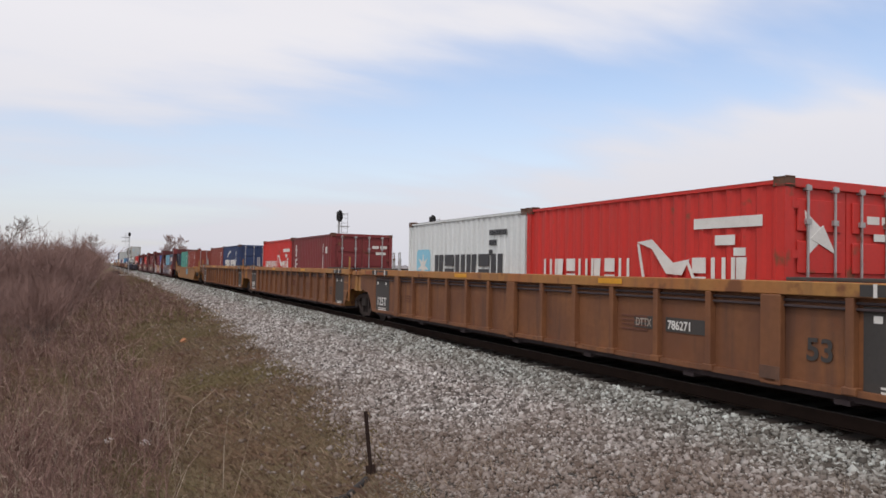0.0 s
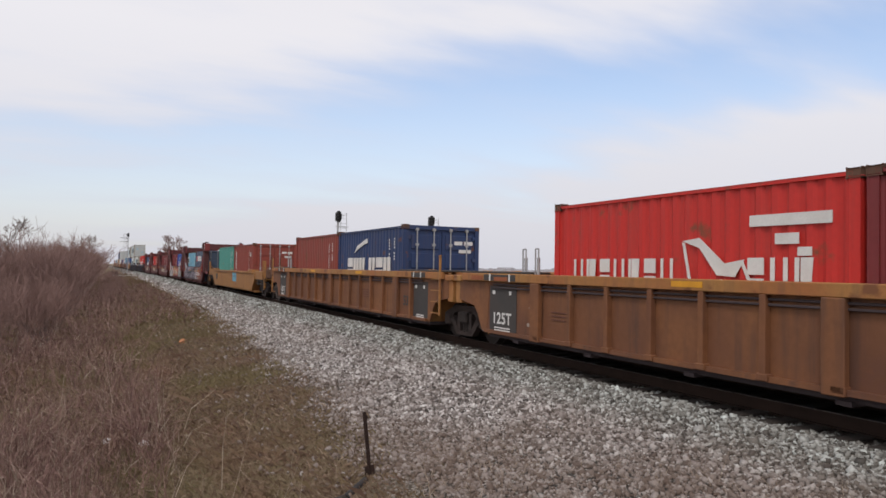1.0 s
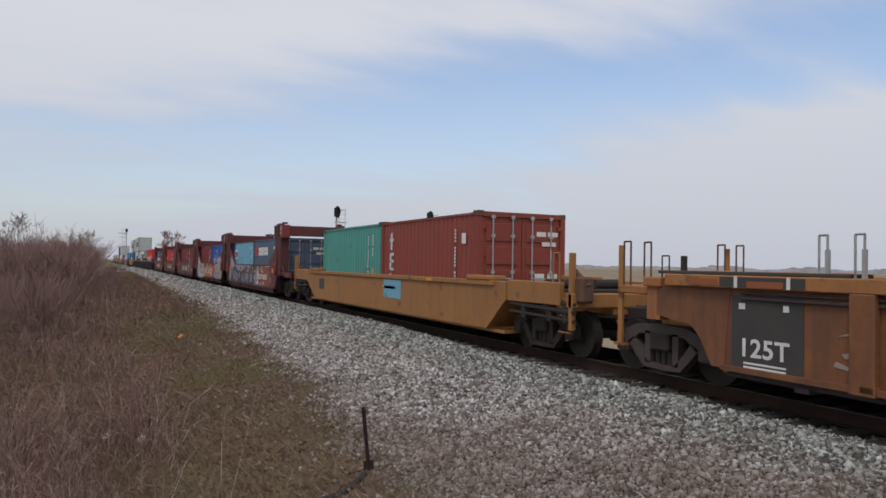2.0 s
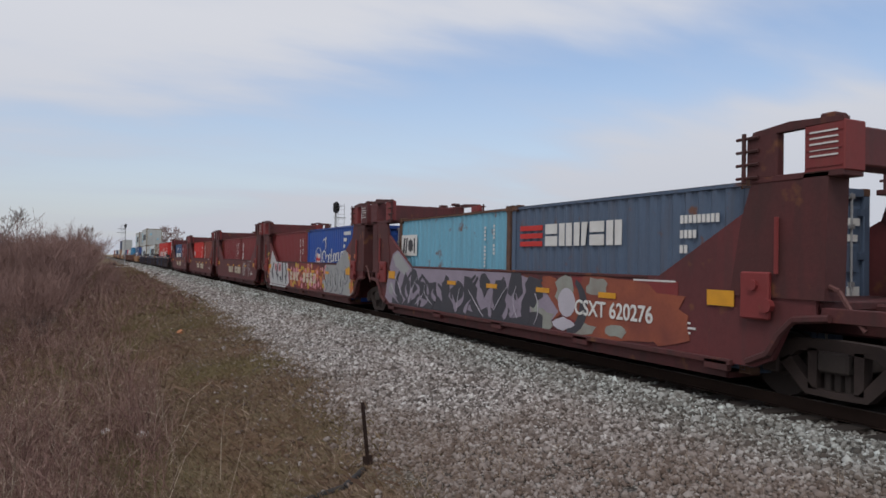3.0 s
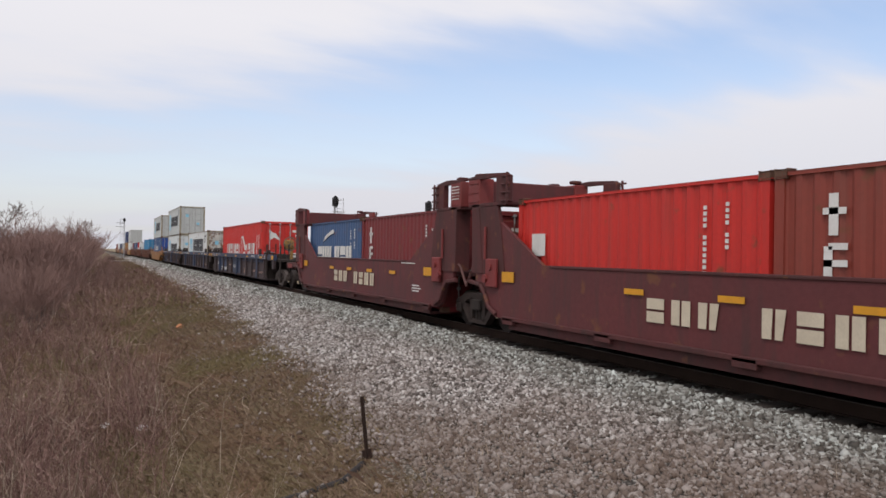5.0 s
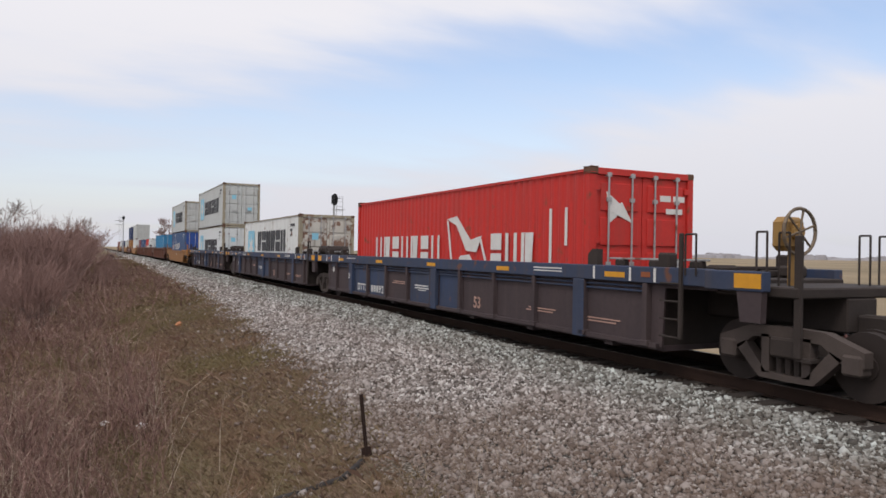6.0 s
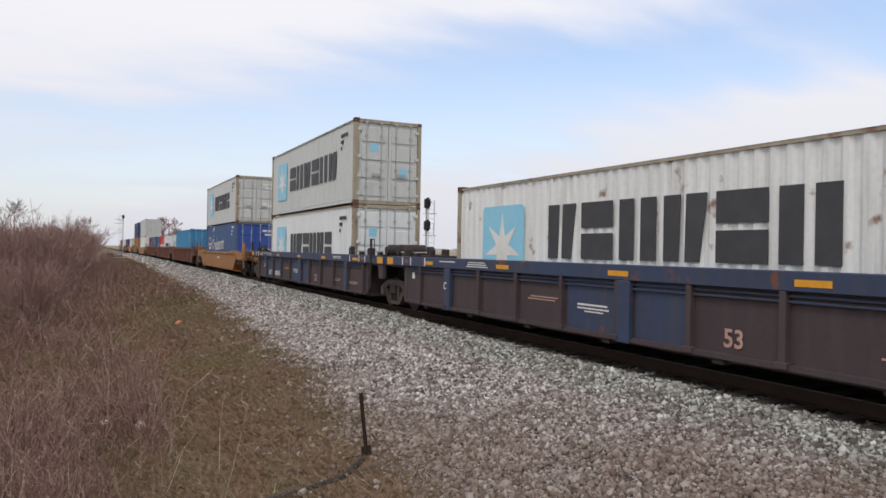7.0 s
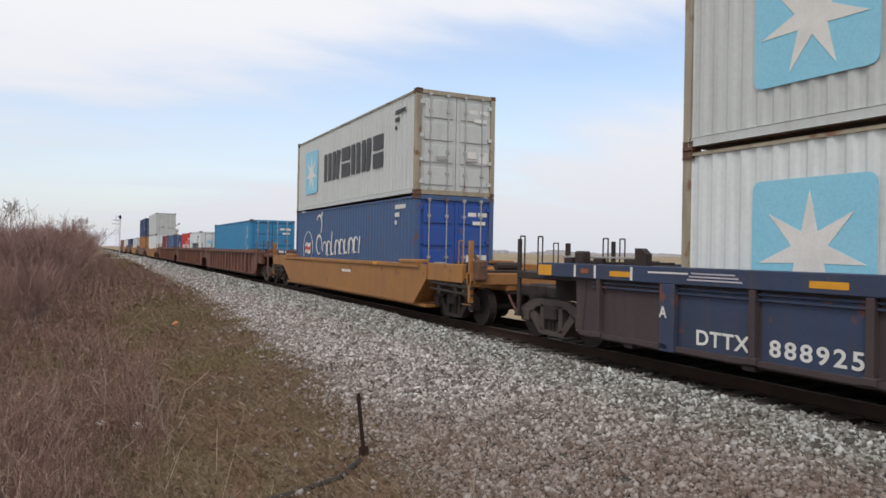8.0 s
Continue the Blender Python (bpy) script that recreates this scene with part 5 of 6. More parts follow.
def ochre_details(c, L, plate="125T", word=False, number=False):
    """Painted panels and stencils on the near side of an ochre unit."""
    x = -1.366
    for y0, y1 in ((1.5, 2.42), (16.84, 17.92)):
        plates(c, "data_panel", CHARCOAL, x, [rect(y0, y1, 0.36, 1.36)], "charcoal data panel")
        plates(c, "stencil_block", WHITE, x - 0.006, [rect(y0 + 0.24, y1 - 0.2, 0.42 + i * 0.05, 0.445 + i * 0.05) for i in range(2)] + [rect(y0 + 0.2, y0 + 0.28, 1.18, 1.26), rect(y1 - 0.22, y1 - 0.12, 1.18, 1.26)])
    lettering(plate, 0.24, WHITE, c, pose(x - 0.012, 17.80, 0.57), "white stencilled number", 1.08, 1.04)
    lettering("53", 0.27, CHARCOAL, c, pose(x - 0.008, 3.14, 0.69), "faded dark number", 1.0)
    plates(c, "reflector", YELLOW, -1.462, [rect(6.4, 7.0, 1.50, 1.585), rect(11.8, 12.4, 1.50, 1.585)], "orange reflector strip")
    for d0, d1 in ((16.75, 18.05), (1.5, 2.4)):
        plates(c, "dark_panel", CHARCOAL, -1.462, [rect(d0, d1, 1.47, 1.60)], "charcoal panel on the sill")
    plates(c, "orange_marking", shader("dull_orange", (0.32, 0.10, 0.04), 0.7), -1.468, [rect(17.05, 17.6, 1.47, 1.55), rect(18.1, 18.6, 1.48, 1.57)])
    plates(c, "tick_marking", WHITE, -1.470, [rect(16.95, 17.0, 1.46, 1.61), rect(17.75, 17.8, 1.46, 1.61), rect(1.75, 1.79, 1.46, 1.61), rect(2.2, 2.24, 1.46, 1.61)], "white lift marks")
    chalk = shader("chalk_scrawl", (0.36, 0.30, 0.25), 0.9)
    plates(c, "scrawl", chalk, x, [[(16.4, 0.95), (16.2, 1.02), (16.0, 0.98), (16.2, 0.98)], [(16.35, 0.75), (16.0, 0.86), (15.95, 0.82), (16.3, 0.70)], [(16.45, 0.6), (16.2, 0.56), (16.2, 0.60), (16.42, 0.66)]], "pale chalk scrawl")
    faded = shader("faded_mark", (0.15, 0.06, 0.04), 0.8)
    plates(c, "faded_stencil", faded, x, [rect(5.9, 6.5, 0.78 + k * 0.07, 0.805 + k * 0.07) for k in range(4)] + [rect(14.9, 15.6, 0.78 + k * 0.07, 0.80 + k * 0.07) for k in range(3)])
    if number:
        plates(c, "number_board", CHARCOAL, x, [rect(5.66, 6.2, 0.83, 1.02), rect(4.72, 5.50, 0.82, 1.03)], "dark patch behind a car number")
        lettering("DTTX", 0.12, chalk, c, pose(x - 0.008, 6.16, 0.865), "worn pale stencilled letters", 0.8)
        lettering("786271", 0.13, WHITE, c, pose(x - 0.008, 5.46, 0.86), "white stencilled number", 0.9)
        plates(c, "rust_patch", CASTING, -1.478, [rect(3.42, 3.72, 0.40, 0.56)], "rust-eaten foot of a post")
    if word:
        plates(c, "faded_stencil", faded, x, block_word(9.2, 0.85, 0.24, 0.95, 3, 0.2, 2))


def blue_details(c, L, mark=True, end="A", tip=0.2):
    x = -1.366
    part("sill_end", box(B(), -1.458, -1.30, tip, 0.56, 1.26, 1.52, 0.012), BLUECAR, c)
    part("sill_end", box(B(), -1.458, -1.30, L - 0.56, L - 0.3, 1.26, 1.52, 0.012), BLUECAR, c)
    part("valve_bracket", prism(B(), [(tip + 0.04, 0.86), (tip + 0.36, 0.86), (tip + 0.42, 1.26), (tip + 0.02, 1.26)], -1.44, -1.34), GRIMY, c)
    plates(c, "reflector", YELLOW, -1.462, [rect(tip + 0.02, tip + 0.44, 1.30, 1.49), rect(L - 0.78, L - 0.36, 1.30, 1.49)] + [rect(y, y + 0.49, 1.345, 1.43) for y in (2.2, 5.72, 9.19, 12.8, 16.4)], "yellow reflector strip")
    plates(c, "tick_marking", WHITE, -1.462, [rect(y, y + 0.045, 1.30, 1.51) for y in (1.5, 2.05, 2.95, L - 1.5, L - 2.05, L - 2.95)], "white lift marks")
    plates(c, "orange_marking", shader("dull_orange", (0.32, 0.10, 0.04), 0.7), -1.462, [rect(1.62, 1.82, 1.37, 1.45), rect(L - 1.85, L - 1.65, 1.37, 1.45)])
    plates(c, "stencil_block", WHITE, -1.462, [rect(3.9, 4.8, 1.43, 1.455), rect(3.9, 4.8, 1.38, 1.40), rect(15.2, 16.0, 1.43, 1.455)])
    plates(c, "blue_panel", BLUECAR, x, [rect(8.02, 9.1, 0.36, 1.26), rect(9.5, 10.9, 0.36, 1.26)], "cleaner blue panel")
    plates(c, "stencil_block", WHITE, x - 0.006, [rect(9.8, 10.6, 0.80, 0.83), rect(9.75, 10.6, 0.74, 0.765), rect(9.9, 10.4, 0.69, 0.71)])
    dim = shader("faded_white_marking", (0.48, 0.30, 0.24), 0.7, size=4)
    lettering("53", 0.25, dim, c, pose(x - 0.008, 7.36, 0.48), "faded white number", 1.0)
    plates(c, "faded_stencil", dim, x, [rect(y, y + 0.9, z, z + 0.022) for y, z in ((4.2, 0.65), (4.3, 0.60), (11.2, 0.85), (11.3, 0.80), (2.4, 0.62), (2.5, 0.57))])
    plates(c, "data_panel", WHITE, x, [rect(1.72, 1.86, 0.95, 1.1), rect(L - 2.1, L - 1.95, 0.95, 1.12)])
    if mark:
        plates(c, "blue_panel", BLUECAR, x, [rect(12.66, 14.02, 0.36, 1.24)], "cleaner blue panel")
        plates(c, "blue_panel", BLUECAR, x, [rect(14.2, 15.56, 0.36, 1.24)], "cleaner blue panel")
        lettering("DTTX", 0.21, WHITE, c, pose(x - 0.012, 15.12, 0.46), "white stencilled letters", 1.12, 1.1)
        lettering("888925", 0.21, WHITE, c, pose(x - 0.012, 13.90, 0.46), "white stencilled number", 1.2, 1.24)
    lettering(end, 0.17, WHITE, c, pose(-1.49, 15.72, 0.79), "white letter", 0.9)


def hand_brake(c):
    """A spoked hand-brake wheel on its housing."""
    tan = shader("tan_enamel", (0.36, 0.21, 0.06), 0.6, 0, (0.24, 0.13, 0.05), 0.5, 4)
    y, x, z, r = -0.30, -0.65, 2.05, 0.31
    bm = B()
    n = 20
    for k in range(n):
        a, b = 2 * math.pi * k / n, 2 * math.pi * (k + 1) / n
        rod(bm, (x + r * math.cos(a), y, z + r * math.sin(a)), (x + r * math.cos(b), y, z + r * math.sin(b)), 0.024, 6)
    for k in range(6):
        a = 2 * math.pi * k / 6 + 0.3
        rod(bm, (x, y, z), (x + r * math.cos(a), y, z + r * math.sin(a)), 0.016, 5)
    part("brake_wheel", bm, shader("dull_bronze", (0.20, 0.155, 0.11), 0.6, 0.4, (0.12, 0.09, 0.07), 0.5, 6), c, "spoked metal brake wheel")
    bm = B()
    box(bm, x - 0.22, x + 0.22, y + 0.06, y + 0.30, z - 0.26, z + 0.2, 0.07)
    rod(bm, (x, y, z), (x, y + 0.1, z), 0.11, 14)
    box(bm, x + 0.05, x + 0.17, y + 0.1, y + 0.22, 1.3, z - 0.2)
    part("brake_housing", bm, tan, c, "tan enamelled brake housing")


def smooth_well(u, L, label, colour, name="well_car", top=1.36, low=0.34, patch=None):
    """A single 48-foot well car with smooth sides that taper up to the ends."""
    c = empty(name, pose(TRACK_X, u, 0), label, "rail car", "cars of the train")
    MOVERS.append((c, u, 0))
    a, b = 3.0, L - 3.0
    for s in (-1, 1):
        x0, x1 = sorted((s * 1.43, s * 1.33))
        bm = B()
        prism(bm, [(a + 0.55, low), (b - 0.95, low), (b + 0.25, 1.0), (b + 0.25, top), (a - 0.25, top), (a - 0.25, 1.0)], x0, x1)
        part("side_panel", bm, colour, c)
        bm = B()
        x0, x1 = sorted((s * 1.48, s * 1.30))
        box(bm, x0, x1, a + 0.2, b - 0.2, top - 0.09, top + 0.02, 0.012)
        part("top_sill", bm, colour, c)
        for y0, y1 in ((0.9, a - 0.25), (b + 0.25, L - 0.9)):
            bm = B()
            x0, x1 = sorted((s * 1.40, s * 1.28))
            box(bm, x0, x1, y0, y1, 0.98, top + 0.05, 0.015)
            part("end_sheet", bm, colour, c)
        for y in (a + 0.3, b - 1.5):
            bm = B()
            x0, x1 = sorted((s * 1.5, s * 1.1))
            box(bm, x0, x1, y, y + 1.1, top + 0.02, top + 0.12, 0.02)
            part("corner_guide", bm, colour, c)
    bm = B()
    box(bm, -1.3, 1.3, a, b, 0.27, 0.34)
    part("well_floor", bm, colour, c)
    for e, d in ((a, -1), (b, 1)):
        k = 0.55 if d < 0 else 0.95
        part("well_end", prism(B(), [(e - d * k, low + 0.02), (e + d * 0.23, 1.0), (e + d * 0.23, top - 0.02), (e, top - 0.02), (e - d * 0.02, 1.0), (e - d * k, low + 0.10)], -1.33, 1.33), colour, c)
    for y0, d in ((0, 1), (L, -1)):
        truck(c, y0 + d * 1.9, cast=SHADED_CAST)
        bm = B()
        y1, y2 = sorted((y0 + d * 0.55, y0 + d * 3.0))
        box(bm, -0.42, 0.42, y1, y2, 0.80, 1.22, 0.03)
        box(bm, -1.38, 1.38, y0 + d * 0.62 - 0.1, y0 + d * 0.62 + 0.1, 0.95, 1.22, 0.02)
        box(bm, -1.38, 1.38, y0 + d * 2.5 - 0.2, y0 + d * 2.5 + 0.2, 0.98, 1.30, 0.02)
        part("end_platform", bm, colour, c)
        bm = B()
        for k in range(5):
            box(bm, -1.3, 1.3, y0 + d * (0.75 + k * 0.14) - 0.05, y0 + d * (0.75 + k * 0.14) + 0.05, 1.23, 1.27)
        part("walkway", bm, IRON, c)
        for x, w in ((-1.33, 0.05), (1.33, 0.05)):
            bm = B()
            box(bm, x - 0.05, x + 0.05, y0 + d * 0.6 - 0.05, y0 + d * 0.6 + 0.05, 0.55, 1.95, 0.01)
            part("corner_post", bm, colour if x < 0 else IRON, c)
            bm = B()
            grab(bm, x, y0 + d * 1.0, 1.2, 1.95, 0.2)
            for k in range(3):
                rod(bm, (x, y0 + d * 0.6, 0.5 + k * 0.3), (x, y0 + d * 1.0, 0.5 + k * 0.3), 0.014, 5)
            part("grab_iron", bm, colour if x < 0 else IRON, c)
        coupler(c, y0 + d * 0.55, -d)
        bm = B()
        ya, yb = sorted((y0 + d * 0.35, y0 + d * 0.62))
        box(bm, -1.30, -1.02, ya, yb, 1.05, 1.52, 0.04)
        rod(bm, (-1.16, ya, 1.35), (-1.16, yb + 0.12, 1.62), 0.05, 8)
        part("valve_box", bm, CASTING, c, "rusty brake valve box")
        bm = B()
        for z, r in ((1.02, 0.03), (0.88, 0.045), (0.72, 0.03)):
            rod(bm, (-1.34, y0 + d * 0.5, z), (-1.34, y0 + d * 2.7, z + 0.06), r, 6)
        for k in (0.8, 1.3, 2.2):
            box(bm, -1.36, -1.22, y0 + d * k - 0.08, y0 + d * k + 0.08, 0.66, 1.04, 0.02)
        part("brake_rigging", bm, IRON, c, "dark brake pipes and brackets")
        bm = B()
        for x in (-0.9, 0.2):
            rod(bm, (x - 0.35, y0 + d * 1.5, 1.36), (x + 0.35, y0 + d * 1.5, 1.36), 0.10, 10)
            part("air_tank", bm, IRON, c)
            bm = B()
        bm.free()
    plates(c, "stencil_block", WHITE, -1.436, [rect(L * 0.42, L * 0.42 + 0.9, 0.98, 1.06, 0.06)])
    plates(c, "reflector", YELLOW, -1.486, [rect(L * 0.3, L * 0.3 + 0.3, top - 0.07, top)])
    if patch:
        plates(c, "blue_patch", patch, -1.436, [rect(L * 0.40, L * 0.40 + 1.3, 0.72, 1.24)], "washed-out blue patch")
        plates(c, "black_sign", BLACK, -1.436, [rect(L * 0.84 - 1.8, L * 0.84 - 1.2, 0.72, 1.1)])
    return c


def bulkhead_unit(u, L, label, first=False, last=False, seed=1, graffiti=None, word=True, number=False):
    """One unit of a five-unit well car with tall end bulkheads; y runs from joint to joint."""
    c = empty("bulkhead_well_car", pose(TRACK_X, u, 0), label, "rail car", "cars of the train")
    MOVERS.append((c, u, 0))
    top, low = 1.52, 0.40
    for s in (-1, 1):
        x0, x1 = sorted((s * 1.44, s * 1.36))
        bm = B()
        prism(bm, [(1.15, low + 0.12), (1.42, low), (L - 1.42, low), (L - 1.15, low + 0.12), (L - 0.92, 0.98), (L - 0.55, 1.08), (L - 0.55, 1.52), (L - 1.6, 2.38), (L - 3.15, top), (3.15, top), (1.6, 2.38), (0.55, 1.52), (0.55, 1.08), (0.92, 0.98)], x0, x1)
        part("side_panel", bm, MAROON, c)
        bm = B()
        x0, x1 = sorted((s * 1.50, s * 1.40))
        box(bm, x0, x1, 1.75, L - 1.75, low - 0.03, low + 0.05, 0.01)
        box(bm, x0 if s > 0 else x1 - 0.06, x0 + 0.06 if s > 0 else x1, 3.4, L - 3.4, top - 0.05, top, 0.01)
        for y in (2.0, 5.0, L / 2, L - 5.0, L - 2.0):
            box(bm, x0, x1, y - 0.2, y + 0.2, low - 0.11, low + 0.03, 0.01)
        xa, xb = sorted((s * 1.345, s * 1.40))
        box(bm, xa, xb, 1.9, L - 1.9, 0.19, low, 0.01)
        part("bottom_sill", bm, MAROON_DARK, c)
        for y0, d in ((0, 1), (L, -1)):
            bm = B()
            pts = [(y0 + d * 0.35, 1.10), (y0 + d * 0.82, 1.05), (y0 + d * 1.02, 0.86), (y0 + d * 1.18, 0.60), (y0 + d * 1.5, 0.46)]
            for p, q in zip(pts, pts[1:]):
                rod(bm, (s * 1.47, *p), (s * 1.47, *q), 0.05, 6)
            part("edge_pipe", bm, MAROON_DARK, c)
        for y0, d in ((0, 1), (L, -1)):
            bm = B()
            xo, xi = s * 1.47, s * 1.10
            x0, x1 = sorted((xo, xi))
            prism(bm, [(y0 + d * 0.42, 1.30), (y0 + d * 1.8, 1.30), (y0 + d * 1.62, 2.3), (y0 + d * 1.45, 2.80), (y0 + d * 0.38, 2.80), (y0 + d * 0.5, 2.2)], s * 1.46 if s < 0 else s * 1.38, s * 1.38 if s < 0 else s * 1.46)
            prism(bm, [(y0 + d * 0.42, 1.30), (y0 + d * 0.9, 1.30), (y0 + d * 0.7, 2.80), (y0 + d * 0.38, 2.80)], x0, x1)
            tower = part("bulkhead_post", bm, MAROON_DARK, c)
            e = 0.28 if d < 0 else -0.06
            bm = B()
            y1, y2 = sorted((y0 + d * 0.18, y0 + d * 0.70))
            box(bm, x0, x1, y1, y2, 2.80, 3.38, 0.015)
            for k in range(3):
                box(bm, min(s * 1.47, s * 1.482), max(s * 1.47, s * 1.482), y1 + 0.03, y2 - 0.03, 2.86 + k * 0.2, 2.875 + k * 0.2)
            part("post_box", bm, PATCH if (seed + (d > 0)) % 2 else MAROON, tower)
            bm = B()
            y1, y2 = sorted((y0 + d * (1.14 + e), y0 + d * (1.60 + e)))
            xa, xb = sorted((s * 1.47, s * 1.33))
            box(bm, xa, xb, y1, y2, 2.80, 3.36, 0.015)
            part("post_box", bm, MAROON_DARK if (seed + (d > 0)) % 2 else PATCH, tower)
            bm = B()
            y1, y2 = sorted((y0 + d * 0.2, y0 + d * (1.55 + e)))
            box(bm, x0, x1, y1, y2, 2.74, 2.82, 0.01)
            xa, xb = sorted((s * 1.47, s * 1.36))
            prism(bm, [(y0 + d * 0.2, 3.36), (y0 + d * (1.52 + e), 3.34), (y0 + d * (1.5 + e), 3.40), (y0 + d * 0.9, 3.46), (y0 + d * 0.2, 3.42)], xa, xb)
            box(bm, (x0 + x1) / 2 - 0.12, (x0 + x1) / 2 + 0.12, y0 + d * 0.45 - 0.1, y0 + d * 0.45 + 0.1, 3.42, 3.50, 0.02)
            part("post_cap", bm, MAROON_DARK, tower)
            bm = B()
            for k in range(4):
                z = 2.82 + k * 0.17
                rod(bm, (s * 1.49, y0 + d * (1.4 + e), z), (s * 1.49, y0 + d * (1.74 + e), z), 0.022, 5)
            rod(bm, (s * 1.49, y0 + d * (1.62 + e), 2.76), (s * 1.49, y0 + d * (1.62 + e), 3.40), 0.03, 5)
            part("ladder", bm, MAROON_DARK, tower)
            bm = B()
            box(bm, min(s * 1.465, s * 1.54), max(s * 1.465, s * 1.54), y0 + d * 1.35 - 0.22, y0 + d * 1.35 + 0.22, 1.02, 1.62, 0.02)
            rod(bm, (s * 1.5, y0 + d * 1.35, 1.45), (s * 1.58, y0 + d * 1.35, 1.45), 0.07, 8)
            rod(bm, (s * 1.5, y0 + d * 1.15, 1.2), (s * 1.58, y0 + d * 1.15, 1.2), 0.09, 8)
            rod(bm, (s * 1.50, y0 + d * 1.05, 1.6), (s * 1.50, y0 + d * 1.05, 2.3), 0.03, 6)
            part("lock_housing", bm, PATCH, c, "fresh red lock housing")
    bm = B()
    box(bm, -1.34, 1.34, 1.9, L - 1.9, 0.18, 0.26)
    part("well_floor", bm, MAROON_DARK, c)
    for y0, d in ((0, 1), (L, -1)):
        bm = B()
        box(bm, -1.3, 1.3, y0 + d * 0.44 - 0.2, y0 + d * 0.44 + 0.2, 2.88, 3.34, 0.02)
        part("bulkhead_beam", bm, MAROON, c)
        bm = B()
        box(bm, -1.36, 1.36, y0 + d * 1.8 - 0.06, y0 + d * 1.8 + 0.06, 0.4, 1.5)
        part("well_end", bm, MAROON, c)
        bm = B()
        y1, y2 = sorted((y0, y0 + d * 1.8))
        box(bm, -0.4, 0.4, y1, y2, 0.82, 1.25, 0.03)
        box(bm, -1.36, 1.36, min(y0 + d * 0.5, y0 + d * 1.8), max(y0 + d * 0.5, y0 + d * 1.8), 1.18, 1.28, 0.01)
        part("end_platform", bm, MAROON_DARK, c)
        bm = B()
        pts = [(y0 + d * 0.65, 1.55), (y0 + d * 0.3, 1.42), (y0 + d * 0.12, 1.15), (y0 + d * -0.02, 0.98)]
        for p, q in zip(pts, pts[1:]):
            rod(bm, (-1.38, *p), (-1.38, *q), 0.03, 6)
        part("air_hose", bm, HOSE, c, "dusty red air hose")
        end = (first and d > 0) or (last and d < 0)
        if end:
            truck(c, y0 + d * 0.55, cast=SHADED_CAST)
            bm = B()
            y1, y2 = sorted((y0 - d * 1.35, y0 + d * 0.5))
            box(bm, -0.35, 0.35, y1, y2, 0.80, 1.2, 0.03)
            box(bm, -1.4, 1.4, min(y1, y2) if d > 0 else max(y1, y2) - 0.25, min(y1, y2) + 0.25 if d > 0 else max(y1, y2), 0.98, 1.22, 0.02)
            box(bm, -1.42, -1.3, y1, y2, 1.05, 1.22, 0.01)
            box(bm, 1.3, 1.42, y1, y2, 1.05, 1.22, 0.01)
            part("end_sill", bm, MAROON_DARK, c)
            bm = B()
            for x in (-1.35, 1.35, 0.6):
                grab(bm, x, y0 - d * 1.2, 0.6 if abs(x) > 1 else 1.2, 1.98, 0.18)
            part("grab_iron", bm, IRON, c)
            plates(c, "red_panel", PATCH, -1.425, [rect(min(y0 - d * 0.4, y0 - d * 1.1), max(y0 - d * 0.4, y0 - d * 1.1), 1.0, 1.17)])
            coupler(c, y0 - d * 1.35, -d)
        elif d > 0:
            truck(c, y0, cast=SHADED_CAST)
    x = -1.446
    plates(c, "reflector", YELLOW, x - 0.02, [rect(1.72, 2.18, 1.15, 1.36), rect(L - 2.18, L - 1.72, 1.15, 1.36)] + [rect(y, y + 0.44, 1.12, 1.21) for y in (4.1, 5.98, 7.9, 9.8)], "yellow reflector strip")
    plates(c, "stencil_block", WHITE, x, [rect(2.5, 2.95, 0.85, 0.88), rect(2.4, 2.95, 0.78, 0.81), rect(2.5, 2.95, 0.71, 0.74), rect(2.8, 3.7, 1.43, 1.455)])
    plates(c, "stencil_block", WHITE, -1.476, [rect(0.26, 0.62, 2.98 + k * 0.07, 3.0 + k * 0.07) for k in range(5)])
    if word:
        cream = shader("cream_marking", (0.62, 0.55, 0.42), 0.7, other=(0.4, 0.33, 0.25), size=3)
        plates(c, "word_marking", cream, x - 0.016, block_word(9.72, 0.73, 0.36, 1.55, 3, 0.26, 1, 0.3) + block_word(7.63, 0.71, 0.38, 2.0, 4, 0.26, 2, 0.3), "cream block marking")
    if seed == 2:
        rnd = random.Random(8)
        tag = shader("pale_tag_paint", (0.40, 0.36, 0.35), 0.7, 0, (0.24, 0.18, 0.17), 0.6, 4)
        strokes = [arc(5.0 - k * 0.16, 1.0 + 0.1 * (k % 2), 0.20, 0.24, rnd.uniform(-160, -40), rnd.uniform(40, 200)) for k in range(5)]
        strokes += [sweep(5.1 - k * 0.15, 0.62, rnd.uniform(-0.05, 0.15), 0.75, 0.05, 0.018, 0.012) for k in range(5)]
        strokes += [arc(3.55, 1.12, 0.17, 0.21, -120, 150), sweep(3.45, 0.62, -0.12, 0.6, 0.06, 0.03, 0.02), arc(3.15, 0.9, 0.13, 0.16, -60, 200)]
        strokes += [sweep(2.75 - k * 0.15, 1.40 + k * 0.06, 0.03, 0.2, 0.03, 0.012, 0.010) for k in range(6)]
        sprayed(c, "sprayed_tag", tag, x - 0.004, [[(p, min(1.95, q)) for p, q in l] for l in strokes], "thin pale sprayed tags")
    if number:
        plates(c, "red_panel", PATCH, x + 0.002, [rect(2.75, 5.5, 0.56, 1.44)], "brighter red repainted panel")
        lettering("CSXT 620276", 0.26, WHITE, c, pose(x - 0.020, 5.2, 0.80), "white stencilled car number", 0.95)
    if graffiti:
        graffiti(c, x - 0.003, L)
    return c


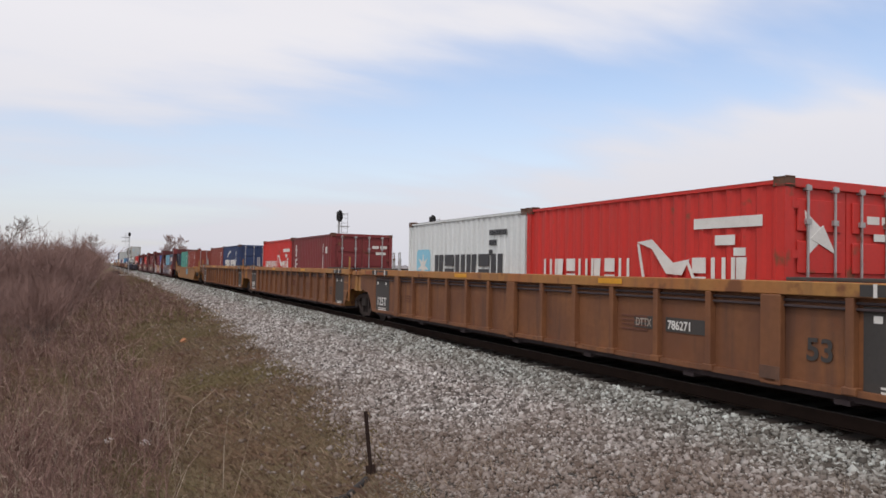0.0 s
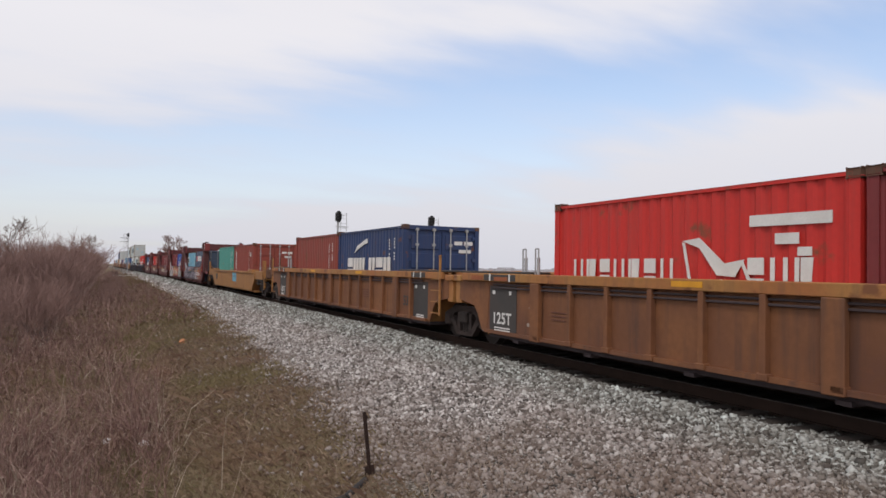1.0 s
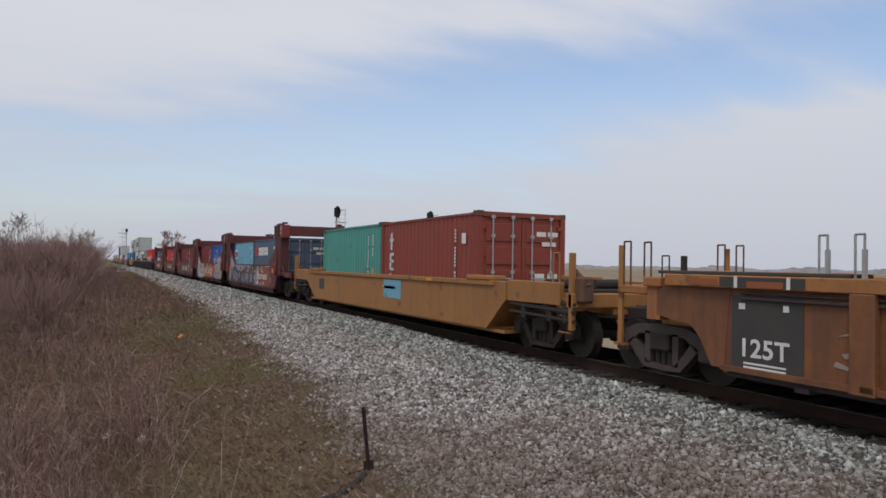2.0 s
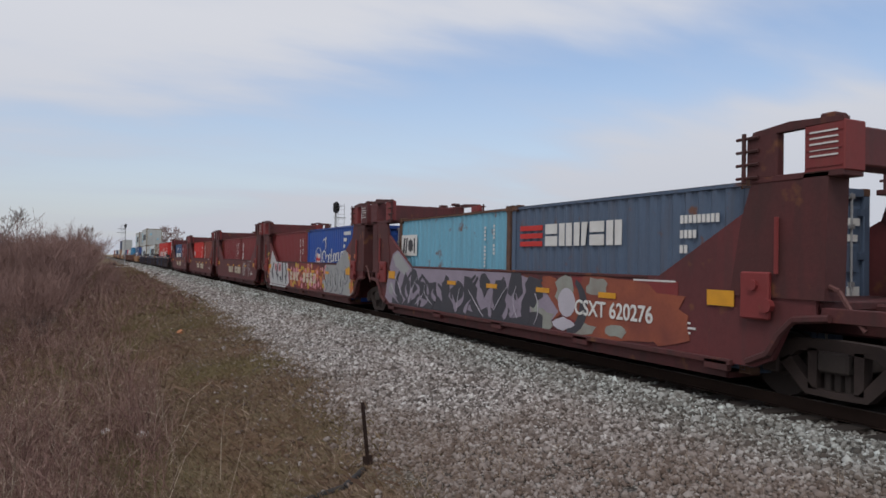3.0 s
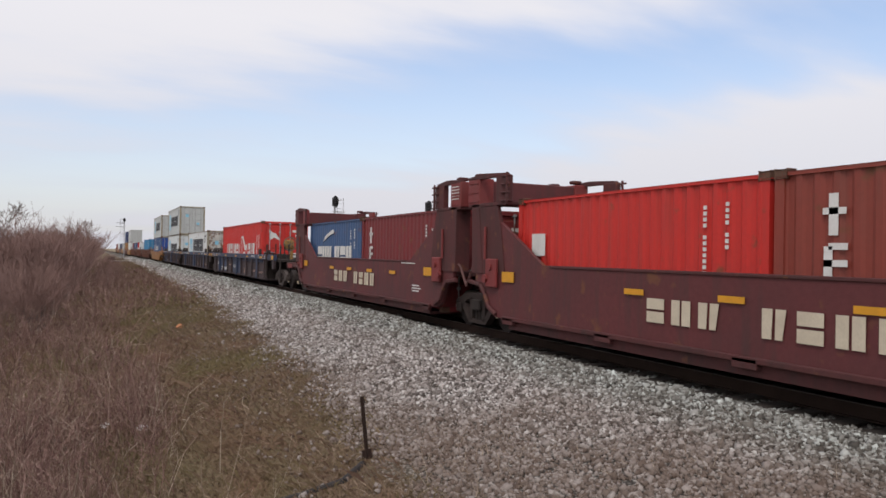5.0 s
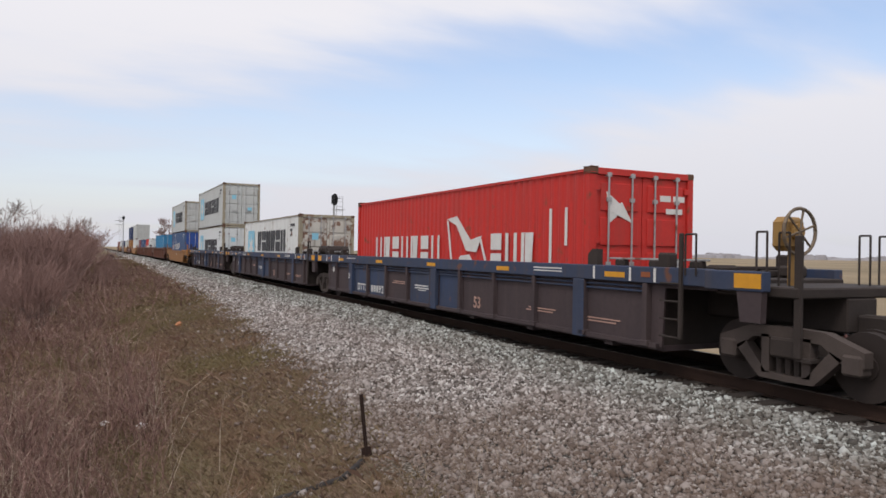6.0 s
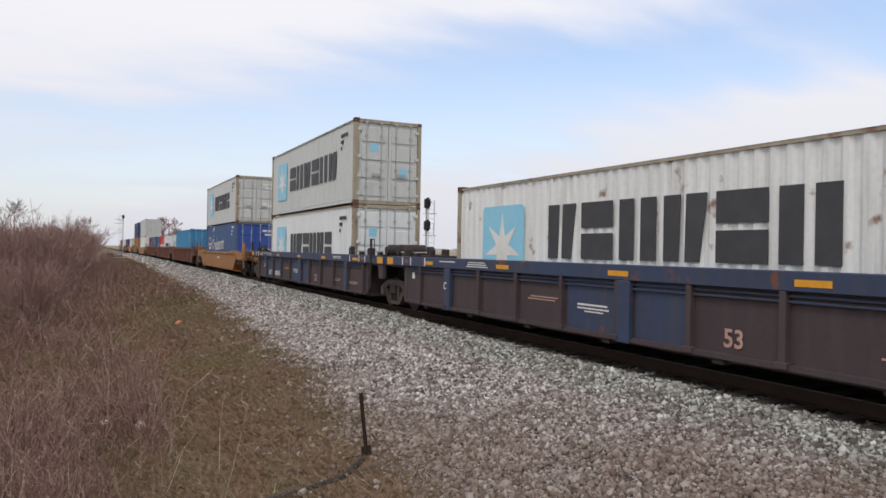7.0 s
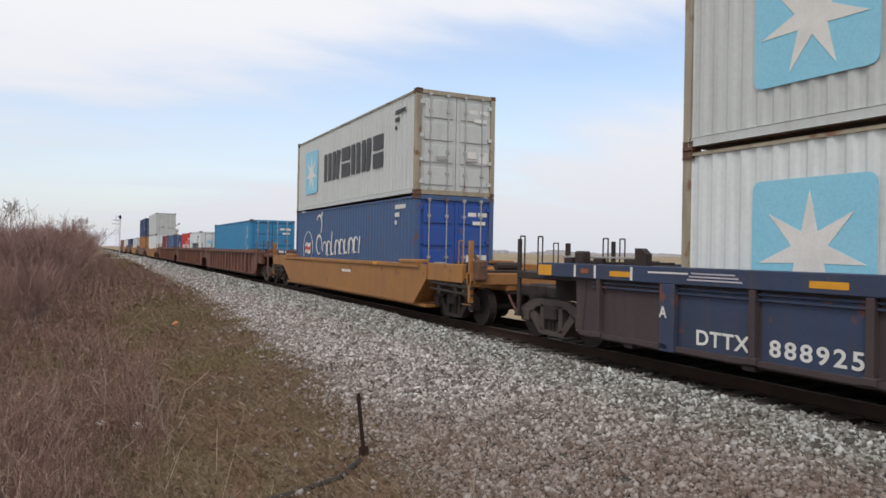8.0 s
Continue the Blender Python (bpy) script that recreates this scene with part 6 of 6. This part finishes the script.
SILVER = shader("silver_spray", (0.34, 0.35, 0.345), 0.5, 0.1, (0.25, 0.255, 0.255), 0.6, 2)
GREYSPRAY = shader("grey_spray", (0.19, 0.19, 0.21), 0.6, 0, (0.26, 0.25, 0.27), 0.5, 2)
DARKSPRAY = shader("dark_spray", (0.045, 0.045, 0.055), 0.6, 0, (0.07, 0.065, 0.075), 0.5, 2)
BRIGHTSILVER = shader("bright_silver_spray", (0.52, 0.53, 0.53), 0.45, 0.1, (0.42, 0.43, 0.44), 0.5, 3)
LILAC = shader("lilac_spray", (0.30, 0.255, 0.315), 0.6, 0, (0.19, 0.165, 0.20), 0.5, 2)
PINK = shader("pink_spray", (0.62, 0.27, 0.31), 0.6, 0, (0.5, 0.2, 0.22), 0.5, 3)
ORANGE = shader("orange_spray", (0.55, 0.17, 0.06), 0.6, 0, (0.4, 0.12, 0.05), 0.5, 3)


def sweep(y, z, dy, dz, bend, w0, w1, n=7):
    """A curved brush stroke as a closed outline."""
    left, right = [], []
    for i in range(n + 1):
        t = i / n
        px, pz = y + dy * t + bend * 4 * t * (1 - t), z + dz * t
        tx, tz = dy + bend * 4 * (1 - 2 * t), dz
        l = math.hypot(tx, tz) or 1
        w = (w0 + (w1 - w0) * t) * (0.35 + 0.65 * math.sin(math.pi * min(1, t + 0.12)))
        left.append((px - tz / l * w, pz + tx / l * w))
        right.append((px + tz / l * w, pz - tx / l * w))
    return [(a, min(1.47, max(0.44, b))) for a, b in left + right[::-1]]


def blob(rnd, y, z, ry, rz, n=12, rag=0.25):
    """A ragged round patch of paint, kept on the side panel."""
    out = []
    for k in range(n):
        t, r = 2 * math.pi * k / n, 1 + rnd.uniform(-rag, rag)
        out.append((y + ry * r * math.sin(t), min(1.47, max(0.44, z + rz * r * math.cos(t)))))
    return out


def disc(y, z, r, n=14):
    return [(y + r * math.sin(2 * math.pi * k / n), z + r * math.cos(2 * math.pi * k / n)) for k in range(n)]


def arc(y, z, r0, r1, a0, a1, n=10):
    """A piece of a ring, from angle a0 to a1, thickest in the middle."""
    angles = [radians(a0 + (a1 - a0) * k / n) for k in range(n + 1)]
    outer = [(y + r1 * math.sin(t), z + r1 * math.cos(t)) for t in angles]
    mid = [r1 - (r1 - r0) * math.sin(math.pi * (0.12 + 0.76 * k / n)) for k in range(n + 1)]
    inner = [(y + r * math.sin(t), z + r * math.cos(t)) for r, t in zip(mid, angles)]
    return outer + inner[::-1]


def sprayed(c, name, material, x, shapes, label=""):
    plates(c, name, material, x, shapes, label)["kind"] = "stuff"


def dots(c, x, rnd, y0, y1, z0, z1, count, materials, r0=0.05, r1=0.15):
    for k, m in enumerate(materials):
        sprayed(c, "sprayed_dot", m, x - 0.003 * k, [disc(rnd.uniform(y0, y1), rnd.uniform(z0, z1), rnd.uniform(r0, r1)) for i in range(count // len(materials))], "sprayed round dots")


def spray_silver(c, x, L):
    """Angular silver piece with black wedges, a run of coloured dots, then a second silver piece."""
    rnd = random.Random(6)
    a = L - 13.6
    body = [(L - a - 0.30, 2.0), (L - a + 0.30, 0.98), (L - a - 0.05, 0.46), (10.25, 0.46), (10.0, 0.62), (10.3, 1.44), (L - 3.12, 1.48)]
    sprayed(c, "sprayed_backing", BRIGHTSILVER, x, [body], "bright silver sprayed lettering block")
    rim = [(p[0] + 0.06 * (1 if p[0] > 12 else -1), p[1]) for p in body]
    sprayed(c, "sprayed_rim", PINK, x + 0.002, [rim])
    wedges = []
    for y, w, lean in ((12.95, 0.15, 0.38), (12.1, 0.17, 0.25), (11.35, 0.20, -0.12), (10.75, 0.15, -0.25)):
        wedges.append([(y, 1.45), (y - w, 1.45), (y + lean - w * 0.9, 0.98), (y + lean * 0.2 - w, 0.52), (y + lean * 0.6, 0.80), (y + lean + 0.04, 1.0)])
    wedges += [[(12.6, 0.98), (12.0, 0.92), (11.85, 0.80), (12.25, 0.84)], [(11.7, 0.78), (11.4, 0.56), (11.35, 0.72), (11.5, 0.86)], [(10.75, 0.86), (10.45, 0.52), (10.42, 0.72), (10.6, 0.92)]]
    wedges.append([(L - a + 0.26, 0.99), (13.2, 1.02), (12.9, 0.66), (13.05, 0.98)])
    sprayed(c, "sprayed_wedge", DARKSPRAY, x - 0.004, wedges, "black angular wedges")
    frames = [[(12.75, 1.40), (12.35, 1.38), (12.25, 1.05), (12.62, 1.08)], [(11.9, 1.42), (11.5, 1.42), (11.45, 1.06), (11.95, 1.06)]]
    sprayed(c, "sprayed_frame", PINK, x - 0.004, frames, "pink sprayed frames")
    sprayed(c, "sprayed_fill", PATCH, x - 0.007, [[(sum(p[0] for p in f) / 4 + (p[0] - sum(q[0] for q in f) / 4) * 0.66, sum(p[1] for p in f) / 4 + (p[1] - sum(q[1] for q in f) / 4) * 0.66) for p in f] for f in frames])
    sprayed(c, "sprayed_dot", PINK, x - 0.010, [disc(sum(p[0] for p in f) / 4 + e * 0.09, sum(p[1] for p in f) / 4 + e * 0.05, 0.05) for f in frames for e in (-1, 1)])
    # dots between the pieces and round the posts
    sprayed(c, "sprayed_backing", PATCH, x + 0.002, [blob(rnd, 7.2, 0.95, 2.7, 0.6, 26, 0.12)])
    sprayed(c, "sprayed_backing", ORANGE, x + 0.001, [blob(rnd, rnd.uniform(4.6, 9.6), rnd.uniform(0.6, 1.3), rnd.uniform(0.12, 0.32), rnd.uniform(0.1, 0.26)) for i in range(16)], "orange sprayed patches")
    dots(c, x - 0.002, rnd, 4.4, 9.9, 0.56, 1.38, 108, (PINK, LIME, PINK, ORANGE_DULL), 0.04, 0.12)
    sprayed(c, "sprayed_rim", BRIGHTSILVER, -1.502, [rect(10.3, L - 2.1, 0.375, 0.445)], "silver paint run over the sill")
    dots(c, x - 0.002, rnd, L - 1.75, L - 1.25, 0.75, 1.9, 20, (PINK, LIME, ORANGE), 0.05, 0.12)
    # second piece, pale loops on silver
    p = [(1.40, 0.62), (1.75, 0.46), (4.7, 0.46), (4.95, 0.8), (4.6, 1.45), (3.3, 1.46), (2.35, 1.98), (1.9, 1.82), (1.62, 1.2)]
    sprayed(c, "sprayed_backing", SILVER, x, [p], "silver sprayed lettering block")
    dark, fill, light = [], [], []
    for y, z, ry, rz in ((4.45, 0.95, 0.30, 0.46), (3.9, 0.92, 0.31, 0.44), (3.3, 0.96, 0.33, 0.46), (2.75, 0.92, 0.30, 0.42), (2.3, 1.15, 0.28, 0.36)):
        g = blob(rnd, y, z, ry, rz, 9, 0.22)
        dark.append([(p - 0.03, max(0.45, q - 0.03)) for p, q in g])
        fill.append([(y + (p - y) * 0.86, z + (q - z) * 0.88) for p, q in g])
        light.append(sweep(y + ry * 0.5, z - rz * 0.6, rnd.uniform(-0.25, 0.1), rz * 1.1, 0.06, 0.02, 0.014))
        dark.append(sweep(y - ry * 0.2, z - rz * 0.5, rnd.uniform(-0.15, 0.2), rz * 0.9, 0.08, 0.035, 0.02))
    sprayed(c, "sprayed_line", GREYSPRAY, x - 0.003, dark[::2], "dark sprayed outlines")
    sprayed(c, "sprayed_fill", SILVER, x - 0.007, fill, "silver letter bodies")
    sprayed(c, "sprayed_line", DARKSPRAY, x - 0.011, dark[1::2])
    sprayed(c, "sprayed_line", BRIGHTSILVER, x - 0.011, light)
    sprayed(c, "sprayed_backing", ORANGE, x - 0.002, [[(1.42, 0.66), (1.70, 0.5), (1.78, 0.7), (1.62, 1.25), (2.0, 1.86), (1.72, 1.78), (1.50, 1.25)]])
    dots(c, x - 0.006, rnd, 1.2, 1.9, 0.7, 1.8, 12, (ORANGE, LIME), 0.04, 0.09)


def spray_lilac(c, x, L):
    """Long dark and lilac piece that climbs the far gusset, a ringed disc, and orange patches by the number."""
    rnd = random.Random(3)
    body = [(L - 1.45, 0.6), (L - 1.75, 0.46), (6.1, 0.46), (5.7, 0.8), (6.3, 1.3), (7.2, 1.46), (L - 3.3, 1.47), (L - 2.35, 1.95), (L - 2.0, 1.85), (L - 1.65, 1.3)]
    sprayed(c, "sprayed_backing", LILAC, x, [body], "lilac sprayed backing")
    sprayed(c, "sprayed_backing", SILVER, x - 0.002, [[(L - 2.0, 1.78), (L - 2.35, 1.90), (L - 3.2, 1.46), (L - 2.9, 1.25), (L - 2.2, 1.5)], blob(rnd, L - 1.9, 0.85, 0.16, 0.2)])
    n = 40
    edge = [(6.2 + (L - 8.2) * k / n, 0.62 + 0.20 * noise.noise((k * 0.33, 1.7, 0.4)) + 0.12 * math.sin(k * 0.8)) for k in range(n + 1)]
    sprayed(c, "sprayed_stroke", DARKSPRAY, x - 0.004, [[(6.2, 0.455), (L - 2.0, 0.455)] + edge[::-1]], "dark sprayed mass")
    big = []
    y = 6.5
    while y < L - 2.6:
        z = rnd.uniform(0.85, 1.2)
        big.append(blob(rnd, y, z, rnd.uniform(0.20, 0.36), rnd.uniform(0.22, 0.36), 10, 0.3))
        big.append(sweep(y + 0.2, 0.5, rnd.uniform(-0.5, 0.5), rnd.uniform(0.6, 0.9), rnd.choice((-0.3, 0.3)), 0.20, 0.08))
        y += rnd.uniform(0.5, 0.75)
    sprayed(c, "sprayed_stroke", DARKSPRAY, x - 0.007, big, "dark rounded sprayed shapes")
    light = [sweep(rnd.uniform(6.6, L - 2.6), rnd.uniform(0.5, 0.9), rnd.uniform(-0.5, 0.5), rnd.uniform(0.25, 0.5), rnd.uniform(-0.2, 0.2), 0.09, 0.02) for i in range(17)]
    sprayed(c, "sprayed_highlight", LILAC, x - 0.012, light, "lilac highlights")
    fine = [sweep(rnd.uniform(6.3, L - 2.2), rnd.uniform(0.46, 0.8), rnd.uniform(-0.7, 0.7), rnd.uniform(0.35, 0.7), rnd.uniform(-0.3, 0.3), 0.008, 0.010) for i in range(10)]
    sprayed(c, "sprayed_outline", PALELINE, x - 0.016, fine)
    # patches and ring towards the number
    sprayed(c, "sprayed_backing", ORANGE_DULL, x + 0.001, [blob(rnd, 4.1, 0.95, 1.5, 0.5, 24, 0.2), blob(rnd, 6.0, 1.0, 0.35, 0.4), blob(rnd, 2.9, 0.8, 0.4, 0.32)], "dull orange sprayed patches")
    sprayed(c, "sprayed_backing", MINT, x - 0.002, [blob(rnd, 6.2, 0.62, 0.35, 0.2), blob(rnd, 5.5, 1.2, 0.3, 0.22), blob(rnd, 5.0, 0.55, 0.4, 0.12), blob(rnd, 4.6, 1.28, 0.3, 0.16), blob(rnd, 6.5, 0.9, 0.16, 0.3), blob(rnd, 4.1, 0.6, 0.25, 0.1)], "grey-green sprayed haze")
    sprayed(c, "sprayed_stroke", DARKSPRAY, x - 0.005, [arc(5.35, 0.93, 0.28, 0.50, -20, -190)], "dark sprayed arc")
    sprayed(c, "sprayed_highlight", PALELINE, x - 0.005, [disc(5.45, 0.98, 0.26), blob(rnd, 5.55, 0.6, 0.3, 0.12)])


ORANGE_DULL = shader("dull_orange_spray", (0.30, 0.085, 0.045), 0.7, 0, (0.16, 0.045, 0.038), 0.8, 1.6, 0.3)
MINT = shader("grey_green_spray", (0.30, 0.32, 0.28), 0.7, 0, (0.22, 0.17, 0.15), 0.8, 2.2, 0.3)
LIME = shader("yellow_spray", (0.50, 0.36, 0.035), 0.6, 0, (0.36, 0.26, 0.04), 0.5, 3)
PALELINE = shader("pale_spray_line", (0.50, 0.47, 0.52), 0.6, 0, (0.4, 0.38, 0.42), 0.5, 3)


def two_twenties(u, near, far, floor=BOTTOM):
    for i, (colour, label, marks, dm, post) in enumerate((near, far)):
        container(u + i * 6.134, 6.058, 2.591, colour, label, floor=floor, marks=marks, door_marks=dm, post=post)


def build_train():
    # leading three units, ochre
    for u, plate, word, ea, eb in ((2.85, "125T", False, "end", "joint"), (22.50, "125T", True, "joint", "joint"), (42.15, "125T", False, "joint", "end")):
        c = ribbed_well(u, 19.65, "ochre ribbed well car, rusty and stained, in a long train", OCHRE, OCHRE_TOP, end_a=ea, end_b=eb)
        ochre_details(c, 19.65, plate, word, ea == "end")
    two_twenties(6.40, (RED, "bright red corrugated shipping container with a white sail sign", marks_swoosh, door_sail, None),
                 (PALE, "pale grey corrugated shipping container with a star panel", marks_star_word(), door_star, None))
    two_twenties(26.03, (DARKRED, "dark red corrugated shipping container with upright white marking", marks_side_word, door_codes, None),
                 (RED, "bright red corrugated shipping container behind a dark red one", marks_swoosh, None, None))
    two_twenties(45.70, (NAVY, "navy blue corrugated shipping container with a white swish", marks_swish, door_codes, None),
                 (BRICK, "faded red corrugated shipping container behind a navy one", marks_code_only, None, None))
    smooth_well(63.1, 20.9, "yellow smooth-sided well car with a washed-out blue patch", YELLOWCAR, patch=LIGHTBLUE)
    two_twenties(67.50, (BRICK, "faded red corrugated shipping container with white door codes", marks_side_word, door_codes, None),
                 (TEAL, "teal green corrugated shipping container in a yellow car", marks_code_only, None, None))
    # five maroon units
    J = (85.3, 101.05, 116.65, 132.25, 148.0, 163.4)
    sprays = (spray_lilac, spray_silver, None, None, None)
    for i in range(5):
        bulkhead_unit(J[i], J[i + 1] - J[i], "maroon bulkhead well car with %s" % ("sprayed graffiti along its side" if i < 2 else "grimy sides and yellow reflectors"),
                      i == 0, i == 4, i, sprays[i], i > 0, i == 0)
    two_twenties(86.95, (SLATE, "slate blue corrugated shipping container with a white and red marking", marks_grey_word, door_codes, None),
                 (LIGHTBLUE, "light blue corrugated shipping container with a white sign panel", marks_panel, None, CASTING), floor=LOW_BOTTOM)
    two_twenties(102.85, (ROYAL, "royal blue corrugated shipping container with white script", marks_script, door_codes, None),
                 (DARKRED, "dark red corrugated shipping container in a maroon car", marks_code_only, None, None), floor=LOW_BOTTOM)
    two_twenties(117.80, (DARKRED, "dark red corrugated shipping container with upright white marking", marks_side_word, door_codes, None),
                 (DARKRED, "dark red corrugated shipping container with code bars", marks_code_only, None, None), floor=LOW_BOTTOM)
    two_twenties(133.85, (BRICK, "faded red corrugated shipping container with upright white marking", marks_side_word, door_codes, None),
                 (RED, "bright red corrugated shipping container with a white square sign", marks_square, None, None), floor=LOW_BOTTOM)
    two_twenties(149.50, (DARKRED, "dark red corrugated shipping container with upright white marking", marks_side_word, door_codes, None),
                 (STEELBLUE, "steel blue corrugated shipping container with a white swish", marks_swish, None, None), floor=LOW_BOTTOM)
    # three dark blue units
    for i, (u, L) in enumerate(((167.6, 19.75), (187.35, 19.8), (207.15, 19.3))):
        c = ribbed_well(u, L, "dark blue ribbed well car with grimy brown sides", GRIMY, BLUECAR, 1.53, 0.25, 0.33, (1.75, 1.545, 11), (3.4, 9.3, 15.6), "end" if i == 0 else "joint", "end" if i == 2 else "joint", "blue", -0.45 if i == 0 else 0.25)
        blue_details(c, L, i != 1, "BCA"[i], (-0.40, 0.10, 0.0)[i])
        if i == 0:
            hand_brake(c)
        else:
            y = (14.6, 15.2)[i - 1]
            plates(c, "scrawl", WHITE if i == 1 else PALELINE, -1.462, [rect(y - 0.95 + 0.06 * k, y - 0.04 * k, 1.35 + k * 0.045, 1.37 + k * 0.045, 0.02) for k in range(3)], "pale chalk scrawl")
    container(171.03, 12.192, 2.896, RED, "long bright red shipping container with a white sail sign", marks=marks_swoosh, door_marks=door_sail)
    container(190.71, 12.192, 2.85, RUSTYWHITE, "long rust-streaked white shipping container with a star panel", marks=marks_star_word(3), door_marks=door_star, post=OLDPOST, door=RUSTYDOOR)
    container(210.52, 12.192, 2.87, PALE, "long pale grey shipping container under a second one", marks=marks_star_word(1), door_marks=door_star, post=OLDPOST)
    container(210.52, 12.192, 2.87, GREY, "light grey shipping container stacked on a pale one", floor=BOTTOM + 2.88, marks=marks_star_word(2), door_marks=door_star, post=OLDPOST)
    smooth_well(228.4, 20.3, "yellow smooth-sided well car carrying two stacked containers", YELLOWCAR)
    container(232.39, 12.192, 2.87, STEELBLUE, "long blue shipping container with white script under a grey one", marks=marks_script, door=ROYAL, door_marks=door_codes)
    container(232.39, 12.192, 2.85, GREY, "light grey shipping container stacked on a blue one", floor=BOTTOM + 2.88, marks=marks_star_word(1), door_marks=door_codes, post=OLDPOST)
    # the rest of the train, far down the line
    for i in range(3):
        ribbed_well(250.7 + 19.65 * i, 19.65, "brown ribbed well car far down the train", BROWNCAR, BROWNCAR, end_a="end" if i == 0 else "joint", end_b="end" if i == 2 else "joint")
    container(254.3, 12.192, 2.896, CYANBLUE, "long cyan blue shipping container in a brown car", marks=marks_code_only, door_marks=door_codes)
    two_twenties(273.9, (PALE, "pale grey corrugated shipping container in a brown car", marks_star_word(), door_star, None), (RED, "bright red corrugated shipping container in a brown car", marks_swoosh, None, None))
    two_twenties(293.6, (STEELBLUE, "steel blue corrugated shipping container far down the train", marks_code_only, None, None), (DARKRED, "dark red corrugated shipping container far down the train", marks_code_only, None, None))
    cols = (PALE, YELLOWCAR, GREY, NAVY, PALE, BRICK, STEELBLUE, GREY)
    for i in range(6):
        u = 311.5 + i * 20.6
        smooth_well(u, 20.3, "brown smooth-sided well car far down the train", BROWNCAR if i % 2 else YELLOWCAR)
        container(u + 4.0, 12.192, 2.87, cols[i], "long shipping container far down the train", marks=marks_code_only)
        if i in (0, 1):
            container(u + 4.0, 12.192, 2.87, cols[i + 2], "stacked shipping container far down the train", floor=BOTTOM + 2.88, marks=marks_code_only)


build_train()


def motions():
    """The whole train rolls towards the camera."""
    for thing, u, z in MOVERS:
        walk(thing, [(t, pose(TRACK_X, u - s, z)) for t, s in ROLLED])


motions()
